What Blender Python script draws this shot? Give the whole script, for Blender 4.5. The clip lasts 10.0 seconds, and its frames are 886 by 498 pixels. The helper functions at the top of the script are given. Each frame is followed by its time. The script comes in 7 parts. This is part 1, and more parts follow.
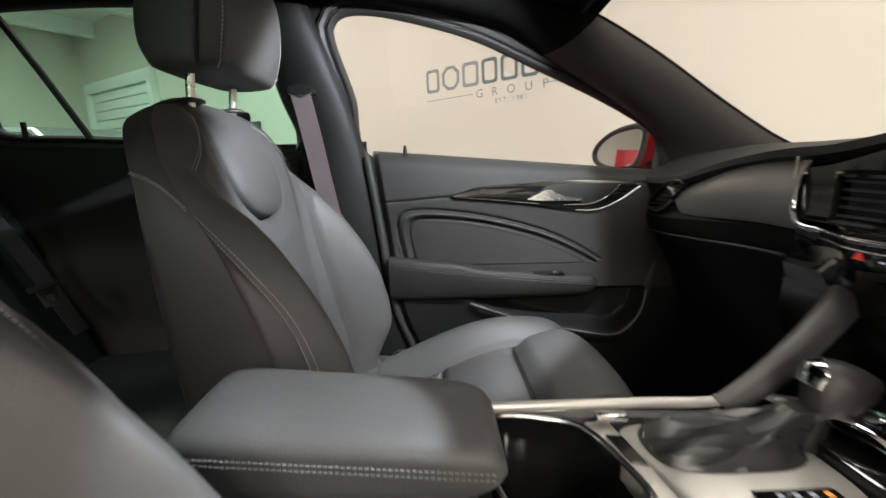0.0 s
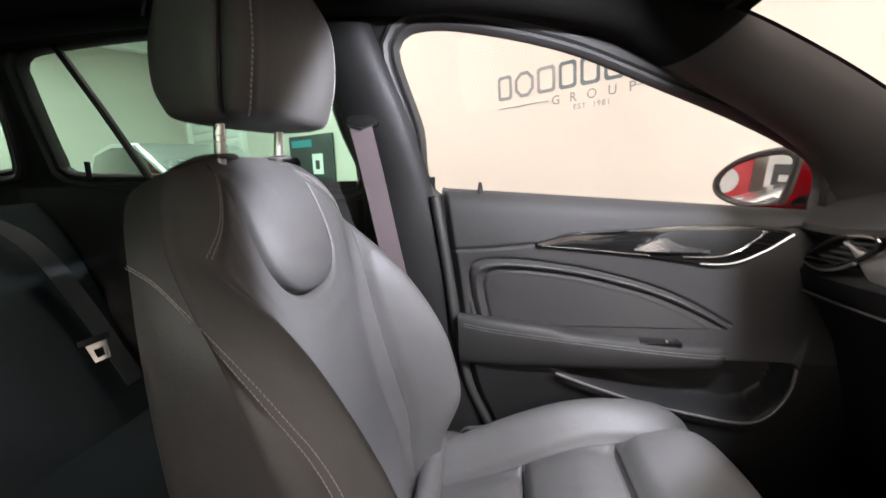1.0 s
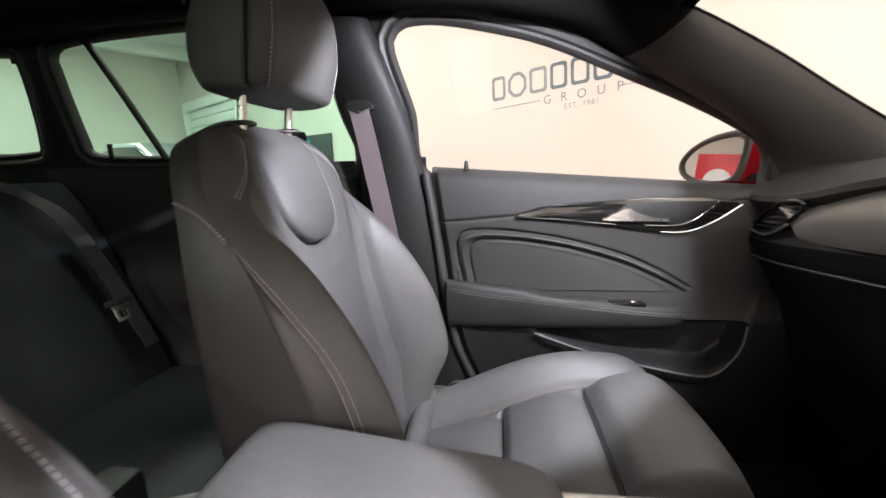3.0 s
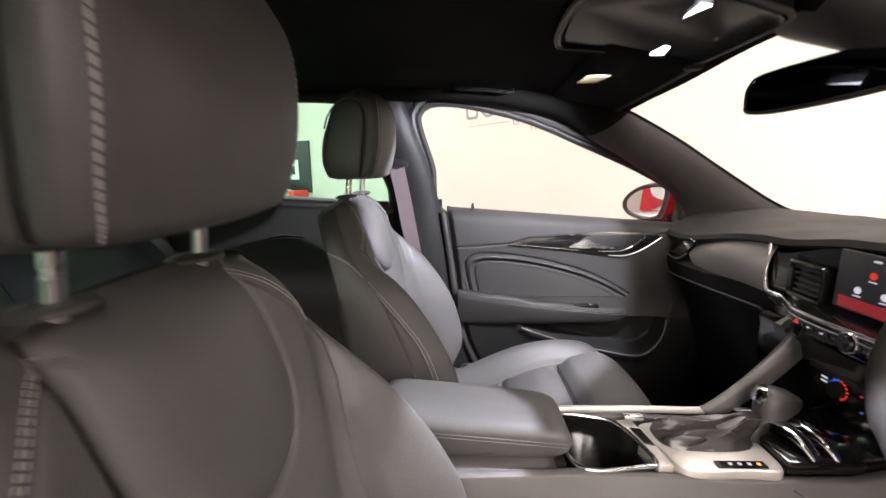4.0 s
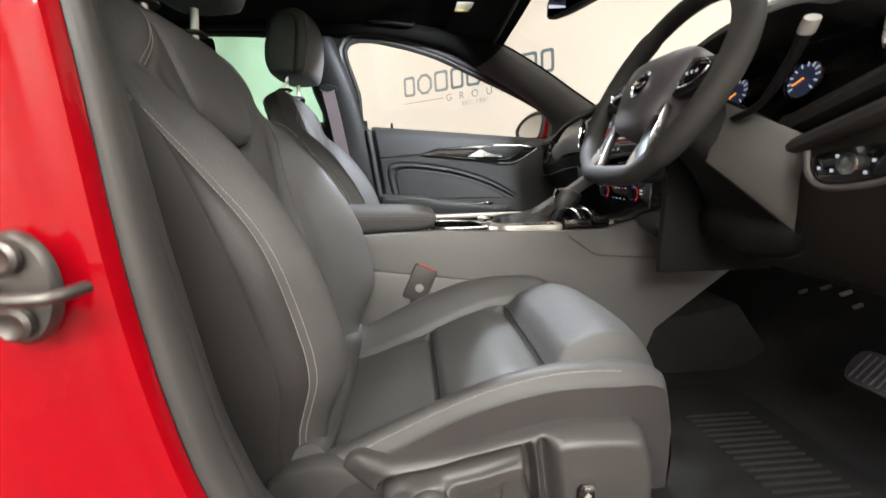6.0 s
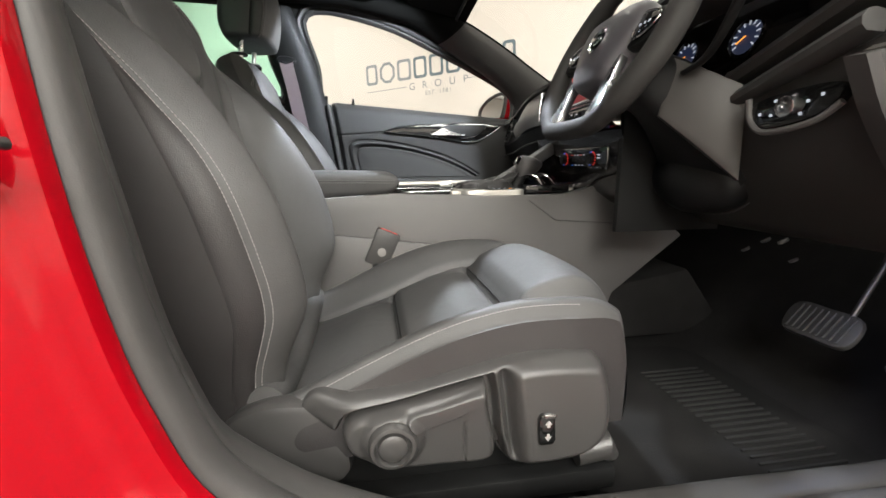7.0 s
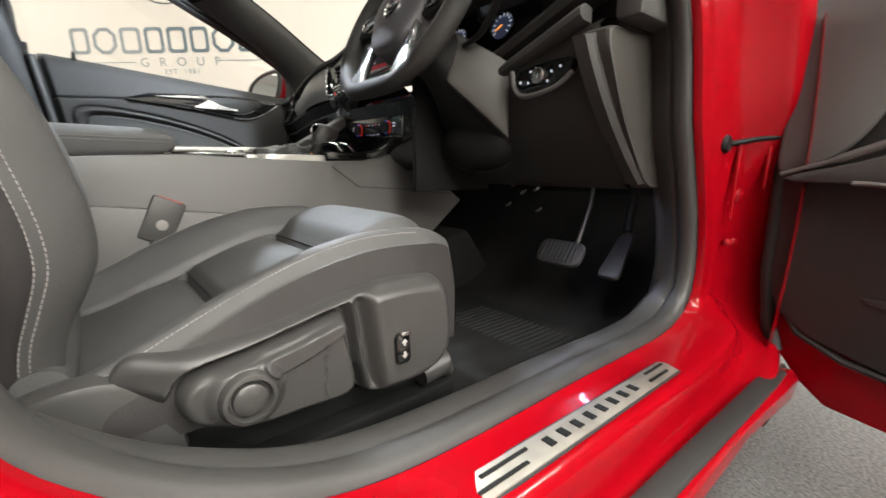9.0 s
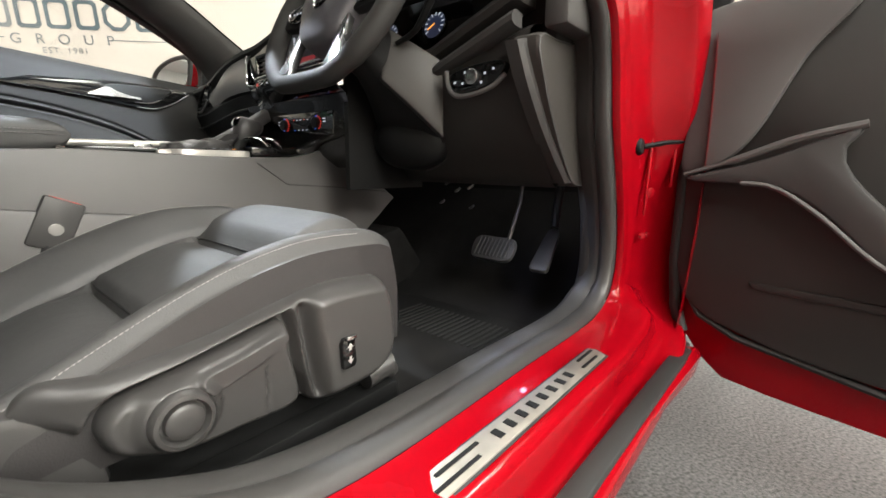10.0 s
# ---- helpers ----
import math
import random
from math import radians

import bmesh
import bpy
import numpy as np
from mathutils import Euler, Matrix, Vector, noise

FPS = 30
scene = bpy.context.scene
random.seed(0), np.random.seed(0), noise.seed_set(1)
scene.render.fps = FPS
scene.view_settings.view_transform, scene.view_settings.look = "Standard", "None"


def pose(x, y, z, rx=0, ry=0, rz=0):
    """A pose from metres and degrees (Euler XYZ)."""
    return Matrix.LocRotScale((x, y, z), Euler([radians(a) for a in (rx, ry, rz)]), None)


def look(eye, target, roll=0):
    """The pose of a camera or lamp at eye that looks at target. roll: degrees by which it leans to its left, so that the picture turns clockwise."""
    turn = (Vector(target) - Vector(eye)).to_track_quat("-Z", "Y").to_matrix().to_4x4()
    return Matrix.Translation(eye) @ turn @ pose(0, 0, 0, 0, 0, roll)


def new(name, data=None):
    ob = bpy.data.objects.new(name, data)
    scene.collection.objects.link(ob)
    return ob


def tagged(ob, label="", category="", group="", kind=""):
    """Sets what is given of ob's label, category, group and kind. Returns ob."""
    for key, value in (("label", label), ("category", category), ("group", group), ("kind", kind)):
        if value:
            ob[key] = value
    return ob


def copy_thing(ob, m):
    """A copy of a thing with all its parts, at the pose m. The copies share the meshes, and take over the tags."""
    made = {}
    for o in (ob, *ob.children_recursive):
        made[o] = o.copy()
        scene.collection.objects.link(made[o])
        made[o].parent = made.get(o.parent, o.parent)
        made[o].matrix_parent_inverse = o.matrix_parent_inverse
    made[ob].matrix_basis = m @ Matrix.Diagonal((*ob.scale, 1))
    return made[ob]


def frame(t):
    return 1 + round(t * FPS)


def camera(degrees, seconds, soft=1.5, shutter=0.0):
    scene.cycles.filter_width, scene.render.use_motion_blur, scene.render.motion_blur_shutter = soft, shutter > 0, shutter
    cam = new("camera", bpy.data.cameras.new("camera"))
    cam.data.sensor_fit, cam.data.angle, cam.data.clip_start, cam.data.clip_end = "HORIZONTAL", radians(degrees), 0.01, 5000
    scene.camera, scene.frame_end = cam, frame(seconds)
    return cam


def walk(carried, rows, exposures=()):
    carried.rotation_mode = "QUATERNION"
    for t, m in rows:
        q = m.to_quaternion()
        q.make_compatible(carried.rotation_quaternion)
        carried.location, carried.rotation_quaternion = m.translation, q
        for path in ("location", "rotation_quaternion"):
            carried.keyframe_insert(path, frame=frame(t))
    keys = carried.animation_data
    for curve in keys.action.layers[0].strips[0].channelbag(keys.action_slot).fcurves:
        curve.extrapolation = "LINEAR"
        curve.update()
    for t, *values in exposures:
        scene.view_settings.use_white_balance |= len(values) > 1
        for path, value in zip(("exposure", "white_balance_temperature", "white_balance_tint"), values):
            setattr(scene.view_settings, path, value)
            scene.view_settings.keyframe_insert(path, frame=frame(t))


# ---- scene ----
cam = camera(93.3, 10.0, shutter=0.4)
PATH = [
    (0, (-0.014, -0.392, 1.01), (0.038, 1.564, 0.593), -0.8),
    (0.5, (-0.017, -0.26, 1.019), (-0.138, 1.695, 0.613), -1.1),
    (1, (-0.042, -0.194, 1.088), (-0.3, 1.748, 0.689), -1.5),
    (1.5, (-0.058, -0.178, 1.142), (-0.394, 1.753, 0.747), -1.6),
    (2, (-0.069, -0.182, 1.14), (-0.424, 1.748, 0.749), -1.7),
    (2.5, (-0.036, -0.204, 1.063), (-0.353, 1.733, 0.678), -1.6),
    (2.7, (-0.006, -0.23, 1.024), (-0.295, 1.713, 0.646), -1.6),
    (3.8, (-0.092, -0.601, 1.132), (-0.203, 1.356, 0.737), -0.6),
    (4, (-0.13, -0.662, 1.17), (-0.198, 1.298, 0.778), -0.6),
    (4.5, (-0.156, -0.787, 1.213), (-0.177, 1.169, 0.794), -1.2),
    (5, (-0.112, -0.92, 1.146), (-0.086, 1.039, 0.744), -1.1),
    (5.5, (-0.059, -1.022, 1.011), (0.032, 0.937, 0.618), -0.9),
    (6, (-0.016, -1.082, 0.867), (0.136, 0.874, 0.481), -1.0),
    (7.3, (-0.014, -1.1, 0.785), (0.368, 0.822, 0.385), -0.4),
    (7.5, (-0.007, -1.111, 0.783), (0.424, 0.802, 0.39), -0.6),
    (8, (-0.03, -1.116, 0.78), (0.647, 0.724, 0.384), -0.4),
    (8.5, (-0.089, -1.095, 0.733), (0.926, 0.586, 0.356), 0.1),
    (9, (-0.106, -1.079, 0.696), (1.17, 0.414, 0.317), 0.2),
    (9.5, (-0.128, -1.064, 0.67), (1.314, 0.271, 0.297), 0.5),
    (10, (-0.12, -1.063, 0.702), (1.394, 0.183, 0.305), 0.7),
]
walk(cam, [(t, look(eye, target, roll)) for t, eye, target, roll in PATH],
     exposures=[(0.0, -0.15, 6500, 7), (0.5, -0.05, 6500, 8), (1.0, 0.36, 6500, 15), (2.5, 0.38, 6500, 15), (4.0, 0.58, 6550, 17), (4.5, 0.68, 6550, 17), (5.0, 0.54, 6500, 13), (5.5, 0.28, 6400, 8), (7.5, 0.33, 6250, 6), (9.0, 0.32, 6250, 5), (10.0, 0.38, 6250, 5)])

# ---- world and lamps ----
WALL_TURN = -35.0                      # the lettered wall stands askew to the car
ROOM = pose(-0.03, 3.78, 0, 0, 0, WALL_TURN)   # x along that wall, y into it
world = bpy.data.worlds.new("world")
scene.world = world
world.use_nodes = True
world.node_tree.nodes["Background"].inputs[0].default_value = (0.9, 0.95, 1.0, 1)
world.node_tree.nodes["Background"].inputs[1].default_value = 0.02


def area_lamp(name, m, sx, sy, watts, colour=(1, 1, 1)):
    la = bpy.data.lights.new(name, "AREA")
    la.shape, la.size, la.size_y, la.energy, la.color = "RECTANGLE", sx, sy, watts, colour
    ob = new(name, la)
    ob.matrix_world = m
    return ob


# Assumed lamps; the last two are added only to brighten the driver's side.
LAMPS = [(-5.5, -3.2, 100), (-1.4, -1.8, 78), (2.6, -1.7, 36), (-2.6, -5.6, 120), (3.4, -4.8, 60), (5.0, -6.6, 230), (5.6, -2.4, 125), (6.1, -5.6, 190), (4.4, -8.4, 420)]
LAMP_Z = 3.38
for u, v, w in LAMPS:
    area_lamp("ceiling_lamp", ROOM @ pose(u, v, LAMP_Z - 0.06), 2.4, 0.5, w, (1.0, 0.94, 0.86))


def beam_lamp(name, at, edge, along, half, watts):
    """A reading lamp with a square beam: edge is the way in from its inner side, along lies in that side's plane."""
    e = Vector(edge).normalized()
    m = Vector(along)
    m = (m - e * m.dot(e)).normalized()
    a = math.cos(half) * m + math.sin(half) * e
    side = (e - a * e.dot(a)).normalized()
    rot = Matrix((side, (-a).cross(side), -a)).transposed().to_4x4()
    la = bpy.data.lights.new(name, "SPOT")
    la.energy, la.color, la.spot_size, la.spot_blend, la.use_square, la.shadow_soft_size = watts, (0.88, 0.92, 1.0), 2 * half, 0.25, True, 0.012
    ob = new(name, la)
    ob.matrix_world = Matrix.Translation(at) @ rot


beam_lamp("map_lamp", (0.239, 0.145, 1.345), (0.29, 0.92, -0.27), (-0.79, 0.12, -0.54), radians(42), 78)
beam_lamp("map_lamp", (0.209, -0.015, 1.350), (-0.50, 0.85, -0.03), (-0.44, -0.27, -0.85), radians(13), 56)
# Extra spot at the same lens, added for the light patch on the cushion.
beam_lamp("map_lamp", (0.205, -0.020, 1.350), (0.767, -0.622, 0.157), (-0.06, -0.34, -0.79), radians(15), 56)
area_lamp("rear_lamp", pose(-0.545, -0.305, 1.368, 0, 50, 0), 0.03, 0.012, 0.8, (0.9, 0.92, 1.0))
area_lamp("footwell_lamp", pose(0.750, -0.600, 0.640), 0.02, 0.08, 0.20, (0.6, 0.66, 1.0))

# ---- mesh tools ----
def V3(p):
    return (float(p[0]), float(p[1]), float(p[2]))


class G:
    """Vertices and faces of one mesh."""

    def __init__(self):
        self.v, self.f = [], []

    def add(self, v, f, m=None):
        o = len(self.v)
        self.v += [V3(m @ Vector(V3(p))) if m else V3(p) for p in v]
        self.f += [tuple(i + o for i in q) for q in f]
        return self

    def grid(self, P, close_u=False, flip=False):
        nu, nv = len(P), len(P[0])
        f = []
        for i in range(nu if close_u else nu - 1):
            k = (i + 1) % nu
            for j in range(nv - 1):
                q = (i * nv + j, k * nv + j, k * nv + j + 1, i * nv + j + 1)
                f.append(q[::-1] if flip else q)
        return self.add([p for r in P for p in r], f)

    def loft(self, rings, closed=True, caps=True):
        n, o = len(rings[0]), len(self.v)
        f = []
        for i in range(len(rings) - 1):
            for j in range(n if closed else n - 1):
                k = (j + 1) % n
                f.append((i * n + j, i * n + k, (i + 1) * n + k, (i + 1) * n + j))
        if caps:
            f.append(tuple(range(n))[::-1])
            f.append(tuple((len(rings) - 1) * n + j for j in range(n)))
        return self.add([p for r in rings for p in r], f)

    def tube(self, path, r, n=8, caps=True, flat=1.0, closed=False):
        P = [Vector(V3(p)) for p in path]
        rr = r if isinstance(r, (list, tuple)) else [r] * len(P)
        rings, side = [], None
        for i, p in enumerate(P):
            a = P[(i - 1) % len(P)] if closed else P[max(i - 1, 0)]
            b = P[(i + 1) % len(P)] if closed else P[min(i + 1, len(P) - 1)]
            d = (b - a).normalized()
            if side is None:
                side = d.cross(Vector((0, 0, 1)))
                if side.length < 0.05:
                    side = d.cross(Vector((0, 1, 0)))
            side = (side - d * side.dot(d)).normalized()
            up = side.cross(d)
            rings.append([p + side * (rr[i] * math.cos(t)) + up * (rr[i] * flat * math.sin(t)) for t in [2 * math.pi * k / n for k in range(n)]])
        if closed:
            rings.append(rings[0])
        return self.loft(rings, True, caps and not closed)

    def prism(self, poly, axis, lo, hi):
        n = len(poly)
        def put(p, h):
            return (h, p[0], p[1]) if axis == "x" else (p[0], h, p[1]) if axis == "y" else (p[0], p[1], h)
        f = [tuple(range(n))[::-1], tuple(range(n, 2 * n))] + [(i, (i + 1) % n, n + (i + 1) % n, n + i) for i in range(n)]
        return self.add([put(p, lo) for p in poly] + [put(p, hi) for p in poly], f)

    def box(self, c, s, m=None):
        x, y, z = [d / 2 for d in s]
        v = [(c[0] + a * x, c[1] + b * y, c[2] + e * z) for a in (-1, 1) for b in (-1, 1) for e in (-1, 1)]
        return self.add(v, [(0, 1, 3, 2), (4, 6, 7, 5), (0, 4, 5, 1), (2, 3, 7, 6), (0, 2, 6, 4), (1, 5, 7, 3)], m)

    def cyl(self, a, b, r, n=20, r2=None):
        return self.tube([a, b], [r, r if r2 is None else r2], n)

    def lathe(self, prof, m, n=28):
        """prof: (radius, height) up the local z."""
        rings = [[m @ Vector((r * math.cos(2 * math.pi * k / n), r * math.sin(2 * math.pi * k / n), h)) for k in range(n)] for r, h in prof]
        return self.loft(rings, True, True)


def make(name, g, mat, parent=None, label="", bevel=0.0, seg=2, sharp=38):
    """Links g as one mesh object, under a parent if given."""
    me = bpy.data.meshes.new(name)
    me.from_pydata(g.v, [], g.f)
    bm = bmesh.new()
    bm.from_mesh(me)
    bmesh.ops.recalc_face_normals(bm, faces=bm.faces)
    if bevel:
        es = [e for e in bm.edges if len(e.link_faces) == 2 and e.calc_face_angle(0) > radians(32)]
        bmesh.ops.bevel(bm, geom=es, offset=bevel, segments=seg, affect="EDGES", clamp_overlap=True, profile=0.5)
    bm.to_mesh(me)
    bm.free()
    me.polygons.foreach_set("use_smooth", [True] * len(me.polygons))
    me.set_sharp_from_angle(angle=radians(sharp))
    me.materials.append(mat)
    ob = new(name, me)
    if parent:
        ob.parent = parent
    if label:
        ob["label"] = label
    return ob


def thing(name, label, category, at=(0, 0, 0), group="", kind=""):
    ob = new(name)
    ob.location = at
    return tagged(ob, label, category, group, kind)


def lerp(a, b, t):
    return a + (b - a) * t


def sstep(a, b, x):
    t = min(1.0, max(0.0, (x - a) / (b - a)))
    return t * t * (3 - 2 * t)


def curve(pts, x):
    """Smooth interpolation of (x, y) pairs."""
    if x <= pts[0][0]:
        return pts[0][1]
    for i in range(len(pts) - 1):
        (x0, y0), (x1, y1) = pts[i], pts[i + 1]
        if x <= x1:
            h = x1 - x0
            ma = (y1 - pts[i - 1][1]) / (x1 - pts[i - 1][0]) if i else (y1 - y0) / h
            mb = (pts[i + 2][1] - y0) / (pts[i + 2][0] - x0) if i + 2 < len(pts) else (y1 - y0) / h
            t = (x - x0) / h
            return (2 * t ** 3 - 3 * t * t + 1) * y0 + (t ** 3 - 2 * t * t + t) * h * ma + (-2 * t ** 3 + 3 * t * t) * y1 + (t ** 3 - t * t) * h * mb
    return pts[-1][1]


def spline(pts, n, closed=False):
    """Catmull-Rom through the points, n samples evenly by length."""
    P = [np.array(p, float) for p in pts]
    out = []
    k = len(P)
    for i in range(k if closed else k - 1):
        a, b, c, d = (P[(i + j) % k] for j in (-1, 0, 1, 2)) if closed else (P[max(i - 1, 0)], P[i], P[i + 1], P[min(i + 2, k - 1)])
        for s in range(12):
            t = s / 12
            out.append(0.5 * (2 * b + (c - a) * t + (2 * a - 5 * b + 4 * c - d) * t * t + (3 * b - a - 3 * c + d) * t ** 3))
    out.append(P[0] if closed else P[-1])
    out = np.array(out)
    L = np.r_[0, np.cumsum(np.linalg.norm(np.diff(out, axis=0), axis=1))]
    want = np.linspace(0, L[-1], n + 1)[:-1] if closed else np.linspace(0, L[-1], n)
    return np.stack([np.interp(want, L, out[:, c]) for c in range(out.shape[1])], 1)


def seg_dist(P, line):
    """Distance of points P (n, 2) to a polyline."""
    best = np.full(len(P), 9.0)
    for a, b in zip(line[:-1], line[1:]):
        d = b - a
        t = np.clip(((P - a) @ d) / max(d @ d, 1e-9), 0, 1)
        best = np.minimum(best, np.linalg.norm(P - a - t[:, None] * d, axis=1))
    return best


def stitches(path, pitch=0.0062, r=0.0009):
    """A row of short thread stitches along a path."""
    P = np.array([V3(p) for p in path])
    L = np.r_[0, np.cumsum(np.linalg.norm(np.diff(P, axis=0), axis=1))]
    g = G()
    for s in np.arange(0, L[-1] - pitch, pitch):
        a = [np.interp(s, L, P[:, c]) for c in range(3)]
        b = [np.interp(s + pitch * 0.68, L, P[:, c]) for c in range(3)]
        g.tube([a, b], r, 5)
    return g

# ---- materials ----
def material(name, colour, rough=0.5, metal=0.0, grain=0.0, size=0.001, mottle=0.12, spread=0.15, coat=0.0, kind="noise", sheen=0.0, spec=0.5, broad=0.25, ripple=0.0):
    """Principled with two scales of variation: mottle of colour and roughness over `broad` metres, fine relief of `size` metres."""
    m = bpy.data.materials.new(name)
    m.use_nodes = True
    nt, b = m.node_tree, m.node_tree.nodes["Principled BSDF"]
    N = lambda t: nt.nodes.new(t)
    tex = N("ShaderNodeTexCoord")
    big = N("ShaderNodeTexNoise")
    big.inputs["Scale"].default_value, big.inputs["Detail"].default_value = 1 / broad, 5
    nt.links.new(tex.outputs["Object"], big.inputs["Vector"])
    ramp = N("ShaderNodeMapRange")
    ramp.inputs["From Min"].default_value, ramp.inputs["From Max"].default_value = 0.3, 0.7
    ramp.inputs["To Min"].default_value, ramp.inputs["To Max"].default_value = 1 - mottle, 1 + mottle
    nt.links.new(big.outputs["Fac"], ramp.inputs["Value"])
    mul = N("ShaderNodeVectorMath")
    mul.operation = "SCALE"
    mul.inputs[0].default_value = colour
    nt.links.new(ramp.outputs["Result"], mul.inputs["Scale"])
    nt.links.new(mul.outputs["Vector"], b.inputs["Base Color"])
    rr = N("ShaderNodeMapRange")
    rr.inputs["From Min"].default_value, rr.inputs["From Max"].default_value = 0.3, 0.7
    rr.inputs["To Min"].default_value, rr.inputs["To Max"].default_value = max(0.02, rough * (1 - spread)), min(1, rough * (1 + spread))
    nt.links.new(big.outputs["Fac"], rr.inputs["Value"])
    nt.links.new(rr.outputs["Result"], b.inputs["Roughness"])
    b.inputs["Metallic"].default_value = metal
    b.inputs["Coat Weight"].default_value = coat
    b.inputs["Coat Roughness"].default_value = 0.04
    b.inputs["Sheen Weight"].default_value = sheen
    b.inputs["Specular IOR Level"].default_value = spec
    if grain:
        if kind == "cell":
            fine = N("ShaderNodeTexVoronoi")
            fine.feature = "SMOOTH_F1"
            out = fine.outputs["Distance"]
        else:
            fine = N("ShaderNodeTexNoise")
            fine.inputs["Detail"].default_value = 3
            out = fine.outputs["Fac"]
        fine.inputs["Scale"].default_value = 1 / size
        nt.links.new(tex.outputs["Object"], fine.inputs["Vector"])
        bump = N("ShaderNodeBump")
        bump.inputs["Strength"].default_value, bump.inputs["Distance"].default_value = grain, size * 0.5
        nt.links.new(out, bump.inputs["Height"])
        if ripple:
            soft = N("ShaderNodeTexNoise")
            soft.inputs["Scale"].default_value, soft.inputs["Detail"].default_value = 38, 3
            nt.links.new(tex.outputs["Object"], soft.inputs["Vector"])
            wave = N("ShaderNodeBump")
            wave.inputs["Strength"].default_value, wave.inputs["Distance"].default_value = ripple, 0.004
            nt.links.new(soft.outputs["Fac"], wave.inputs["Height"])
            nt.links.new(wave.outputs["Normal"], bump.inputs["Normal"])
        nt.links.new(bump.outputs["Normal"], b.inputs["Normal"])
    return m


def glow(name, colour, strength):
    m = bpy.data.materials.new(name)
    m.use_nodes = True
    b = m.node_tree.nodes["Principled BSDF"]
    b.inputs["Base Color"].default_value = (0.02, 0.02, 0.02, 1)
    b.inputs["Emission Color"].default_value = (*colour, 1)
    b.inputs["Emission Strength"].default_value = strength
    return m


def pane(name, tint, gloss=0.05):
    """Thin window glass: clear with a tint, and a faint sharp reflection."""
    m = bpy.data.materials.new(name)
    m.use_nodes = True
    nt = m.node_tree
    nt.nodes.remove(nt.nodes["Principled BSDF"])
    out = nt.nodes["Material Output"]
    tr, gl, mix = (nt.nodes.new("ShaderNode" + n) for n in ("BsdfTransparent", "BsdfGlossy", "MixShader"))
    tr.inputs["Color"].default_value = (*tint, 1)
    gl.inputs["Roughness"].default_value = 0.02
    mix.inputs[0].default_value = gloss
    nt.links.new(tr.outputs[0], mix.inputs[1])
    nt.links.new(gl.outputs[0], mix.inputs[2])
    nt.links.new(mix.outputs[0], out.inputs["Surface"])
    return m


LEATHER = material("leather", (0.056, 0.0545, 0.054), 0.55, grain=0.34, size=0.0013, mottle=0.28, kind="cell", spec=0.44, ripple=0.2)
# Seat leather darkened for sides turned from the light; also the gear grip.
LEATHER_SHADE_GRIP = material("leather_shade_grip", (0.031, 0.0285, 0.0285), 0.46, grain=0.32, size=0.0013, mottle=0.2, kind="cell", ripple=0.16)
HUB = material("airbag_cover", (0.062, 0.058, 0.064), 0.42, grain=0.3, size=0.0011, kind="cell")
LEATHER_RIM = material("leather_rim", (0.024, 0.0225, 0.0215), 0.66, spec=0.2, grain=0.35, size=0.0014, kind="cell")
THREAD = material("thread", (0.29, 0.27, 0.265), 0.7)
# Near-black colour that stands for shade in the seat's seams.
SEAM_SHADE = material("seam_shade", (0.012, 0.0115, 0.0115), 0.6, spec=0.3)
BRIGHT_TRIM = material("bright_trim", (0.50, 0.48, 0.45), 0.36, metal=0.55, grain=0.08, size=0.0008)
GAITER = material("gaiter_leather", (0.017, 0.016, 0.016), 0.34, spec=0.6, grain=0.25, size=0.0012, kind="cell")
THREAD_DARK = material("thread_dark", (0.13, 0.128, 0.125), 0.7)
PLASTIC = material("plastic", (0.042, 0.040, 0.039), 0.5, grain=0.4, size=0.0011, kind="cell")
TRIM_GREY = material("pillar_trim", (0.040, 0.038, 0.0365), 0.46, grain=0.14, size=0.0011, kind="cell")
TRIM_BROWN = material("warm_grey_plastic", (0.034, 0.0305, 0.0275), 0.48, grain=0.3, size=0.0011, kind="cell")
COVER = material("seat_cover_plastic", (0.042, 0.040, 0.039), 0.36, grain=0.16, size=0.0009, kind="cell")
DISPLAY_RED = material("display_red", (0.55, 0.02, 0.03), 0.45)
PLASTIC_GREY = material("plastic_grey", (0.088, 0.083, 0.082), 0.5, grain=0.4, size=0.0011, kind="cell")
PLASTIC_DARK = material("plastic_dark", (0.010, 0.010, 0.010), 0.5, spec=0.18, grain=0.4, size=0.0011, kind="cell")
SOFT = material("soft_touch", (0.023, 0.0223, 0.0218), 0.6, spec=0.2, grain=0.4, size=0.0014, kind="cell")
TRIM_SATIN = material("satin_trim", (0.27, 0.26, 0.25), 0.38, metal=0.35, grain=0.15, size=0.0008)
PIANO = material("piano_black", (0.006, 0.006, 0.006), 0.09, coat=0.6, mottle=0.05)
CHROME = material("chrome", (0.72, 0.72, 0.73), 0.1, metal=1.0, mottle=0.03)
CHROME_SATIN = material("satin_chrome", (0.55, 0.55, 0.55), 0.26, metal=1.0, mottle=0.04)
PLATE_ALU = material("plate_aluminium", (0.34, 0.315, 0.275), 0.5, metal=0.75, grain=0.1, size=0.001, mottle=0.12, broad=0.03)
STEEL_DARK = material("steel_dark", (0.14, 0.133, 0.126), 0.46, metal=0.9, mottle=0.15, broad=0.02)
RED = material("red_paint", (0.245, 0.0008, 0.005), 0.25, metal=0.0, spec=0.08, coat=0.4, grain=0.04, size=0.0007, mottle=0.05)
RUBBER = material("rubber", (0.018, 0.0175, 0.017), 0.62, grain=0.2, size=0.002)
# Rear leather: the dim light and green window tint are in the colour.
LEATHER_REAR_DIM = material("leather_rear_dim", (0.020, 0.026, 0.029), 0.5, grain=0.35, size=0.0016, kind="cell")
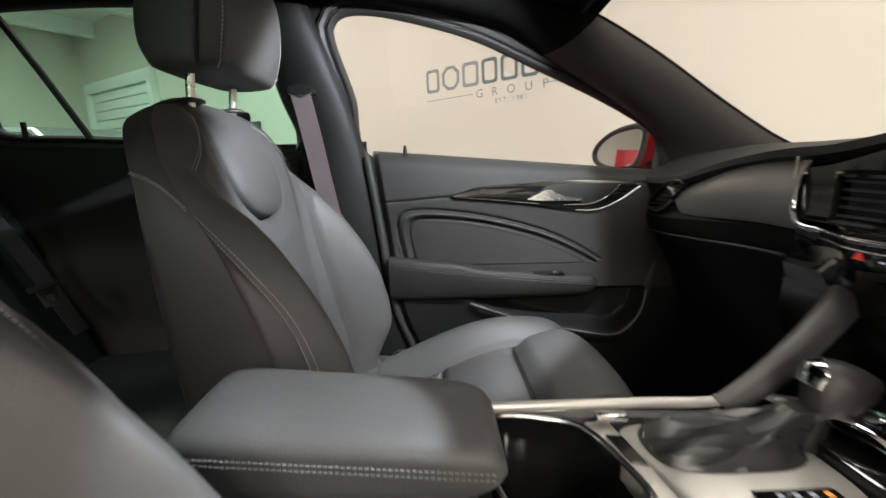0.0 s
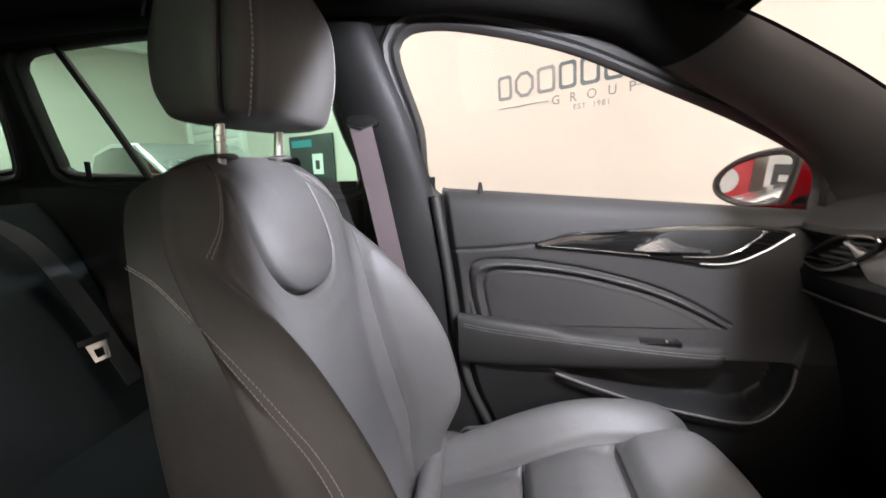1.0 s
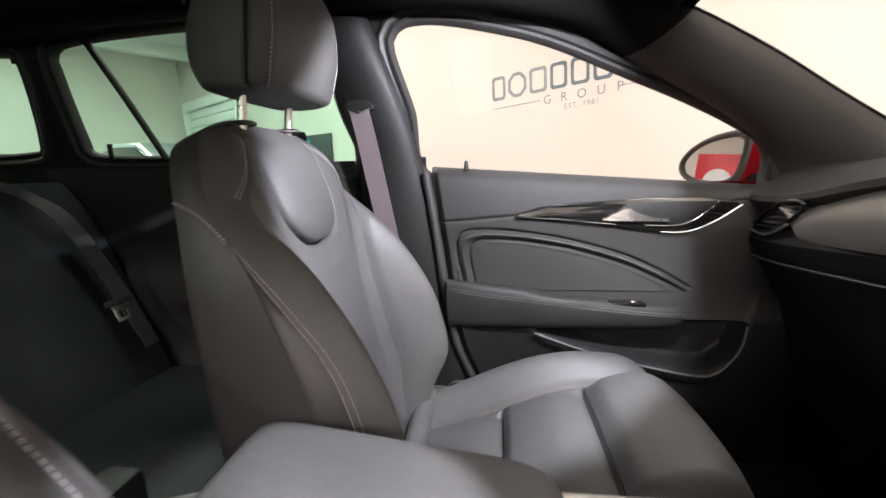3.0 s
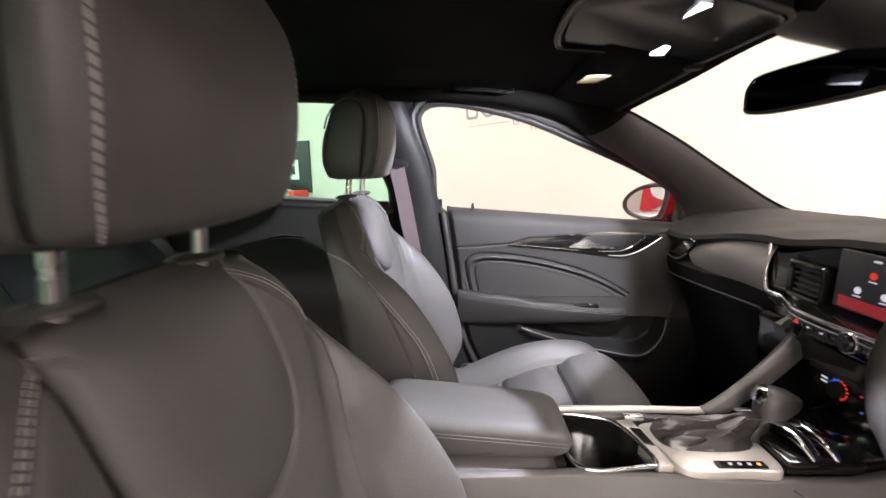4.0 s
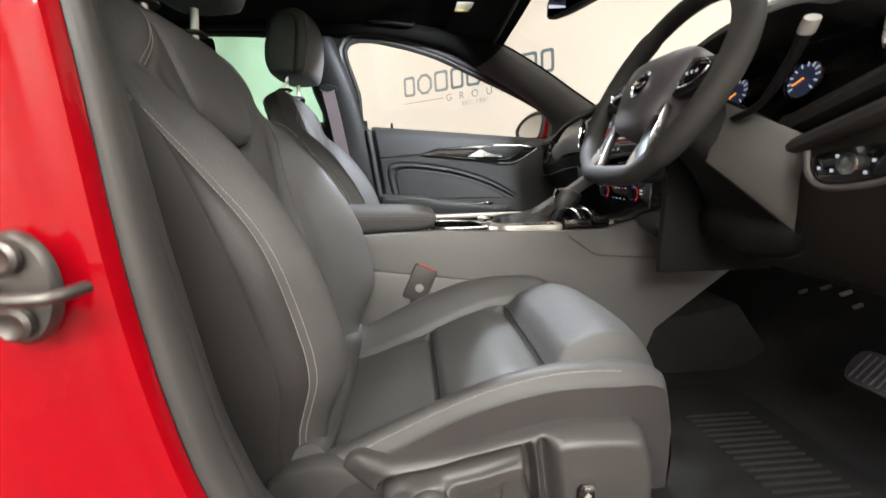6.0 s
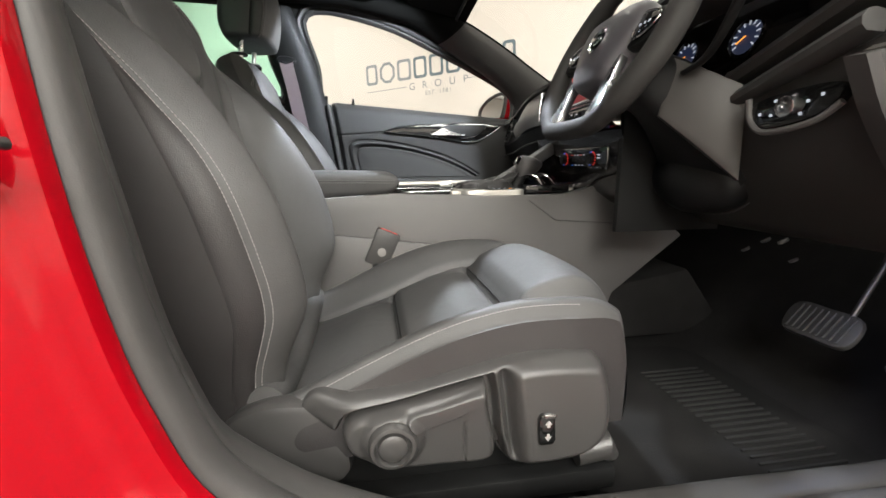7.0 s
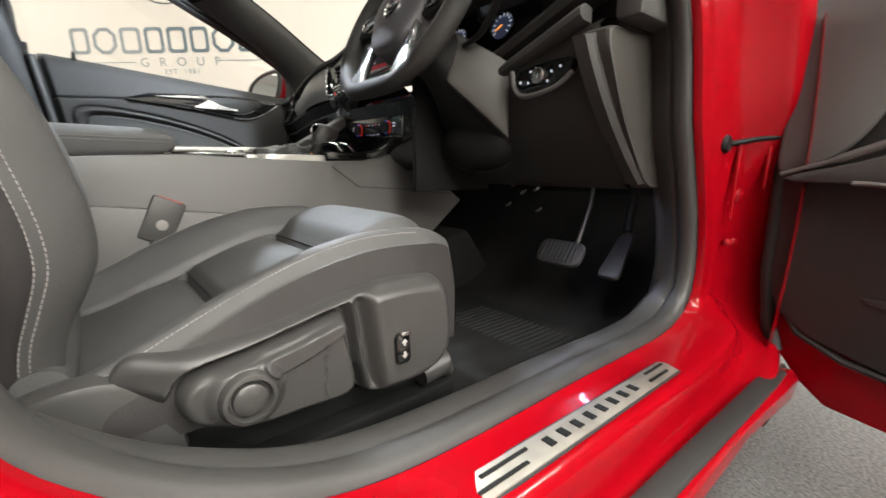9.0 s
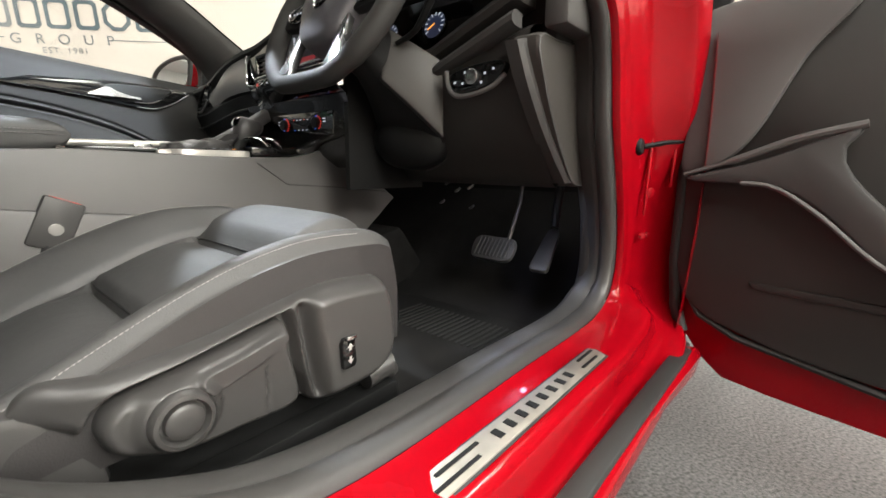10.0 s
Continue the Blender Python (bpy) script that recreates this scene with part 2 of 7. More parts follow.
DASH_LOW = material("dash_plastic", (0.028, 0.026, 0.0245), 0.52, spec=0.35, grain=0.4, size=0.0011, kind="cell")
CARPET = material("car_carpet", (0.012, 0.0115, 0.0112), 0.95, spec=0.1, grain=0.9, size=0.0025, mottle=0.3, broad=0.05)
MAT_RUBBER = material("mat", (0.014, 0.014, 0.0135), 0.75, spec=0.25, grain=0.5, size=0.002, mottle=0.25)
HEADLINE = material("headlining", (0.006, 0.006, 0.0055), 0.95, grain=0.5, size=0.0018, mottle=0.1, spec=0.05)
BELT = material("belt_webbing", (0.11, 0.085, 0.09), 0.7, grain=0.4, size=0.0015)
BELT_DARK = material("belt_webbing_dark", (0.02, 0.02, 0.022), 0.7, grain=0.4, size=0.0015)
WALL = material("painted_wall", (0.62, 0.575, 0.52), 0.75, grain=0.12, size=0.006, mottle=0.02, broad=1.6)
CEIL = material("ceiling_paint", (0.72, 0.72, 0.70), 0.8, grain=0.15, size=0.01, mottle=0.05, broad=1.2)
FLOOR = material("showroom_carpet", (0.102, 0.098, 0.098), 0.95, spec=0.1, grain=1.0, size=0.0035, mottle=0.5, broad=0.008)
INK = material("sign_grey", (0.10, 0.135, 0.155), 0.6)
INK_SOFT = material("sign_grey_soft", (0.20, 0.22, 0.23), 0.6)
GLASS = pane("clear_glass", (0.97, 0.98, 0.97))
GLASS_GREEN = pane("privacy_glass", (0.56, 0.97, 0.79))
MIRROR = material("mirror_silver", (0.85, 0.85, 0.85), 0.015, metal=1.0, mottle=0.0, spread=0.0)
LAMP_GLOW = glow("lamp_diffuser", (1.0, 0.95, 0.88), 9.0)
BUTTON_RED = material("button_red", (0.55, 0.03, 0.02), 0.4)
SCREEN = glow("screen_dark", (0.02, 0.02, 0.03), 0.15)
SCREEN_RED = glow("screen_red", (0.5, 0.02, 0.03), 0.3)
ICON_WHITE = glow("icon_white", (0.9, 0.9, 1.0), 0.45)
ICON_RED = glow("icon_red", (1.0, 0.05, 0.03), 0.4)
ICON_BLUE = glow("icon_blue", (0.05, 0.2, 1.0), 0.45)
ICON_AMBER = glow("icon_amber", (1.0, 0.35, 0.05), 1.4)
DIAL_BLUE = glow("dial_blue", (0.2, 0.27, 0.6), 0.05)
LED = glow("led_lens", (0.86, 0.88, 1.0), 6.0)
LABEL = material("paper_label", (0.75, 0.7, 0.5), 0.6)
BOARD = material("sign_board_dark", (0.03, 0.033, 0.035), 0.5)
BOARD_TEAL = material("sign_board_teal", (0.03, 0.25, 0.30), 0.5)
SILVER = material("silver_paint", (0.55, 0.56, 0.57), 0.3, metal=0.6, coat=1.0)
GLASS_DARK = material("dark_car_glass", (0.01, 0.012, 0.012), 0.05, coat=0.5)
ICON_LABEL = material("label_yellow", (0.7, 0.5, 0.08), 0.6)
LABEL_WHITE = material("label_white", (0.75, 0.75, 0.74), 0.6)
# Silver darkened so the cabin's dark reflection is in the colour.
MIRROR_DARK_REFLECTION = material("mirror_dark_reflection", (0.10, 0.10, 0.105), 0.03, metal=1.0, mottle=0.0, spread=0.0)
LED_SOFT = glow("footwell_lens", (0.8, 0.86, 1.0), 1.3)
LABEL_GREY = material("pale_grey", (0.35, 0.34, 0.33), 0.5)
CONSOLE_BLACK = material("console_black", (0.005, 0.005, 0.005), 0.22, spec=0.06)

# ---- the showroom ----
def in_room(name, g, mat, label, category="wall", bevel=0.0):
    ob = make(name, g, mat, bevel=bevel)
    ob.matrix_world = ROOM
    return tagged(ob, label, category, kind="structure")


U0, U1, V0, TOP = -8.3, 7.5, -9.5, 3.5
in_room("wall_north", G().box(((U0 + U1) / 2, 0.1, TOP / 2), (U1 - U0 + 0.4, 0.2, TOP)), WALL, "cream painted showroom wall carrying grey lettering")
in_room("wall_south", G().box(((U0 + U1) / 2, V0 - 0.1, TOP / 2), (U1 - U0 + 0.4, 0.2, TOP)), WALL, "cream painted showroom wall")
in_room("wall_west", G().box((U0 - 0.1, V0 / 2, TOP / 2), (0.2, -V0, TOP)), WALL, "white painted end wall of the showroom")
in_room("wall_east", G().box((U1 + 0.1, V0 / 2, TOP / 2), (0.2, -V0, TOP)), WALL, "white painted end wall of the showroom")
in_room("ground", G().box(((U0 + U1) / 2, V0 / 2, -0.1), (U1 - U0 + 0.4, -V0 + 0.4, 0.2)), FLOOR, "speckled grey showroom carpet", "floor")
cg = G().box(((U0 + U1) / 2, V0 / 2, TOP + 0.1), (U1 - U0 + 0.4, -V0 + 0.4, 0.2))
for k in range(9):
    cg.box((U0 + 0.9 + k * 1.85, V0 / 2, TOP - 0.12), (0.2, -V0, 0.24))
in_room("ceiling", cg, CEIL, "white ceiling crossed by deep beams", "ceiling")
for u, v, w in LAMPS:
    lamp = thing("ceiling_light", "assumed white rectangular ceiling light, switched on", "ceiling light", group="ceiling lights")
    lamp.matrix_world = ROOM @ pose(u, v, LAMP_Z)
    make("housing", G().box((0, 0, 0.03), (2.5, 0.6, 0.05)), CEIL, lamp, bevel=0.008)
    make("diffuser", G().box((0, 0, 0.0), (2.4, 0.5, 0.012)), LAMP_GLOW, lamp)

# ---- car body round the driver's doorway ----
car = thing("car_body", "bright red car shell with black headlining and grey pillar trims", "car")
DOORWAY = [(-0.270, 1.20), (-0.244, 1.09), (-0.225, 0.97), (-0.214, 0.807), (-0.20, 0.70), (-0.18, 0.614), (-0.143, 0.53), (-0.05, 0.455), (0.1, 0.408),
           (0.43, 0.398), (0.66, 0.392), (0.765, 0.408), (0.815, 0.46), (0.812, 0.559), (0.765, 0.68), (0.721, 0.776), (0.681, 0.902), (0.62, 1.0),
           (0.50, 1.10), (0.34, 1.21), (0.16, 1.31), (0.0, 1.355), (-0.16, 1.37), (-0.262, 1.345), (-0.285, 1.29)]
ring = spline(DOORWAY, 200, closed=True)
tang = np.roll(ring, -1, 0) - np.roll(ring, 1, 0)
tang /= np.linalg.norm(tang, axis=1)[:, None]
outw = np.stack([tang[:, 1] * -1, tang[:, 0]], 1) * -1      # away from the opening
mid = np.array([0.25, 0.85])
if np.mean(((ring - mid) * outw).sum(1)) < 0:
    outw = -outw
SILL = [(0, -0.785), (0.004, -0.80), (0.005, -0.82), (0.006, -0.84), (0.007, -0.854), (0.009, -0.868), (0.02, -0.877), (0.075, -0.886), (0.083, -0.908), (0.088, -0.930), (0.100, -0.938), (0.13, -0.937), (0.22, -0.925)]
PILLAR = [(0, -0.785), (0.003, -0.798), (0.022, -0.802), (0.026, -0.803), (0.030, -0.809), (0.035, -0.808), (0.05, -0.812), (0.085, -0.822), (0.11, -0.845), (0.13, -0.87), (0.15, -0.895), (0.19, -0.905)]
ROOFRAIL = [(0, -0.70), (0.003, -0.712), (0.008, -0.715), (0.012, -0.718), (0.016, -0.722), (0.02, -0.7215), (0.025, -0.722), (0.035, -0.728), (0.045, -0.735), (0.055, -0.735), (0.07, -0.72), (0.09, -0.69)]


TRIM_S = [(0.001, -0.783), (-0.008, -0.778), (-0.012, -0.765), (-0.010, -0.748), (0.0, -0.742), (-0.003, -0.735), (-0.004, -0.715), (0.004, -0.695), (0.05, -0.688), (0.11, -0.68)]
TRIM_P = [(0.001, -0.783), (-0.009, -0.779), (-0.014, -0.768), (-0.013, -0.755), (-0.006, -0.750), (-0.008, -0.744), (-0.006, -0.735), (0.004, -0.712), (0.02, -0.695), (0.06, -0.685)]
TRIM_U = [(0.001, -0.783), (-0.005, -0.779), (-0.006, -0.768), (0.0, -0.755), (0.008, -0.750), (0.010, -0.744), (0.016, -0.735), (0.026, -0.71), (0.042, -0.68), (0.10, -0.66)]
TRIM_R = [(0.001, -0.698), (-0.014, -0.694), (-0.022, -0.685), (-0.024, -0.672), (-0.020, -0.665), (-0.022, -0.655), (-0.024, -0.645), (-0.018, -0.63), (0.0, -0.615), (0.03, -0.60)]
def weights(i):
    z, n = ring[i][1], outw[i]
    sill = sstep(0.35, 0.9, -n[1]) * (1 - sstep(0.6, 0.9, z))
    roof = sstep(0.95, 1.2, z) * sstep(0.15, 0.6, n[1])
    return sill, roof


def sweep(a, b, c):
    out = []
    for i in range(len(ring)):
        s, r = weights(i)
        pts = []
        up = sstep(0.72, 1.05, ring[i][1])
        for k, ((na, ya), (nb, yb), (nc, yc)) in enumerate(zip(a, b, c)):
            if b is TRIM_P:
                nb, yb = lerp(nb, TRIM_U[k][0], up), lerp(yb, TRIM_U[k][1], up)
            n, y = lerp(nb, na, s), lerp(yb, ya, s)
            y += 0.075 * sstep(0.95, 1.36, ring[i][1])
            n, y = lerp(n, nc, r), lerp(y, yc, r)
            pts.append((ring[i][0] + outw[i][0] * n, y, ring[i][1] + outw[i][1] * n))
        out.append(spline(pts, 36))
    return out


make("side_frame", G().grid(sweep(SILL, PILLAR, ROOFRAIL), close_u=True), RED, car, "glossy red door frame")
make("doorway_trim", G().grid(sweep(TRIM_S, TRIM_P, TRIM_R), close_u=True), TRIM_GREY, car, "grey plastic and rubber doorway trim")

# aluminium tread plate on the sill: bars stand for its lettering
plate = thing("sill_plate", "brushed aluminium tread plate with dark bars on the red sill", "sill plate")
plate.matrix_world = pose(0.346, -0.842, 0.3945, 0, 0, -1.6)
make("plate", G().prism([(-0.214, 0.018), (0.206, 0.015), (0.210, 0.004), (0.200, -0.017), (-0.204, -0.019)], "z", 0, 0.004), PLATE_ALU, plate, bevel=0.0015)
make("plate_border", G().prism([(-0.217, 0.021), (0.208, 0.018), (0.214, 0.004), (0.203, -0.020), (-0.207, -0.022)], "z", 0, 0.0022), RUBBER, plate, "dark edge line", bevel=0.0008)
for k in range(8):
    make("dark_bar", G().box((-0.092 + k * 0.0265 , -0.001, 0.0047), (0.0105, 0.0150, 0.0012)), PLASTIC_DARK, plate)
for sx, ln in ((-0.163, 0.07), (0.165, 0.055)):
    for dy in (-0.008, 0.007):
        make("dark_line", G().box((sx + dy, dy, 0.0047), (ln, 0.0045, 0.0012)), PLASTIC_DARK, plate)
# rubber strip along the outer sill, striker on the centre pillar
make("sill_strip", G().loft([[(x, y + 0.004, 0.318), (x, y + 0.002, 0.3265), (x, y - 0.012, 0.3245), (x, y - 0.025, 0.3215), (x, y - 0.027, 0.312)] for x, y in [(x, -0.897 - 0.024 * ((x + 0.05) / 0.9) ** 1.5) for x in np.linspace(-0.05, 0.86, 20)]]), RUBBER, car, "black rubber sill strip", bevel=0.002)
strk = thing("door_striker", "steel door striker bolted to the red centre pillar", "door latch", (-0.250, -0.818, 0.800))
make("plate", G().lathe([(0.001, 0.004), (0.026, 0.004), (0.028, 0.001), (0.028, -0.004)], pose(0, -0.004, 0, 90) @ Matrix.Diagonal((0.80, 1.25, 1, 1)), 28), STEEL_DARK, strk, "dark steel plate")
make("loop", G().tube(spline([(-0.010, -0.004, 0.002), (-0.008, -0.026, 0.002), (0.0, -0.032, 0.002), (0.026, -0.030, 0.0), (0.037, -0.024, 0.0), (0.040, -0.006, 0.0)], 20), 0.0038, 10), STEEL_DARK, strk)
for dz in (-0.020, 0.020):
    make("bolt", G().lathe([(0.0105, 0), (0.0105, 0.004), (0.008, 0.006), (0.004, 0.004)], pose(0, -0.009, dz, 90), 18), STEEL_DARK, strk)

# ---- front seats ----
BACK_X = [(0.44, -0.185), (0.50, -0.19), (0.60, -0.215), (0.70, -0.243), (0.80, -0.262), (0.885, -0.275), (0.95, -0.293), (1.02, -0.317), (1.06, -0.335), (1.11, -0.365)]
BACK_W = [(0.44, 0.225), (0.52, 0.242), (0.62, 0.258), (0.74, 0.262), (0.84, 0.254), (0.93, 0.234), (1.0, 0.206), (1.04, 0.185), (1.065, 0.163), (1.08, 0.142), (1.092, 0.10)]
BOLSTER = [(0.44, 0.03), (0.53, 0.06), (0.62, 0.118), (0.72, 0.128), (0.80, 0.108), (0.88, 0.068), (0.95, 0.03), (1.02, 0.004), (1.11, 0.0)]
SEAM_Y = [(0.44, 0.128), (0.60, 0.148), (0.74, 0.148), (0.82, 0.146), (0.89, 0.153), (0.95, 0.176), (0.985, 0.184), (1.10, 0.150)]
REAR_X = [(0.44, -0.33), (0.6, -0.34), (0.8, -0.362), (0.95, -0.392), (1.05, -0.425), (1.11, -0.435)]
SHOULDER = [(0.176, 0.985), (0.160, 1.003), (0.140, 1.028), (0.116, 1.052), (0.088, 1.069)]
TONGUE = [(-0.094, 1.10), (-0.098, 1.04), (-0.098, 0.985), (-0.088, 0.945), (-0.060, 0.915), (-0.022, 0.902), (0.022, 0.902), (0.060, 0.915), (0.088, 0.945), (0.098, 0.985), (0.098, 1.04), (0.094, 1.10)]


def back_front(y, z):
    """How far forward the leather of the backrest stands."""
    w = curve(BACK_W, z)
    a = min(abs(y) / w, 1.0)
    s = curve(SEAM_Y, z) / w
    x = curve(BACK_X, z) + curve(BOLSTER, z) * sstep(s - 0.14, max(0.80, s + 0.10), a)
    x -= (0.030 + 0.38 * curve(BOLSTER, z)) * sstep(0.76, 1.0, a) ** 1.3
    return x


def back_edge(z):
    """Where across the half width the side panel begins."""
    return 0.90 + 0.095 * sstep(0.78, 0.985, z)


def seat_back(seat, side):
    zs = np.r_[np.linspace(0.44, 0.80, 76), np.linspace(0.803, 1.04, 96), np.linspace(1.0415, 1.092, 34)]
    ne, nf, ns, nb = 8, 213, 9, 25
    seams = []
    for sg in (-1, 1):
        low = np.array([(sg * curve(SEAM_Y, z), z) for z in np.linspace(0.44, 0.985, 24)])
        seams.append(low)
    yoke = [spline([(sg * y, z) for y, z in SHOULDER], 16) for sg in (-1, 1)]
    tongue = spline(TONGUE, 60)
    seams.append(tongue)

    def front_x(ys, z):
        """How far forward the finished leather stands, seams and pillows included."""
        w, e = curve(BACK_W, z), back_edge(z)
        P = np.stack([ys, np.full(len(ys), z)], 1)
        d = np.min([seg_dist(P, q) for q in seams], 0)
        dt = seg_dist(P, tongue)
        fade = np.where(d < dt - 1e-6, 1 - 0.8 * sstep(0.91, 0.985, z), 1.0)
        fx = np.array([back_front(y, z) for y in ys])
        dy = np.min([seg_dist(P, q) for q in yoke], 0)
        fx -= 0.0045 * np.exp(-(dy / 0.0035) ** 2)
        fx -= 0.005 * np.exp(-((np.abs(ys) - e * w) / 0.0035) ** 2)
        fx += 0.009 * (1 - np.exp(-(d / 0.03) ** 2)) - fade * 0.015 * np.exp(-(d / 0.004) ** 2)
        inside = (np.abs(ys) < np.interp(z, [0.902, 0.915, 0.945, 0.985, 1.04, 1.1], [0.022, 0.060, 0.088, 0.098, 0.098, 0.094])) & (z > 0.902)
        fx += np.where(inside, 0.008 * (1 - np.exp(-(d / 0.014) ** 2)), 0)
        return fx + (curve(BACK_X, z) - 0.014 - fx) * sstep(1.035, 1.098, z) ** 2.2

    rings = []
    for z in zs:
        w = curve(BACK_W, z)
        e = back_edge(z)
        ys = np.r_[np.linspace(-1, -e, ne + 1)[:-1], np.linspace(-e, e, nf - 2 * ne), np.linspace(e, 1, ne + 1)[1:]] * w
        fx = front_x(ys, z)
        top = sstep(1.035, 1.098, z)
        core = curve(BACK_X, z) - 0.014
        rear = curve(REAR_X, z)
        rear = rear + (core - rear) * top ** 2.2
        r = [(fx[i], ys[i], z) for i in range(nf)]
        for k in range(1, ns + 1):
            t = k / (ns + 1)
            r.append((lerp(fx[-1], rear + 0.03, t), w * (1 + 0.02 * math.sin(t * math.pi)), z))
        for k in range(nb):
            t = -1 + 2 * k / (nb - 1)
            r.append((rear + 0.03 * abs(t) ** 3, -t * w * 0.97, z))
        for k in range(1, ns + 1):
            t = 1 - k / (ns + 1)
            r.append((lerp(fx[0], rear + 0.03, t), -w * (1 + 0.02 * math.sin(t * math.pi)), z))
        rings.append(r)
    R = np.array(rings)
    n = R.shape[1]
    # the leather of the front, the two side panels and the shell behind
    front = [list(R[i, ne:nf - ne]) for i in range(len(zs))]
    make("backrest", G().grid(front), LEATHER, seat, "grey leather with a tongue-shaped shoulder panel")
    for a, b in ((nf - 1 - ne, nf + ns + 2), (nf + ns + nb - 2, n + 1 + ne)):
        idx = [k % n for k in range(a, b)]
        make("side_panel", G().grid([[R[i, k] for k in idx] for i in range(len(zs))]), LEATHER_SHADE_GRIP, seat, "leather side panel, darkened in colour for its shade")
    idx = list(range(nf + ns, nf + ns + nb))
    g = G().grid([[R[i, k] for k in idx] for i in range(len(zs))])
    make("back_shell", g, PLASTIC_DARK, seat)
    g = G()
    g.add([tuple(p) for p in R[-1]], [tuple(range(n))])
    make("top_seam", g, LEATHER, seat)
    # near-black tubes for the groove shade along the shoulder panel and side seams
    make("piping", G().tube([(front_x(np.array([y]), z)[0] + 0.0016, y, z) for y, z in spline(TONGUE, 80) if z < 1.082], 0.0017, 6), SEAM_SHADE, seat)
    for sg in (-1, 1):
        make("piping", G().tube([(front_x(np.array([sg * curve(SEAM_Y, z)]), z)[0] + 0.0008, sg * curve(SEAM_Y, z), z) for z in np.linspace(0.47, 0.94, 60)], 0.0013, 6), SEAM_SHADE, seat)
    # double stitching along the outer edge and over the shoulder
    for sg in (-1, 1):
        for off in (-0.0004, 0.0028):
            path = []
            for z in np.linspace(0.47, 0.885, 13):
                w = curve(BACK_W, z)
                y = sg * min(w * back_edge(z) - off, w * 0.995)
                path.append((front_x(np.array([y]), z)[0] + 0.001, y, z))
            # round the shoulder to the rear edge
            x0 = back_front(sg * curve(BACK_W, 0.93), 0.93)
            for t, z in ((0.22, 0.953), (0.6, 0.975), (1.0, 0.988)):
                z += off * 0.8
                path.append((lerp(x0, curve(REAR_X, z) + 0.03, t), sg * curve(BACK_W, z) * (1 + 0.02 * math.sin(t * math.pi)) + sg * 0.0012, z))
            path = spline(path, 110)
            make("stitching", stitches(path, 0.0052, 0.00055), THREAD, seat)
        for off in (0.0045, 0.0085):
            path = [(front_x(np.array([sg * (y + off * 0.8)]), z + off * 0.6)[0] + 0.0008, sg * (y + off * 0.8), z + off * 0.6) for y, z in spline(SHOULDER, 40)]
            make("stitching", stitches(path, 0.0052, 0.00055), THREAD, seat)


CUSH_Z = [(-0.20, 0.455), (-0.12, 0.462), (-0.04, 0.487), (0.04, 0.515), (0.12, 0.545), (0.20, 0.566), (0.27, 0.57), (0.33, 0.555)]
CUSH_B = [(-0.20, 0.02), (-0.09, 0.04), (0.04, 0.055), (0.14, 0.048), (0.22, 0.036), (0.31, 0.026), (0.33, 0.02)]


def cush_top(y, x):
    a = min(abs(y) / 0.252, 1.0)
    z = curve(CUSH_Z, x) + curve(CUSH_B, x) * sstep(0.55, 0.9, a)
    return z - 0.02 * sstep(0.9, 1.0, a) ** 1.5


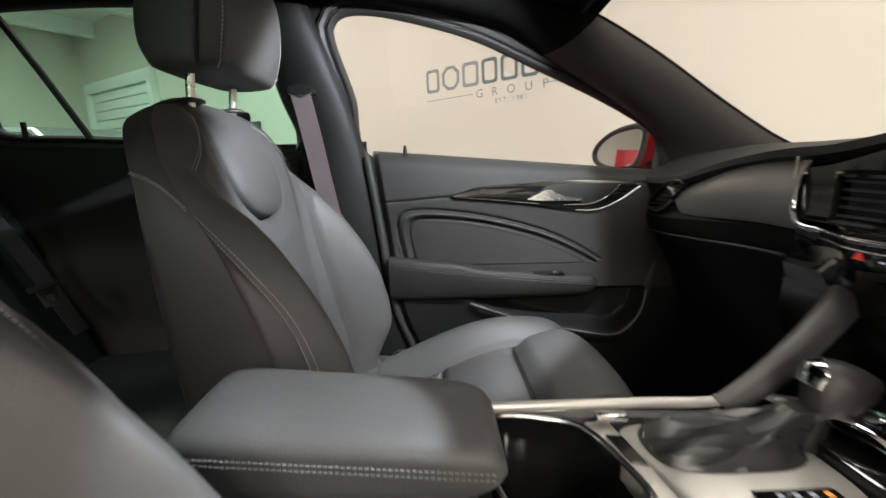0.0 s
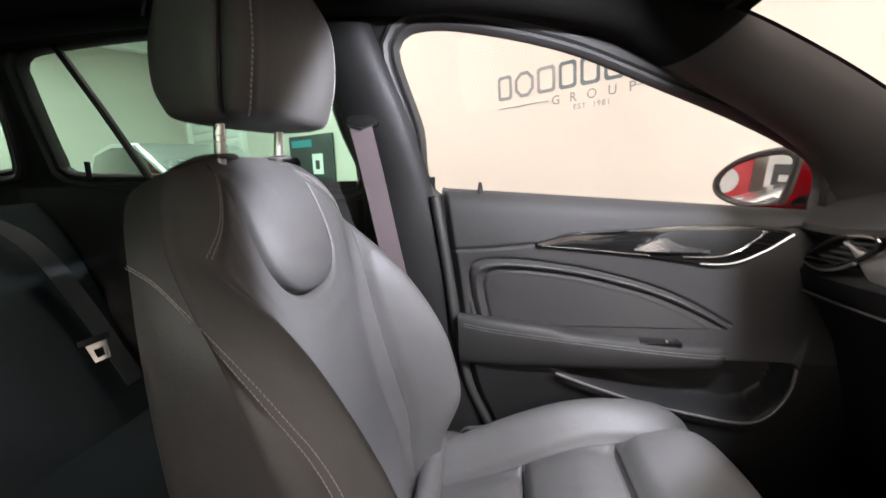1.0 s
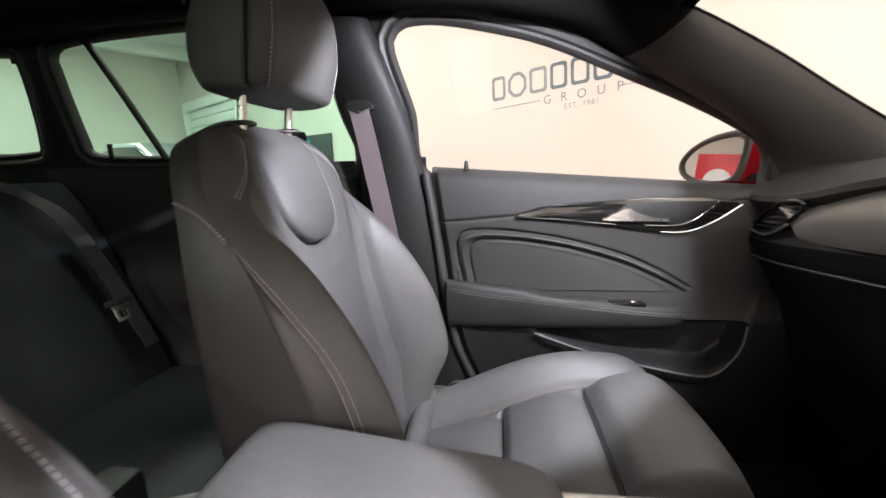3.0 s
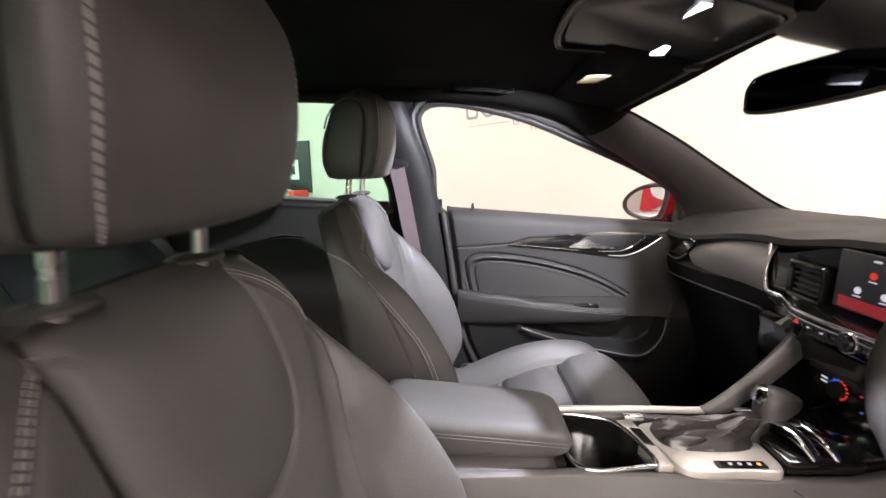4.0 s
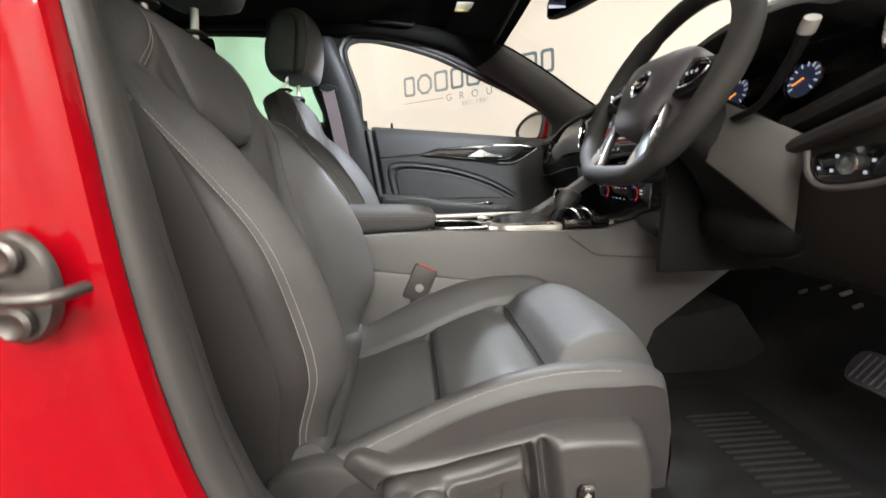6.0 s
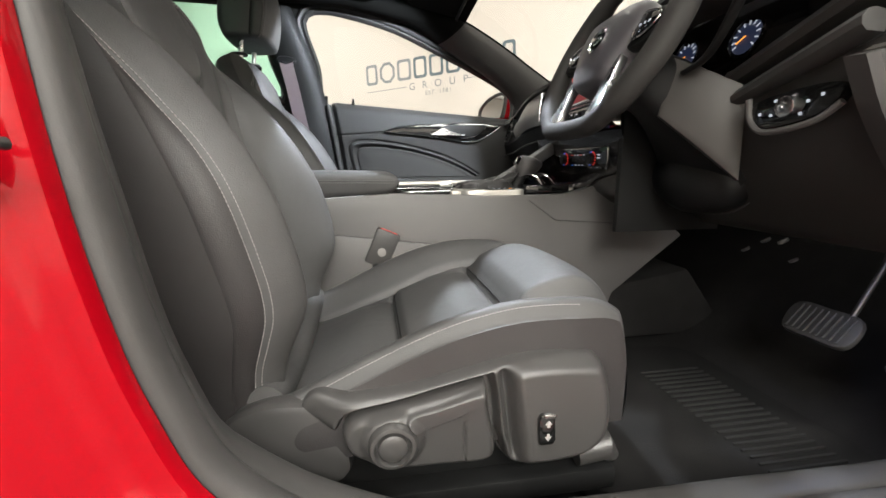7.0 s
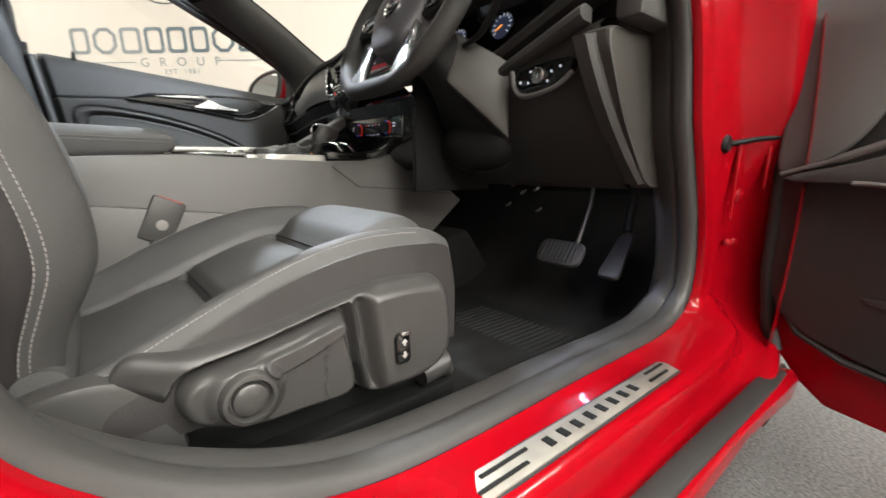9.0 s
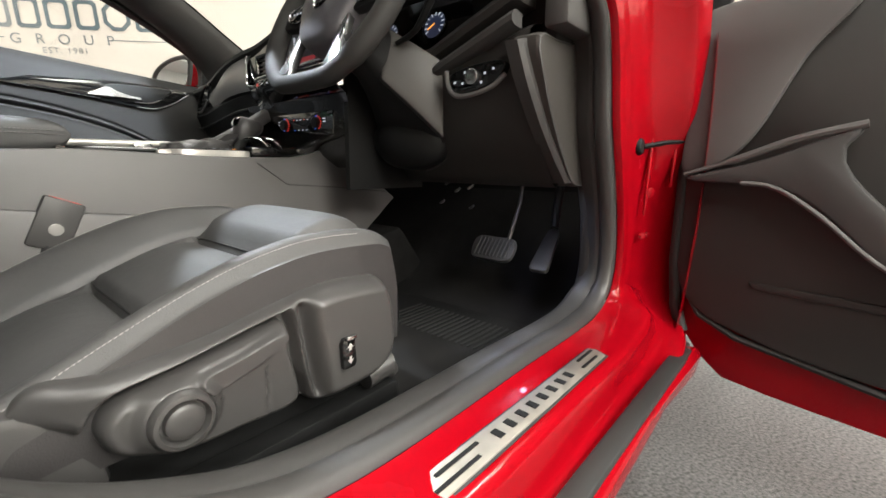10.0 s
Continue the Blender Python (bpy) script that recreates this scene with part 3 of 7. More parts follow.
def seat_cushion(seat, door):
    xs = np.r_[np.linspace(-0.20, 0.26, 150), np.linspace(0.262, 0.322, 30)]
    nf = 181
    lines = [np.array([(sg * 0.150, -0.2), (sg * 0.158, 0.0), (sg * 0.165, 0.15), (sg * 0.160, 0.34)]) for sg in (-1, 1)]
    lines.append(np.array([(-0.157, 0.028), (0.157, 0.028)]))
    lines.append(np.array([(-0.163, 0.186), (0.163, 0.186)]))
    rings = []
    for x in xs:
        roll = sstep(0.235, 0.324, x)
        w = 0.252 - 0.012 * roll - 0.02 * sstep(-0.1, -0.2, x)
        t = np.linspace(-1, 1, nf)
        ys = (np.sin(t * math.pi / 2) * 0.35 + t * 0.65) * w
        P = np.stack([ys, np.full(nf, x)], 1)
        d = np.min([seg_dist(P, l) for l in lines], 0)
        z = np.array([cush_top(y, x) for y in ys])
        z += 0.008 * (1 - np.exp(-(d / 0.028) ** 2)) - 0.010 * np.exp(-(d / 0.0055) ** 2)
        mid_part = np.array([1 - sstep(0.135, 0.162, abs(y)) for y in ys])
        z += mid_part * (0.006 * sstep(0.026, 0.042, x) - 0.012 * sstep(-0.05, 0.026, x) * (x < 0.027) + 0.018 * sstep(0.184, 0.206, x) + 0.018 * sstep(0.184, 0.26, x) - 0.014 * sstep(0.11, 0.184, x) * (x < 0.185))
        drop = 0.075 * (1 - math.sqrt(max(0.0, 1 - ((x - 0.245) / 0.078) ** 2))) if x > 0.245 else 0
        z = z - drop * np.array([1 - 0.72 * sstep(0.62, 0.88, abs(y) / w) * (1 - sstep(0.306, 0.322, x)) for y in ys])
        low = 0.43
        r = [(x, ys[i], z[i]) for i in range(nf)]
        r += [(x, w * (1 + 0.012 * math.sin(k / 9 * math.pi)), lerp(z[-1], low, k / 9)) for k in range(1, 10)]
        r += [(x, -w * (1 + 0.012 * math.sin(k / 9 * math.pi)), lerp(low, z[0], k / 9)) for k in range(0, 9)]
        # the front edge bows forward between the bolsters
        r = [(px + 0.058 * sstep(0.15, 0.30, px) * (1 - min(1.0, abs(py) / 0.25) ** 2.4), py, pz) for px, py, pz in r]
        rings.append(r)
    R = np.array(rings)
    n = R.shape[1]
    m = len(xs)
    make("cushion", G().grid([list(R[i, :nf]) for i in range(m)]), LEATHER, seat, "grey leather cushion with pleats and raised bolsters")
    for a, b in ((nf - 1, nf + 9), (nf + 9, n + 1)):
        idx = [k % n for k in range(a, b)]
        make("cushion_side", G().grid([[R[i, k] for k in idx] for i in range(m)]), LEATHER_SHADE_GRIP, seat, "leather cushion side, darkened in colour for its shade")
    # dark lines drawn for the shade in the two pleats
    for px in (0.028, 0.186):
        ix = int(np.argmin(np.abs(xs - px)))
        make("piping", G().tube([tuple(R[ix, k] + np.array([0, 0, 0.0010])) for k in range(nf) if abs(R[ix, k][1]) < 0.158], 0.0016, 6), SEAM_SHADE, seat)
    # the front face under the roll
    last = R[-1, :nf]
    g = G().grid([[(p[0] + 0.004 * math.sin(k / 8 * math.pi), p[1], lerp(p[2], 0.43, k / 8)) for p in last] for k in range(9)])
    make("cushion_front", g, LEATHER, seat)
    for sg in (-1, 1):
        for off in ((0.0,) if sg == door else (0.0, 0.008)):
            path = [(x, sg * (0.238 - off), cush_top(0.238 - off, x) + 0.0082) for x in np.linspace(-0.11, 0.26, 60)]
            make("stitching", stitches(path, 0.0050, 0.00052), THREAD, seat)


HR_REAR = [(1.130, -0.380), (1.134, -0.392), (1.142, -0.396), (1.165, -0.402), (1.20, -0.400), (1.23, -0.393), (1.27, -0.380), (1.295, -0.368), (1.315, -0.352), (1.331, -0.335)]
HR_FRONT = [(1.130, -0.312), (1.134, -0.302), (1.142, -0.294), (1.176, -0.284), (1.21, -0.278), (1.255, -0.277), (1.286, -0.281), (1.305, -0.291), (1.32, -0.306), (1.331, -0.322)]
HR_WIDE = [(1.130, 0.100), (1.134, 0.110), (1.142, 0.117), (1.17, 0.123), (1.23, 0.125), (1.27, 0.121), (1.295, 0.110), (1.312, 0.090), (1.324, 0.062), (1.331, 0.026)]
HR_ARCH = [(-0.322, 1.128), (-0.313, 1.169), (-0.307, 1.209), (-0.303, 1.250), (-0.306, 1.276), (-0.318, 1.290), (-0.342, 1.294), (-0.364, 1.284), (-0.380, 1.262), (-0.388, 1.235)]


def headrest(seat):
    arch = spline(HR_ARCH, 60)
    rings, corner = [], []
    for z in np.r_[1.130, 1.1305, np.linspace(1.132, 1.145, 8), np.linspace(1.148, 1.285, 60), np.linspace(1.288, 1.331, 26)]:
        xr, xf, w = curve(HR_REAR, z), curve(HR_FRONT, z), curve(HR_WIDE, z)
        r = min(0.024, (xf - xr) * 0.45, w * 0.45)
        half = []
        for k in range(14):
            y = (w - r) * k / 14
            half.append((xf + 0.018 * (1 - (y / w) ** 2) * min(1, w / 0.1), y))
        e = 0.018 * (1 - ((w - r) / w) ** 2) * min(1, w / 0.1)
        for k in range(12):
            q = k / 12 * math.pi / 2
            half.append((xf - r + (r + e) * math.cos(q), w - r + r * math.sin(q)))
        for k in range(44):
            half.append((lerp(xf - r, xr + r, k / 44), w + 0.003 * math.sin(k / 44 * math.pi)))
        for k in range(10):
            q = k / 10 * math.pi / 2
            half.append((xr + r - r * math.sin(q), w - r + r * math.cos(q)))
        for k in range(9):
            half.append((xr - 0.006 * (k / 8) ** 0.5, (w - r) * (1 - k / 8)))
        half = np.array(half)
        d = seg_dist(np.stack([half[:, 0], np.full(len(half), z)], 1), arch)
        half[:, 1] -= np.where((half[:, 1] > w * 0.8) & (np.arange(len(half)) > 20), 0.0045 * np.exp(-(d / 0.0028) ** 2) - 0.002 * (1 - np.exp(-(d / 0.012) ** 2)), 0)
        ring_pts = [(x, y, z) for x, y in half] + [(x, -y, z) for x, y in half[-2:0:-1]]
        rings.append(ring_pts)
        if 1.132 < z < 1.30:
            corner.append((half[18][0] + 0.0006, half[18][1] + 0.0006, z))
    make("headrest", G().loft(rings), LEATHER, seat, "padded grey leather headrest with white stitching")
    # dark tube painted as shade in the arch groove
    for sg in (-1, 1):
        make("piping", G().tube([(x, sg * (curve(HR_WIDE, z) - 0.0012), z) for x, z in arch[2:]], 0.0018, 6), SEAM_SHADE, seat)
    for sg in (-1, 1):
        make("stitching", stitches([(x, sg * y, z) for x, y, z in corner], 0.0058, 0.0011), THREAD, seat)
    for sy in (-0.07, 0.07):
        make("headrest_post", G().tube([(-0.352, sy, 1.15), (-0.362, sy, 1.065)], 0.0068, 14), CHROME_SATIN, seat)
        make("post_guide", G().lathe([(0.024, 0.0), (0.024, 0.003), (0.019, 0.006), (0.009, 0.007)], pose(-0.363, sy, 1.088, 0, -4, 0), 24), PLASTIC, seat)


def ramp(a, b, v):
    t = np.clip((v - a) / (b - a), 0, 1)
    return t * t * (3 - 2 * t)


def inner_ramp(P, poly, width):
    """0 outside a closed outline, rising to 1 at the given depth inside it."""
    a, b = poly, np.roll(poly, -1, 0)
    odd = np.zeros(len(P), int)
    for (x0, z0), (x1, z1) in zip(a, b):
        hit = (z0 > P[:, 1]) != (z1 > P[:, 1])
        odd += hit & (P[:, 0] < x0 + (P[:, 1] - z0) * (x1 - x0) / (z1 - z0 if z1 != z0 else 1e-9))
    return (odd % 2) * ramp(0, width, seg_dist(P, np.r_[poly, poly[:1]]))


def relief_plate(outline, centre, depth, y0, sg, rings):
    """A moulded plate in the xz plane whose face rises from y0 by depth."""
    c = np.array(centre)
    radial = 1 - np.linspace(0, 0.985, rings)
    cols = []
    for r in radial:
        P = c + (outline - c) * r
        cols.append([(x, y0 + sg * h, z) for (x, z), h in zip(P, depth(P))])
    cols.insert(0, [(x, y0 - sg * 0.01, z) for x, z in outline])
    return G().grid([[col[i] for col in cols] for i in range(len(outline))], close_u=True)


def seat_trim(seat, sg):
    """Plastic side cover with recline knob, lifting lever and switch; sg: side of the door."""
    y0, y1 = sg * 0.248, sg * 0.284
    prof = spline([(-0.104, 0.50), (-0.088, 0.520), (-0.050, 0.519), (0.036, 0.527), (0.112, 0.543), (0.176, 0.554), (0.240, 0.552), (0.272, 0.543), (0.288, 0.50), (0.287, 0.44), (0.250, 0.408), (0.180, 0.402), (0.150, 0.410), (0.128, 0.445), (0.06, 0.438), (0.0, 0.442), (-0.045, 0.458), (-0.085, 0.484)], 260, closed=True)
    recess = spline([(-0.064, 0.482), (-0.054, 0.499), (-0.038, 0.508), (0.02, 0.517), (0.116, 0.537), (0.130, 0.534), (0.140, 0.47), (0.140, 0.40), (0.056, 0.39), (0.0, 0.39), (-0.06, 0.42), (-0.068, 0.455)], 90, closed=True)
    lo = spline([(-0.055, 0.480), (-0.040, 0.496), (-0.010, 0.503), (0.05, 0.513), (0.112, 0.526), (0.121, 0.518), (0.124, 0.49), (0.129, 0.424), (0.056, 0.420), (0.006, 0.423), (-0.040, 0.442), (-0.054, 0.46)], 160, closed=True)
    blade = spline([(0.020, 0.498), (0.060, 0.508), (0.112, 0.521), (0.120, 0.512), (0.116, 0.503), (0.095, 0.492), (0.065, 0.482), (0.030, 0.476)], 60, closed=True)

    def cover_depth(P):
        e = seg_dist(P, np.r_[prof, prof[:1]])
        h = 0.028 * np.sqrt(1 - (1 - np.clip(e / 0.014, 0, 1)) ** 2)
        xg = 0.142 + (0.531 - P[:, 1]) * 0.13
        h += 0.012 * ramp(0.002, 0.020, P[:, 0] - xg) * ramp(0, 0.02, e)
        h -= 0.014 * np.exp(-((P[:, 0] - xg) / 0.0065) ** 2) * ramp(0.004, 0.016, e)
        h *= 0.15 + 0.85 * ramp(-0.105, -0.035, P[:, 0])
        return h - 0.020 * inner_ramp(P, recess, 0.008) * ramp(0, 0.004, h)

    def lever_depth(P):
        r = np.hypot(P[:, 0] - 0.003, P[:, 1] - 0.467)
        e = seg_dist(P, np.r_[lo, lo[:1]])
        h = 0.008 + 0.024 * np.sqrt(1 - (1 - np.clip(e / 0.010, 0, 1)) ** 2) + 0.009 * (1 - ramp(0.028, 0.042, r)) * ramp(0, 0.01, e)
        h -= 0.0025 * np.exp(-((P[:, 0] - 0.091) / 0.0016) ** 2) * (P[:, 1] < 0.482)
        return h + 0.0075 * inner_ramp(P, blade, 0.005)

    body = make("side_cover", relief_plate(prof, (0.10, 0.475), cover_depth, y0, sg, 96), COVER, seat, "grained grey side cover")
    make("lever_panel", relief_plate(lo, (0.04, 0.468), lever_depth, y0, sg, 40), COVER, body, "grey lever panel with a tapering lifting lever")
    make("recline_knob", G().lathe([(0.029, 0.0), (0.029, 0.006), (0.026, 0.0105), (0.022, 0.0115), (0.0195, 0.004), (0.0175, 0.004), (0.0165, 0.010), (0.012, 0.013), (0.003, 0.0125)], Matrix.Translation((0.003, y1 + sg * 0.003, 0.467)) @ pose(0, 0, 0, 90 if sg < 0 else -90), 40), COVER, body, "round grey recline knob")
    sw = make("switch", G().prism([(0.182, 0.446), (0.200, 0.446), (0.203, 0.452), (0.201, 0.486), (0.184, 0.488), (0.180, 0.48)], "y", min(y1, y1 + sg * 0.011), max(y1, y1 + sg * 0.011)), PIANO, body, "black rocker switch", bevel=0.003)
    for dz in (-0.008, 0.008):
        make("switch_mark", G().add([(0.192 + a, y1 + sg * 0.0116, 0.467 + dz + b * (1 if dz > 0 else -1)) for a, b in ((-0.005, 0), (0.0, 0.006), (0.005, 0), (0.002, 0), (0.002, -0.004), (-0.002, -0.004), (-0.002, 0))], [tuple(range(7))]), THREAD, sw)
    make("switch_tip", G().box((0.193, y1 + sg * 0.012, 0.488), (0.015, 0.006, 0.006)), CHROME_SATIN, sw, bevel=0.0015)
    hinge = spline([(-0.20, 0.39), (-0.21, 0.44), (-0.195, 0.485), (-0.155, 0.505), (-0.11, 0.507), (-0.075, 0.492), (-0.055, 0.45), (-0.05, 0.405), (-0.10, 0.385)], 40, closed=True)
    make("hinge_cover", G().prism([tuple(p) for p in hinge], "y", min(y0 - sg * 0.03, y0 + sg * 0.006), max(y0 - sg * 0.03, y0 + sg * 0.006)), COVER, seat, "grey backrest hinge cover", bevel=0.010)
    make("rail", G().box((0.06, sg * 0.225, 0.345), (0.52, 0.05, 0.035)), PLASTIC_DARK, seat, "black seat rail", bevel=0.006)
    make("rail_cap", G().tube([(0.26, sg * 0.235, 0.385), (0.305, sg * 0.235, 0.392), (0.318, sg * 0.235, 0.372)], [0.02, 0.022, 0.012], 14), COVER, seat)
    make("rail", G().box((0.06, -sg * 0.225, 0.345), (0.52, 0.05, 0.035)), PLASTIC_DARK, seat, bevel=0.006)
    make("seat_base", G().box((0.04, 0, 0.395), (0.50, 0.44, 0.07)), PLASTIC_DARK, seat, bevel=0.01)
    # stitched roll between cushion and backrest
    make("waist_roll", G().tube([(-0.150, sg * 0.225, 0.495), (-0.15, 0, 0.465), (-0.150, -sg * 0.225, 0.495)], 0.024, 16), LEATHER, seat)
    # belt buckle on its stalk, on the tunnel side
    bx, by = 0.008, -sg * 0.245
    st = make("buckle_stalk", G().tube([(-0.05, by, 0.47), (-0.006, by, 0.562)], 0.014, 10, flat=0.5), BELT_DARK, seat, "black buckle stalk")
    turn = Matrix.Translation((bx, by, 0.596)) @ pose(0, 0, 0, 0, 24, 0)
    bk = make("buckle", G().box((0, 0, 0), (0.056, 0.024, 0.085), turn), PLASTIC, seat, "dark belt buckle with a red button", bevel=0.004)
    make("release_button", G().box((0, 0, 0.0390), (0.042, 0.016, 0.009), turn), BUTTON_RED, bk, "red release button", bevel=0.002)
    make("buckle_badge", G().lathe([(0.010, 0.0), (0.010, 0.0012), (0.008, 0.0016), (0.001, 0.0014)], turn @ pose(0.002, sg * 0.012, -0.008, 90 if sg < 0 else -90), 24), TRIM_SATIN, bk, "pale grey badge")


def front_seat(label, at, sg):
    seat = thing("front_seat", label, "car seat", at, "front seats")
    seat_back(seat, 1)
    seat_cushion(seat, sg)
    headrest(seat)
    seat_trim(seat, sg)
    return seat


driver_seat = front_seat("grey leather driver seat with white stitching and side switches", (-0.006, -0.367, 0), -1)
passenger_seat = front_seat("grey leather passenger seat with white stitching", (-0.02, 0.362, 0.012), 1)

# ---- headlining, pillars, windscreen, floor ----
def roof_z(x, y):
    return curve([(-2.0, 1.30), (-1.2, 1.375), (-0.5, 1.395), (0.0, 1.39), (0.2, 1.372), (0.36, 1.335)], x) - 0.022 * (abs(y) / 0.64) ** 3.2 + 0.024 * math.exp(-((y - 0.03) / 0.22) ** 2) * sstep(-0.15, 0.15, x)


def roof_front(y):
    """Where the headlining ends at the windscreen."""
    return 0.36 if y > 0 else max(0.20, 0.36 - 0.45 * abs(y))


xs = np.linspace(0, 1, 50)
make("headlining", G().grid([[(lerp(-2.0, roof_front(y), t), y, roof_z(lerp(-2.0, roof_front(y), t), y)) for y in np.linspace(-0.66, 0.66, 41)] for t in xs]), HEADLINE, car, "black headlining")
make("roof_panel", G().grid([[(x, y, roof_z(x, y) + 0.045) for y in np.linspace(-0.72, 0.72, 31)] for x in np.linspace(-2.0, 0.15, 46)]), RED, car)
WS = lambda y: [(roof_front(y) - 0.002, roof_z(roof_front(y), y) + 0.003), (0.93 - 0.16 * (y / 0.6) ** 2, 1.02)]
wind = []
for k in range(13):
    row = []
    for y in np.linspace(-0.66, 0.66, 25):
        (x0, z0), (x1, z1) = WS(y)
        t = k / 12
        row.append((lerp(x0, x1, t) + 0.02 * math.sin(t * math.pi), y, lerp(z0, z1, t) + 0.015 * math.sin(t * math.pi)))
    wind.append(row)
ob = make("windscreen", G().grid(wind), GLASS, car, "clear windscreen")
ob.visible_shadow = False


def a_pillar(sg):
    # trim that runs from the roof corner down to the dashboard
    inner = spline([(0.20, 0.585, 1.362), (0.335, 0.592, 1.320), (0.50, 0.60, 1.235), (0.66, 0.605, 1.135), (0.80, 0.59, 1.045), (0.90, 0.57, 1.0)], 30)
    outer = spline([(0.16, 0.685, 1.318), (0.305, 0.696, 1.232), (0.41, 0.70, 1.174), (0.50, 0.705, 1.118), (0.575, 0.71, 1.055), (0.62, 0.715, 0.985)], 30)
    rows = []
    for a, b in zip(inner, outer):
        row = []
        for k in range(13):
            t = k / 12
            p = lerp(a, b, t)
            bulge = 0.028 * math.sin(t * math.pi) ** 0.7
            p = p + np.array([-0.35, -0.6, -0.7]) / 0.99 * bulge
            row.append((p[0], sg * p[1], p[2]))
        rows.append(row)
    cut = min(i for i, a in enumerate(inner) if a[0] > 0.335)
    make("a_pillar_trim", G().grid(rows[cut:]), DASH_LOW, car, "grey windscreen pillar trim")
    # black edge of the headlining over the window
    edge = []
    for x in np.linspace(-2.0, 0.19, 40):
        zo = curve([(-2.0, 1.365), (-1.1, 1.395), (-0.5, 1.40), (-0.25, 1.385), (-0.1, 1.378), (0.088, 1.337), (0.16, 1.318), (0.22, 1.29)], x)
        a, b = np.array((x, 0.56, roof_z(x, 0.56) - 0.003)), np.array((x, 0.70, zo))
        edge.append([(p[0], sg * p[1], p[2]) for p in (lerp(a, b, k / 12) + np.array([0, -0.5, -0.85]) * 0.026 * math.sin(k / 12 * math.pi) ** 0.7 for k in range(13))])
    make("headlining_edge", G().grid(edge + rows[2:cut + 1]), HEADLINE, car)
    # the outer skin behind it
    rows = [[(a[0] + 0.01, sg * (a[1] + 0.012), a[2] + 0.008), (b[0] + 0.03, sg * (b[1] + 0.04), b[2] + 0.02)] for a, b in zip(inner, outer)]
    make("a_pillar_skin", G().grid(rows), PLASTIC_DARK, car)


a_pillar(1)
a_pillar(-1)
# floor pan and bulkhead
make("floor_carpet", G().grid([[(x, y, curve([(-1.6, 0.30), (-0.3, 0.29), (0.6, 0.285), (0.85, 0.31), (1.0, 0.42), (1.15, 0.62)], x) + 0.0 * y) for y in np.linspace(-0.70, 0.70, 30)] for x in np.linspace(-1.6, 1.15, 50)]), CARPET, car, "black cabin carpet")
make("bulkhead", G().box((1.17, 0, 0.64), (0.04, 1.5, 0.68)), PLASTIC_DARK, car)
# Unseen lid added to keep windscreen light out of the footwell.
make("cowl", G().box((1.06, 0, 0.985), (0.26, 1.5, 0.02)), PLASTIC_DARK, car)
make("underbody", G().box((0.0, 0, 0.22), (3.4, 1.72, 0.08)), PLASTIC_DARK, car)

# ---- the far side: lining, windows ----
FRONT_WIN = [(-0.163, 1.012), (-0.205, 1.17), (-0.243, 1.295), (-0.236, 1.335), (-0.195, 1.352), (-0.10, 1.345), (0.088, 1.300), (0.279, 1.222), (0.435, 1.155), (0.555, 1.092), (0.594, 1.05), (0.592, 0.985), (0.55, 0.960), (0.15, 0.990)]
REAR_WIN = [(-0.362, 1.045), (-0.385, 1.17), (-0.43, 1.33), (-0.50, 1.365), (-0.778, 1.372), (-1.06, 1.358), (-1.115, 1.335), (-1.118, 1.30), (-1.108, 1.13), (-1.08, 1.088), (-0.87, 1.078), (-0.55, 1.06)]
QUARTER_WIN = [(-1.27, 1.10), (-1.24, 1.13), (-1.22, 1.30), (-1.26, 1.34), (-1.50, 1.32), (-1.56, 1.25), (-1.52, 1.13), (-1.46, 1.10)]


def inside(p, poly):
    hit = False
    for i in range(len(poly)):
        (x0, y0), (x1, y1) = poly[i - 1], poly[i]
        if (y0 > p[1]) != (y1 > p[1]) and p[0] < (x1 - x0) * (p[1] - y0) / (y1 - y0) + x0:
            hit = not hit
    return hit


def side_y(x, z):
    """The lining leans in towards the roof."""
    return 0.745 - 0.055 * sstep(1.0, 1.42, z) - 0.03 * sstep(-1.1, -1.9, x)


def lining(name, sg, holes, x0, x1, mat):
    g, step = G(), 0.02
    for i in range(int((x1 - x0) / step)):
        for j in range(58):
            x, z = x0 + i * step, 0.26 + j * step
            if (x > 0.16 and z > 1.345 - (x - 0.16) * 0.67) or any(inside((x + a, z + b), h) for h in holes for a in (0, step) for b in (0, step)):
                continue
            g.add([(a, sg * side_y(a, b), b) for a, b in ((x, z), (x + step, z), (x + step, z + step), (x, z + step))], [(0, 1, 2, 3)])
    return make(name, g, mat, car)


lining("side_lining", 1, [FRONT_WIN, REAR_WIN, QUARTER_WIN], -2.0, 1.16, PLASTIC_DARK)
REAR_R = [(x, z) for x, z in REAR_WIN]
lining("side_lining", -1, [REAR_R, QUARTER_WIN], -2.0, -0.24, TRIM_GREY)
make("rear_wall", G().box((-2.0, 0, 0.72), (0.04, 1.5, 0.75)), PLASTIC_DARK, car)
tail = make("tailgate_glass", G().grid([[(-1.98 + 0.2 * t, y, 1.09 + 0.2 * t) for y in np.linspace(-0.6, 0.6, 9)] for t in (0, 1)]), GLASS_GREEN, car, "tinted rear screen")
tail.visible_shadow = False


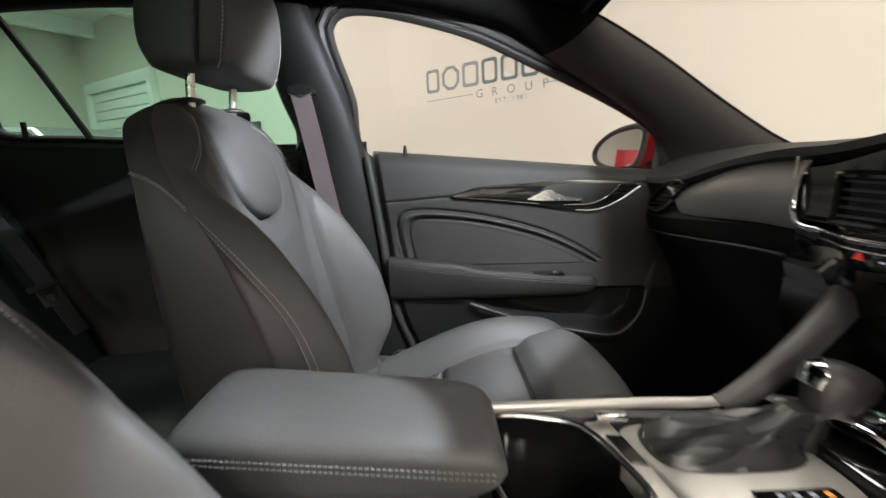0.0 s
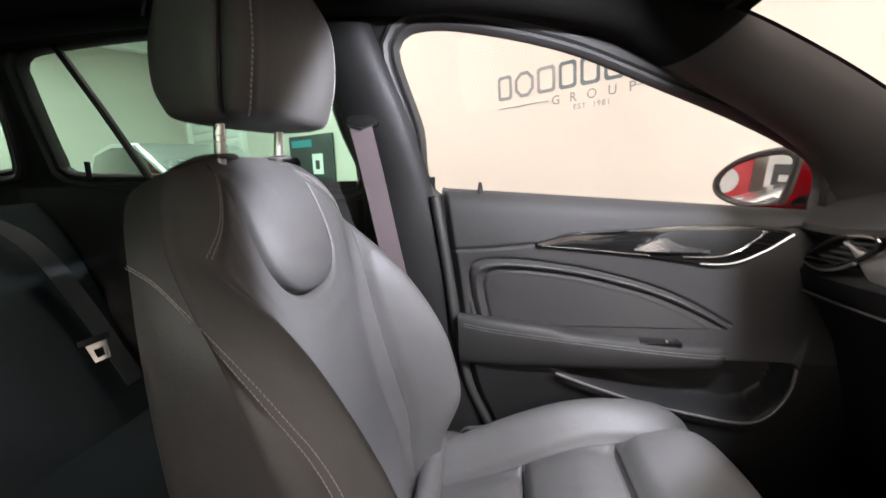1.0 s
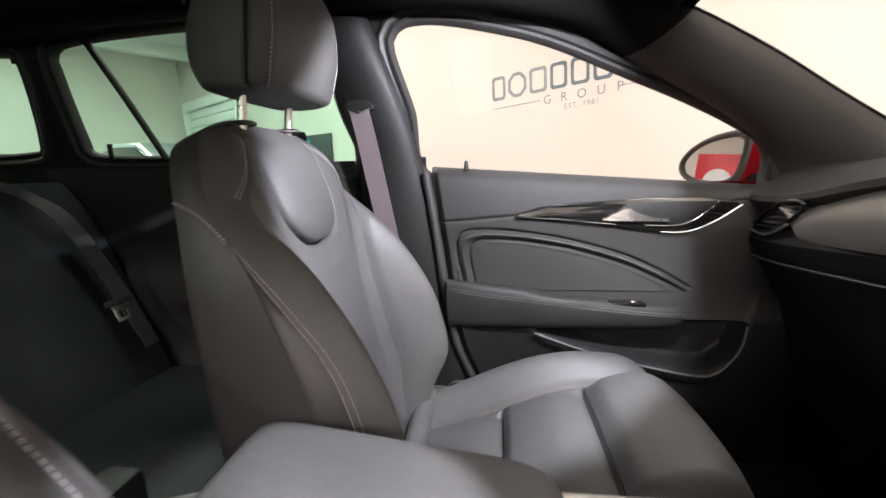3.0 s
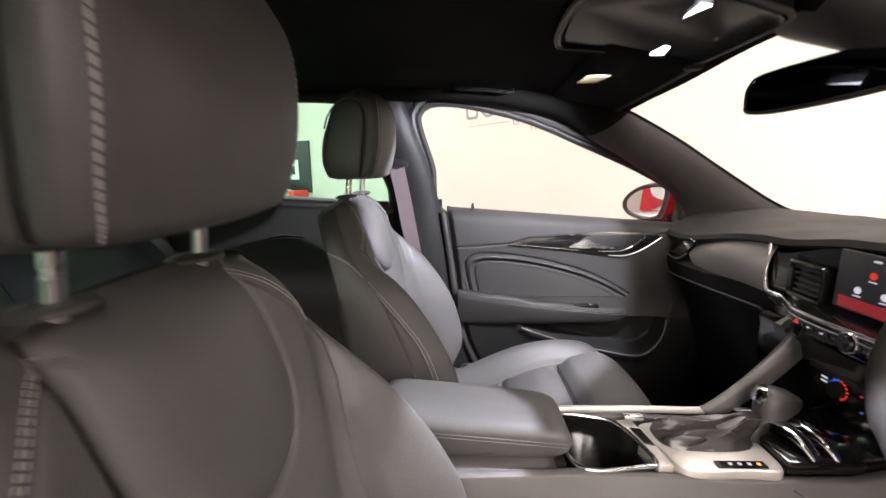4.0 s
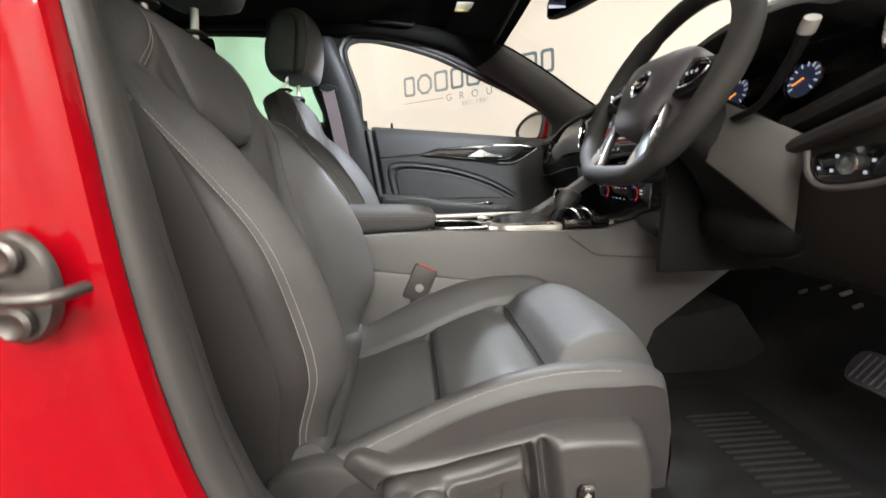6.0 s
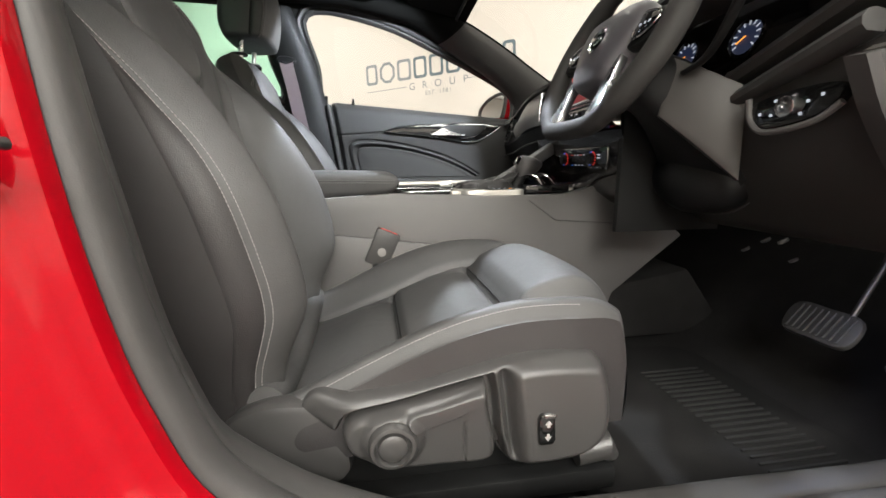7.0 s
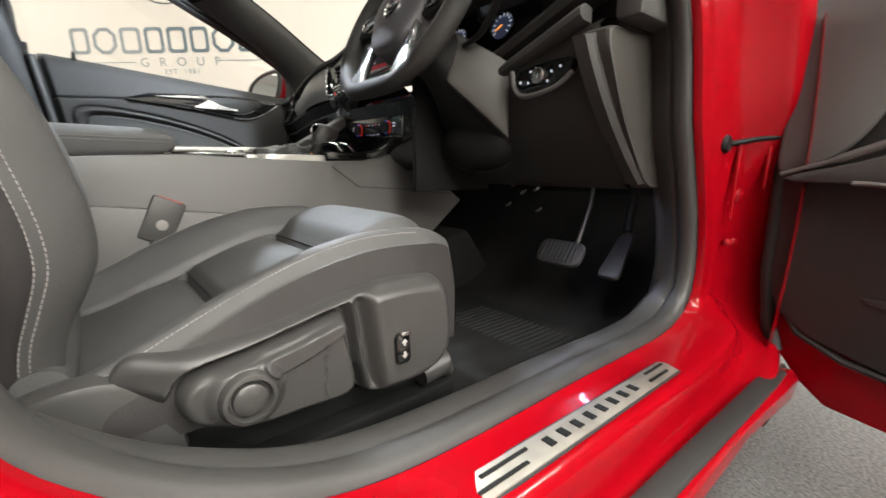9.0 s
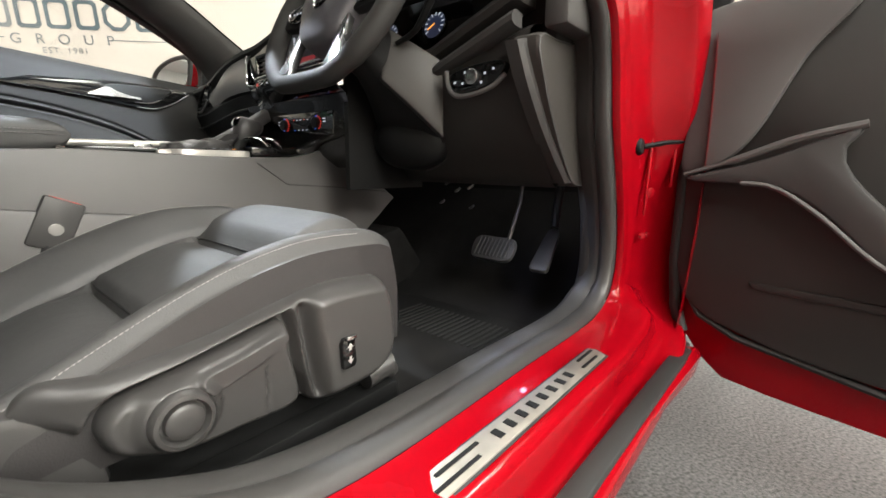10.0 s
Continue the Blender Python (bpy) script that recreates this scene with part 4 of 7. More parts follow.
def window(name, outline, sg, glass, label, parent, rim=0.032, n=90):
    o = spline(outline, n, closed=True)
    t = np.roll(o, -1, 0) - np.roll(o, 1, 0)
    t /= np.linalg.norm(t, axis=1)[:, None]
    nrm = np.stack([t[:, 1], -t[:, 0]], 1)
    c = o.mean(0)
    if np.mean(((o - c) * nrm).sum(1)) < 0:
        nrm = -nrm
    sec = [(-0.004, 0.012), (-0.003, -0.002), (0.004, -0.010), (0.010, -0.008), (0.012, -0.003), (0.016, -0.012), (0.024, -0.016), (rim, -0.012), (rim + 0.004, 0.006)]
    rows = [[(p[0] + q[0] * a, sg * (side_y(p[0], p[1]) + b), p[1] + q[1] * a) for a, b in sec] for p, q in zip(o, nrm)]
    make("window_seal", G().grid(rows, close_u=True), RUBBER, parent, "grey rubber window seal")
    g = G().add([(p[0], sg * (side_y(p[0], p[1]) + 0.006), p[1]) for p in o], [tuple(range(len(o)))])
    ob = make(name, g, glass, parent, label)
    ob.visible_shadow = False
    return ob


rear_door = thing("rear_door", "closed rear passenger door with privacy glass", "car door")
window("door_glass", REAR_WIN, 1, GLASS_GREEN, "green-tinted privacy glass", rear_door)
window("quarter_glass", QUARTER_WIN, 1, GLASS_GREEN, "green-tinted privacy glass", car)
window("quarter_glass", QUARTER_WIN, -1, GLASS_GREEN, "green-tinted privacy glass", car)
window("rear_door_glass", REAR_WIN, -1, GLASS_GREEN, "green-tinted privacy glass", car)
make("divider_bar", G().tube([(-1.02, 0.690, 1.372), (-0.95, 0.712, 1.23), (-0.87, 0.728, 1.07)], 0.013, 8, flat=0.6), PLASTIC_DARK, rear_door)


def rear_panel(x, z):
    return 0.735 - 0.03 * sstep(0.55, 0.70, z) * (1 - sstep(0.74, 0.80, z)) - 0.008 * math.sin(z * 9)


make("door_panel", G().grid([[(x, rear_panel(x, z), z) for z in np.linspace(0.36, 1.055, 40)] for x in np.linspace(-1.25, -0.36, 40)]), SOFT, rear_door, "black padded door panel")
make("door_lever", G().tube([(-0.78, 0.70, 0.93), (-0.70, 0.685, 0.945), (-0.64, 0.70, 0.94)], [0.008, 0.013, 0.006], 10, flat=0.7), CHROME, rear_door, "chrome door lever")
make("lock_pin", G().cyl((-1.02, 0.715, 1.07), (-1.02, 0.715, 1.115), 0.006, 10), PLASTIC_DARK, rear_door)

# ---- front passenger door, closed ----
p_door = thing("passenger_door", "closed front passenger door with black padded trim and chrome lever", "car door")
window("door_glass", FRONT_WIN, 1, GLASS, "clear door window", p_door)
D_REAR = [(0.30, -0.03), (0.42, -0.03), (0.49, -0.056), (0.58, -0.095), (0.69, -0.119), (0.867, -0.142), (1.02, -0.165)]
POCKET = [(0.085, 0.632), (0.18, 0.598), (0.28, 0.568), (0.38, 0.547), (0.455, 0.534), (0.50, 0.540), (0.535, 0.572), (0.555, 0.615), (0.560, 0.660)]
INSERT_TOP = [(-0.109, 0.870), (-0.06, 0.884), (0.04, 0.879), (0.15, 0.861), (0.271, 0.828), (0.36, 0.790), (0.436, 0.748)]


def door_y(x, z):
    y = curve([(0.3, 0.70), (0.45, 0.695), (0.55, 0.69), (0.62, 0.688), (0.70, 0.690), (0.80, 0.694), (0.90, 0.688), (0.97, 0.694), (1.005, 0.703), (1.025, 0.722), (1.03, 0.74)], z)
    # pocket under the armrest
    if 0.06 < x < 0.60:
        lip = np.interp(x, [p[0] for p in POCKET[:7]], [p[1] for p in POCKET[:7]]) if x < 0.535 else 0.572 + (x - 0.535) * 3
        y += 0.045 * sstep(lip, lip + 0.03, z) * (1 - sstep(0.655, 0.668, z)) * sstep(0.06, 0.12, x) * (1 - sstep(0.55, 0.57, x))
        y -= 0.014 * math.exp(-((z - lip + 0.012) / 0.016) ** 2) * sstep(0.06, 0.12, x) * (1 - sstep(0.56, 0.6, x))
    return y


def waist(x, z):
    """The panel's top falls towards the front."""
    return z if z < 0.9 else 0.9 + (z - 0.9) * (0.136 - 0.078 * (x + 0.17)) / 0.13


PAD_OUT = spline([(-0.084, 0.735), (-0.100, 0.81), (-0.103, 0.855), (-0.085, 0.878), (-0.04, 0.884), (0.04, 0.879), (0.15, 0.861), (0.271, 0.828), (0.36, 0.790), (0.436, 0.745)], 70)
PAD_IN = spline([(-0.056, 0.735), (-0.070, 0.80), (-0.072, 0.835), (-0.058, 0.855), (-0.02, 0.861), (0.06, 0.856), (0.16, 0.839), (0.27, 0.808), (0.35, 0.775), (0.42, 0.738)], 70)
SPLIT = np.array([(-0.17, 0.902), (-0.06, 0.908), (0.04, 0.917), (0.30, 0.890), (0.40, 0.890), (0.52, 0.945), (0.62, 0.95)])


def relief(row):
    """Grooves and the rolled edge of the padded insert; positive is away from the cabin."""
    P = np.array([(p[0], p[2]) for p in row])
    do, di, ds = seg_dist(P, PAD_OUT), seg_dist(P, PAD_IN), seg_dist(P, SPLIT)
    y = 0.007 * np.exp(-(do / 0.0035) ** 2) + 0.006 * np.exp(-(di / 0.0032) ** 2) + 0.005 * np.exp(-(ds / 0.003) ** 2)
    top_out = np.interp(P[:, 0], PAD_OUT[12:, 0], PAD_OUT[12:, 1])
    inside_pad = (P[:, 0] > -0.10) & (P[:, 0] < 0.43) & (P[:, 1] < top_out) & (P[:, 1] > 0.735)
    roll = np.exp(-((do - di) / 0.014) ** 2) * (do < 0.03) * (di < 0.03)
    y -= np.where(inside_pad, 0.008 * roll * (1 - np.exp(-(np.minimum(do, di) / 0.006) ** 2)), 0)
    y -= np.where(inside_pad & (roll < 0.5), 0.004 * (1 - np.exp(-(di / 0.03) ** 2)), 0)
    return [(p[0], p[1] + float(d), p[2]) for p, d in zip(row, y)]


zs = np.r_[np.linspace(0.30, 0.664, 62), np.linspace(0.666, 1.03, 170)]
rows = []
for t in np.linspace(0, 1, 330):
    row = []
    for z in zs:
        x = lerp(curve(D_REAR, z), 0.82, t)
        row.append((x, door_y(x, z) + 0.02 * (1 - sstep(0, 0.02, t)), waist(x, z)))
    rows.append(row)
make("door_panel", G().grid([relief(r[61:]) for r in rows]), SOFT, p_door, "black soft-touch door panel with a padded insert")
# Dark plastic; the lower door's shadow is in this colour as well.
make("pocket_panel", G().grid([r[:62] for r in rows[::2]]), PLASTIC_DARK, p_door, "black hard plastic door pocket, darkened for the shadow there")
edge = [(curve(D_REAR, z) - 0.012, 0.712, z) for z in np.linspace(0.34, 1.02, 40)]
make("door_seal", G().tube(edge, 0.012, 10), RUBBER, p_door, "black rubber door seal")
make("stitching", stitches([(x, door_y(x, z) - 0.0058, z) for x, z in (PAD_OUT * 0.62 + PAD_IN * 0.38)[14:64]], 0.006, 0.0006), THREAD_DARK, p_door)
# armrest
arm = []
for t in np.linspace(0, 1, 40):
    x = lerp(-0.128, 0.452, t)
    zt, zb = lerp(0.752, 0.700, t) + 0.010 * (1 - sstep(0.30, 0.42, t)), lerp(0.700, 0.655, t)
    yo = curve([(-0.128, 0.672), (-0.05, 0.655), (0.15, 0.648), (0.35, 0.652), (0.452, 0.672)], x)
    c = sstep(1.0, 0.93, t)
    ring_pts = []
    zl = lerp(0.640, 0.650, t)
    for k in range(32):
        a = 2 * math.pi * k / 32
        cc, ss = math.cos(a), math.sin(a)
        yy = lerp(0.700, yo, 0.5) - (0.700 - yo) * 0.5 * math.copysign(abs(cc) ** 0.5, cc)
        zc = lerp(zt, zl, 0.32)
        zz = zc + (zt - zc) * abs(ss) ** 0.6 if ss > 0 else zc - (zc - zl) * abs(ss) ** 0.9
        yy += 0.012 * max(0.0, -ss)
        ring_pts.append((x, lerp(0.700, yy, max(c, 0.05)), lerp((zt + zl) / 2, zz, max(c, 0.3))))
    arm.append(ring_pts)
make("armrest", G().loft(arm), SOFT, p_door, "stitched black armrest")
for dz in (0.008, 0.014):
    make("stitching", stitches([(lerp(-0.115, 0.43, t), curve([(-0.128, 0.672), (-0.05, 0.655), (0.15, 0.648), (0.35, 0.652), (0.452, 0.672)], lerp(-0.115, 0.43, t)) - 0.001, lerp(0.752, 0.695, t) - dz) for t in np.linspace(0, 1, 60)], 0.0062, 0.0006), THREAD_DARK, p_door)
sw = make("window_switch", G().box((0.29, 0.668, 0.712), (0.085, 0.03, 0.012)), PIANO, p_door, "gloss black window switch", bevel=0.004)
make("switch_tip", G().box((0.31, 0.664, 0.719), (0.02, 0.014, 0.006)), CHROME, sw, bevel=0.002)
make("pocket_lip", G().tube([(p[0], 0.672, p[1]) for p in spline(POCKET, 50)], 0.0032, 8, flat=0.8), PLASTIC_GREY, p_door, "thin satin pocket edge")
# lever bezel
BEZ = spline([(0.036, 0.916), (0.075, 0.932), (0.114, 0.942), (0.24, 0.950), (0.34, 0.956), (0.465, 0.953), (0.522, 0.938), (0.471, 0.903), (0.417, 0.880), (0.348, 0.880), (0.245, 0.894), (0.138, 0.907)], 90, closed=True)
bz = make("lever_bezel", G().prism([tuple(p) for p in BEZ], "y", 0.678, 0.694), PIANO, p_door, "gloss black lever surround", bevel=0.003)
make("chrome_strip", G().tube([(x, 0.677, z) for x, z in spline([(0.090, 0.934), (0.13, 0.9405), (0.18, 0.944), (0.245, 0.947)], 20)], [0.0008 + 0.0026 * math.sin((k + 1) / 21 * math.pi) for k in range(20)], 8, flat=0.6), CHROME, bz, "chrome sliver")
make("chrome_strip", G().tube([(x, 0.677, z) for x, z in spline([(0.040, 0.916), (0.138, 0.9085), (0.20, 0.902), (0.262, 0.896)], 24)], [0.0009 + 0.0012 * k / 23 for k in range(24)], 8, flat=0.7), CHROME, bz)
make("lever_recess", G().prism([tuple(p) for p in spline([(0.262, 0.922), (0.29, 0.942), (0.35, 0.9475), (0.42, 0.947), (0.470, 0.944), (0.441, 0.914), (0.391, 0.895), (0.33, 0.897), (0.27, 0.903)], 50, closed=True)], "y", 0.6755, 0.682), PLASTIC_DARK, bz, "dark lever recess", bevel=0.002)
lev = G().loft([[(x, y, lerp(z0, z1, k / 5)) for k in range(6)] + [(x, y + 0.006, lerp(z1, z0, k / 5)) for k in range(6)] for x, y, z0, z1 in ((0.233, 0.675, 0.9065, 0.9085), (0.256, 0.670, 0.905, 0.921), (0.276, 0.667, 0.905, 0.932), (0.288, 0.666, 0.905, 0.933), (0.306, 0.666, 0.905, 0.923), (0.330, 0.666, 0.904, 0.915), (0.352, 0.667, 0.9035, 0.911), (0.372, 0.668, 0.903, 0.910))])
make("door_lever", lev, CHROME_SATIN, bz, "satin chrome door lever", sharp=22)
make("chrome_edge", G().tube([(x, 0.675, z) for x, z in spline([(0.325, 0.893), (0.391, 0.8935), (0.425, 0.905), (0.450, 0.922), (0.474, 0.945)], 26)], 0.0017, 6), CHROME, bz)
make("chrome_edge", G().tube([(x, 0.677, z) for x, z in spline([(0.36, 0.8785), (0.417, 0.8795), (0.471, 0.902), (0.524, 0.938)], 24)], 0.0014, 6), CHROME_SATIN, bz)
make("lock_pin", G().lathe([(0.0065, 0), (0.005, 0.014), (0.0035, 0.018), (0.004, 0.022), (0.001, 0.024)], pose(-0.079, 0.718, 1.024), 12), PLASTIC_DARK, p_door)

# ---- door mirror outside the passenger window ----
mir = thing("door_mirror", "red door mirror with a black bezel outside the window", "car mirror")
MW = pose(0.548, 0.872, 1.035, 0, 3.5, 24)          # local -x is the way the glass faces, y runs outboard
def leaf(j, grow):
    """Outline of the mirror: a point outboard, a high shoulder inboard, an almost flat foot."""
    p = LEAF[j % len(LEAF)]
    return p[0] * (1 + grow / 0.085), p[1] * (1 + grow / 0.052) - 0.004
LEAF = spline([(0.090, -0.012), (0.084, 0.008), (0.060, 0.030), (0.022, 0.048), (-0.022, 0.058), (-0.062, 0.060), (-0.080, 0.046), (-0.078, 0.010), (-0.066, -0.032), (-0.040, -0.048), (0.0, -0.052), (0.045, -0.046), (0.078, -0.032)], 60, closed=True)
hous = []
for k in range(16):
    t = k / 15
    sc = math.sqrt(max(0.0, 1 - (t * 0.97) ** 2.6))
    hous.append([MW @ Vector((0.002 + 0.125 * t, leaf(j, 0.010)[0] * sc - 0.034 * t, leaf(j, 0.010)[1] * sc)) for j in range(60)])
make("housing", G().loft(hous), RED, mir, "glossy red housing")
bez_r = [[MW @ Vector((q, *leaf(j, g))) for j in range(60)] for q, g in ((0.016, 0.012), (-0.004, 0.011), (-0.009, 0.006), (-0.008, 0.001), (0.0, -0.003), (0.006, -0.004))]
make("bezel", G().loft(bez_r, True, False), PLASTIC, mir, "grey bezel")
make("mirror_glass", G().add([MW @ Vector((0.0, *leaf(j, -0.002))) for j in range(60)], [tuple(range(60))]), MIRROR, mir, "reflecting mirror glass")
make("mirror_foot", G().tube([(0.66, 0.75, 0.985), (0.645, 0.785, 0.983), (0.615, 0.83, 0.990)], [0.035, 0.026, 0.026], 14, flat=0.6), PLASTIC_DARK, mir)
make("sail_panel", G().prism([(0.594, 0.985), (0.74, 0.985), (0.72, 1.02), (0.60, 1.09)], "y", 0.712, 0.735), PLASTIC_DARK, p_door, "black corner panel", bevel=0.004)

# red skin outside the two doors
def flank(door, x0, x1):
    rows = [[(x, 0.90 + 0.03 * math.sin((z - 0.28) / 0.7 * math.pi) - 0.14 * sstep(0.90, 0.985, z), z) for z in np.linspace(0.28, 0.985, 24)] for x in np.linspace(x0, x1, 12)]
    make("outer_skin", G().grid(rows), RED, door, "glossy red outer skin")


flank(p_door, -0.22, 0.80)
flank(rear_door, -1.25, -0.225)

# ---- dashboard ----
dash = thing("dashboard", "black soft dashboard with satin trim, air vents and a centre screen", "dashboard")


def hood(y):
    return math.exp(-((y + 0.40) / 0.125) ** 4)


def dash_profile(y):
    h = hood(y)
    back = 0.12 * (abs(y) / 0.7) ** 3
    lip_x = 0.515 + 0.035 * sstep(0.3, 0.7, abs(y)) + 0.03 * h
    up = 0.026 * sstep(0.19, 0.02, y) * (1 - h)
    rise = (1 - h) * curve([(-0.13, 0.047), (-0.05, 0.036), (0.05, 0.029), (0.2, 0.032), (0.35, 0.021), (0.5, 0.006), (0.6, 0.0)], y)
    top = 0.020 * (1 - h)
    lip_z = 0.985 + up + rise - 0.030 * sstep(0.2, 0.68, y) + 0.115 * h + 0.045 * sstep(-0.50, -0.66, y)
    return [(0.96 - back, 1.0 + top), (0.88 - back * 0.8, 1.016 + top), (0.75, 1.016 + 0.012 * h + top), (0.64, 1.010 + max(top, 0.8 * rise) + 0.4 * up - 0.014 * sstep(0.3, 0.68, y) + 0.065 * h), (0.57 + 0.01 * h, lip_z + 0.014 + 0.008 * h), (lip_x, lip_z + 0.004), (lip_x - 0.004, lip_z - 0.008), (lip_x + 0.012, lip_z - 0.018), (0.575 + 0.10 * h, lip_z - 0.030 - 0.02 * h)]


make("top_pad", G().grid([[(x, y, z) for x, z in dash_profile(y)] for y in np.linspace(-0.235, 0.74, 80)]), SOFT, dash, "grey soft-touch dash top")
make("instrument_hood", G().grid([[(x, y, z) for x, z in dash_profile(y)] for y in np.linspace(-0.74, -0.235, 60)]), DASH_LOW, dash, "dark hood over the instruments")
make("stack_flank", G().box((0.63, -0.258, 0.79), (0.25, 0.014, 0.30)), PLASTIC_DARK, dash)
make("dash_end", G().box((0.89, 0.745, 0.79), (0.50, 0.012, 0.34)), PLASTIC_DARK, dash)
make("dash_end_fill", G().box((0.632, -0.56, 0.965), (0.02, 0.25, 0.14)), PLASTIC_DARK, dash)
make("dash_end_fill", G().box((0.71, -0.688, 0.965), (0.17, 0.035, 0.085)), DASH_LOW, dash, bevel=0.006)

# passenger side: fascia, satin panel, glovebox
def lower_profile(y):
    d = 0.03 * sstep(0.3, 0.68, y)
    dz = 0.035 * sstep(0.2, 0.68, y)
    return [(0.58 + d, 0.965 - dz), (0.535 + d, 0.935 - dz), (0.520 + d, 0.90 - dz), (0.530 + d, 0.872 - dz), (0.565 + d, 0.82 - dz), (0.60 + d, 0.72), (0.64 + d, 0.58), (0.70, 0.47), (0.82, 0.43), (0.95, 0.55)]


make("fascia", G().grid([[(x, y, z) for x, z in lower_profile(y)] for y in np.linspace(0.15, 0.70, 36)]), PLASTIC_DARK, dash, "black lower fascia")
# lighter tube that paints the thin highlight along the fascia's crease
make("fascia_crease", G().tube([(lower_profile(y)[3][0] - 0.004, y, lower_profile(y)[3][1] - 0.012) for y in np.linspace(0.22, 0.685, 30)], 0.004, 8, flat=0.7), PLASTIC, dash)
tr = []
for t in np.linspace(0, 1, 44):
    y = lerp(0.585, 0.190, t)
    zt = lerp(0.948, 1.004, sstep(0, 0.9, t))
    zb = lerp(0.882, 0.905, sstep(0, 0.9, t)) + 0.05 * (1 - sstep(0, 0.16, t))
    x0 = lerp(0.552, 0.512, sstep(0, 0.7, t))
    tr.append([(x0 - 0.016 * math.sin(k / 11 * math.pi) ** 0.8 + 0.01 * (k / 11), y, lerp(zb, zt, k / 11)) for k in range(12)])
make("satin_panel", G().grid(tr), TRIM_SATIN, dash, "satin grey trim panel")


def vent(parent, y0, y1, z0, z1, x, lean, slats=5, frame=PIANO):
    """A slatted air vent; lean: how much further forward its y1 end stands."""
    v = make("air_vent", G().grid([[(x + 0.03 + lean * t, lerp(y0, y1, t), lerp(z0, z1, s)) for s in (0, 1)] for t in (0, 1)]), PLASTIC_DARK, parent, "black slatted air vent")
    pts = [(x, y0, z0), (x, y0, z1), (x + lean, y1, z1), (x + lean, y1, z0)]
    dense = [tuple(lerp(np.array(pts[i]), np.array(pts[(i + 1) % 4]), k / 6)) for i in range(4) for k in range(6)]
    make("vent_frame", G().tube(dense, 0.0055, 8, closed=True), frame, v)
    for k in range(slats):
        z = lerp(z0, z1, (k + 0.8) / (slats + 0.6))
        make("slat", G().add(
            [(x + 0.002, y0, z - 0.0015), (x + lean + 0.002, y1, z - 0.0015), (x + lean + 0.026, y1, z + 0.004), (x + 0.026, y0, z + 0.004),
             (x + 0.002, y0, z + 0.0015), (x + lean + 0.002, y1, z + 0.0015), (x + lean + 0.026, y1, z + 0.007), (x + 0.026, y0, z + 0.007)],
            [(0, 1, 2, 3), (4, 7, 6, 5), (0, 4, 5, 1), (1, 5, 6, 2), (2, 6, 7, 3), (3, 7, 4, 0)]), PLASTIC, v)
    return v


TEAR = spline([(0.692, 0.886), (0.655, 0.918), (0.60, 0.944), (0.54, 0.957), (0.508, 0.957), (0.503, 0.946), (0.54, 0.920), (0.59, 0.897), (0.64, 0.884)], 60, closed=True)
tear_x = lambda y: lerp(0.532, 0.562, (y - 0.50) / 0.19)
tv = make("air_vent", G().add([(tear_x(y) + 0.006, y, z) for y, z in TEAR], [tuple(range(60))]), PLASTIC_DARK, dash, "black teardrop air vent")
make("vent_frame", G().tube([(tear_x(y) - 0.003, y, z) for y, z in TEAR], 0.0045, 8, closed=True), PIANO, tv)
make("vent_lip", G().tube([(tear_x(y) - 0.006, y, z - 0.002) for y, z in spline([(0.69, 0.884), (0.64, 0.881), (0.59, 0.893), (0.545, 0.914)], 24)], 0.003, 8), CHROME_SATIN, tv, "satin lip")
for k in range(5):
    lo, hi = (0.60 + 0.012 * k, 0.692) if k < 1 else (lerp(0.585, 0.512, k / 4), lerp(0.672, 0.575, k / 4))
    z0 = 0.893 + 0.0125 * k
    make("slat", G().prism([(lo, z0 + 0.003), (hi - 0.008, z0 - 0.002), (hi - 0.008, z0 + 0.002), (lo, z0 + 0.007)], "x", tear_x((lo + hi) / 2) - 0.001, tear_x((lo + hi) / 2) + 0.008), PLASTIC, tv)
vent(dash, 0.134, 0.058, 0.924, 0.986, 0.509, -0.003, 5)
vent(dash, -0.172, -0.225, 0.930, 0.990, 0.503, 0.004, 5)

# centre stack with screen, button row and climate panel
def stack_x(y):
    """The button ledge swings out towards the driver."""
    return lerp(0.512, 0.458, sstep(0.175, 0.03, y))


stack = []
for y in np.linspace(0.190, -0.265, 34):
    b = stack_x(y)
    stack.append([(x, y, z) for x, z in [(0.56, 1.0), (0.524, 0.998 + 0.036 * sstep(0.19, 0.02, y)), (0.516, 0.993 + 0.036 * sstep(0.19, 0.02, y)), (0.512, 0.93), (0.505, 0.922), (b + 0.012, 0.918), (b + 0.002, 0.913), (b, 0.904), (b + 0.003, 0.888), (b + 0.014, 0.876), (0.500, 0.858), (0.505, 0.838), (0.506, 0.765), (0.535, 0.72), (0.58, 0.69)]])
make("centre_fascia", G().grid(stack), PIANO, dash, "gloss black centre stack")
line = [(0.516, 0.205, 1.008), (0.508, 0.198, 0.960), (0.504, 0.190, 0.932), (0.497, 0.170, 0.914)] + [(stack_x(y) + 0.001, y, lerp(0.911, 0.923, (0.15 - y) / 0.35)) for y in (0.14, 0.10, 0.06, 0.0, -0.08, -0.16, -0.25)]
make("chrome_line", G().tube(spline(line, 70), 0.0042, 10), CHROME, dash, "chrome line round the vents")
make("chrome_line", G().tube(spline([(p[0] - 0.002, p[1], p[2] - 0.010) for p in line[4:]], 40), 0.0018, 8), CHROME_SATIN, dash)
scr = make("screen", G().box((0.508, -0.060, 0.981), (0.008, 0.192, 0.096)), SCREEN, dash, "lit touch screen with coloured icons", bevel=0.002)
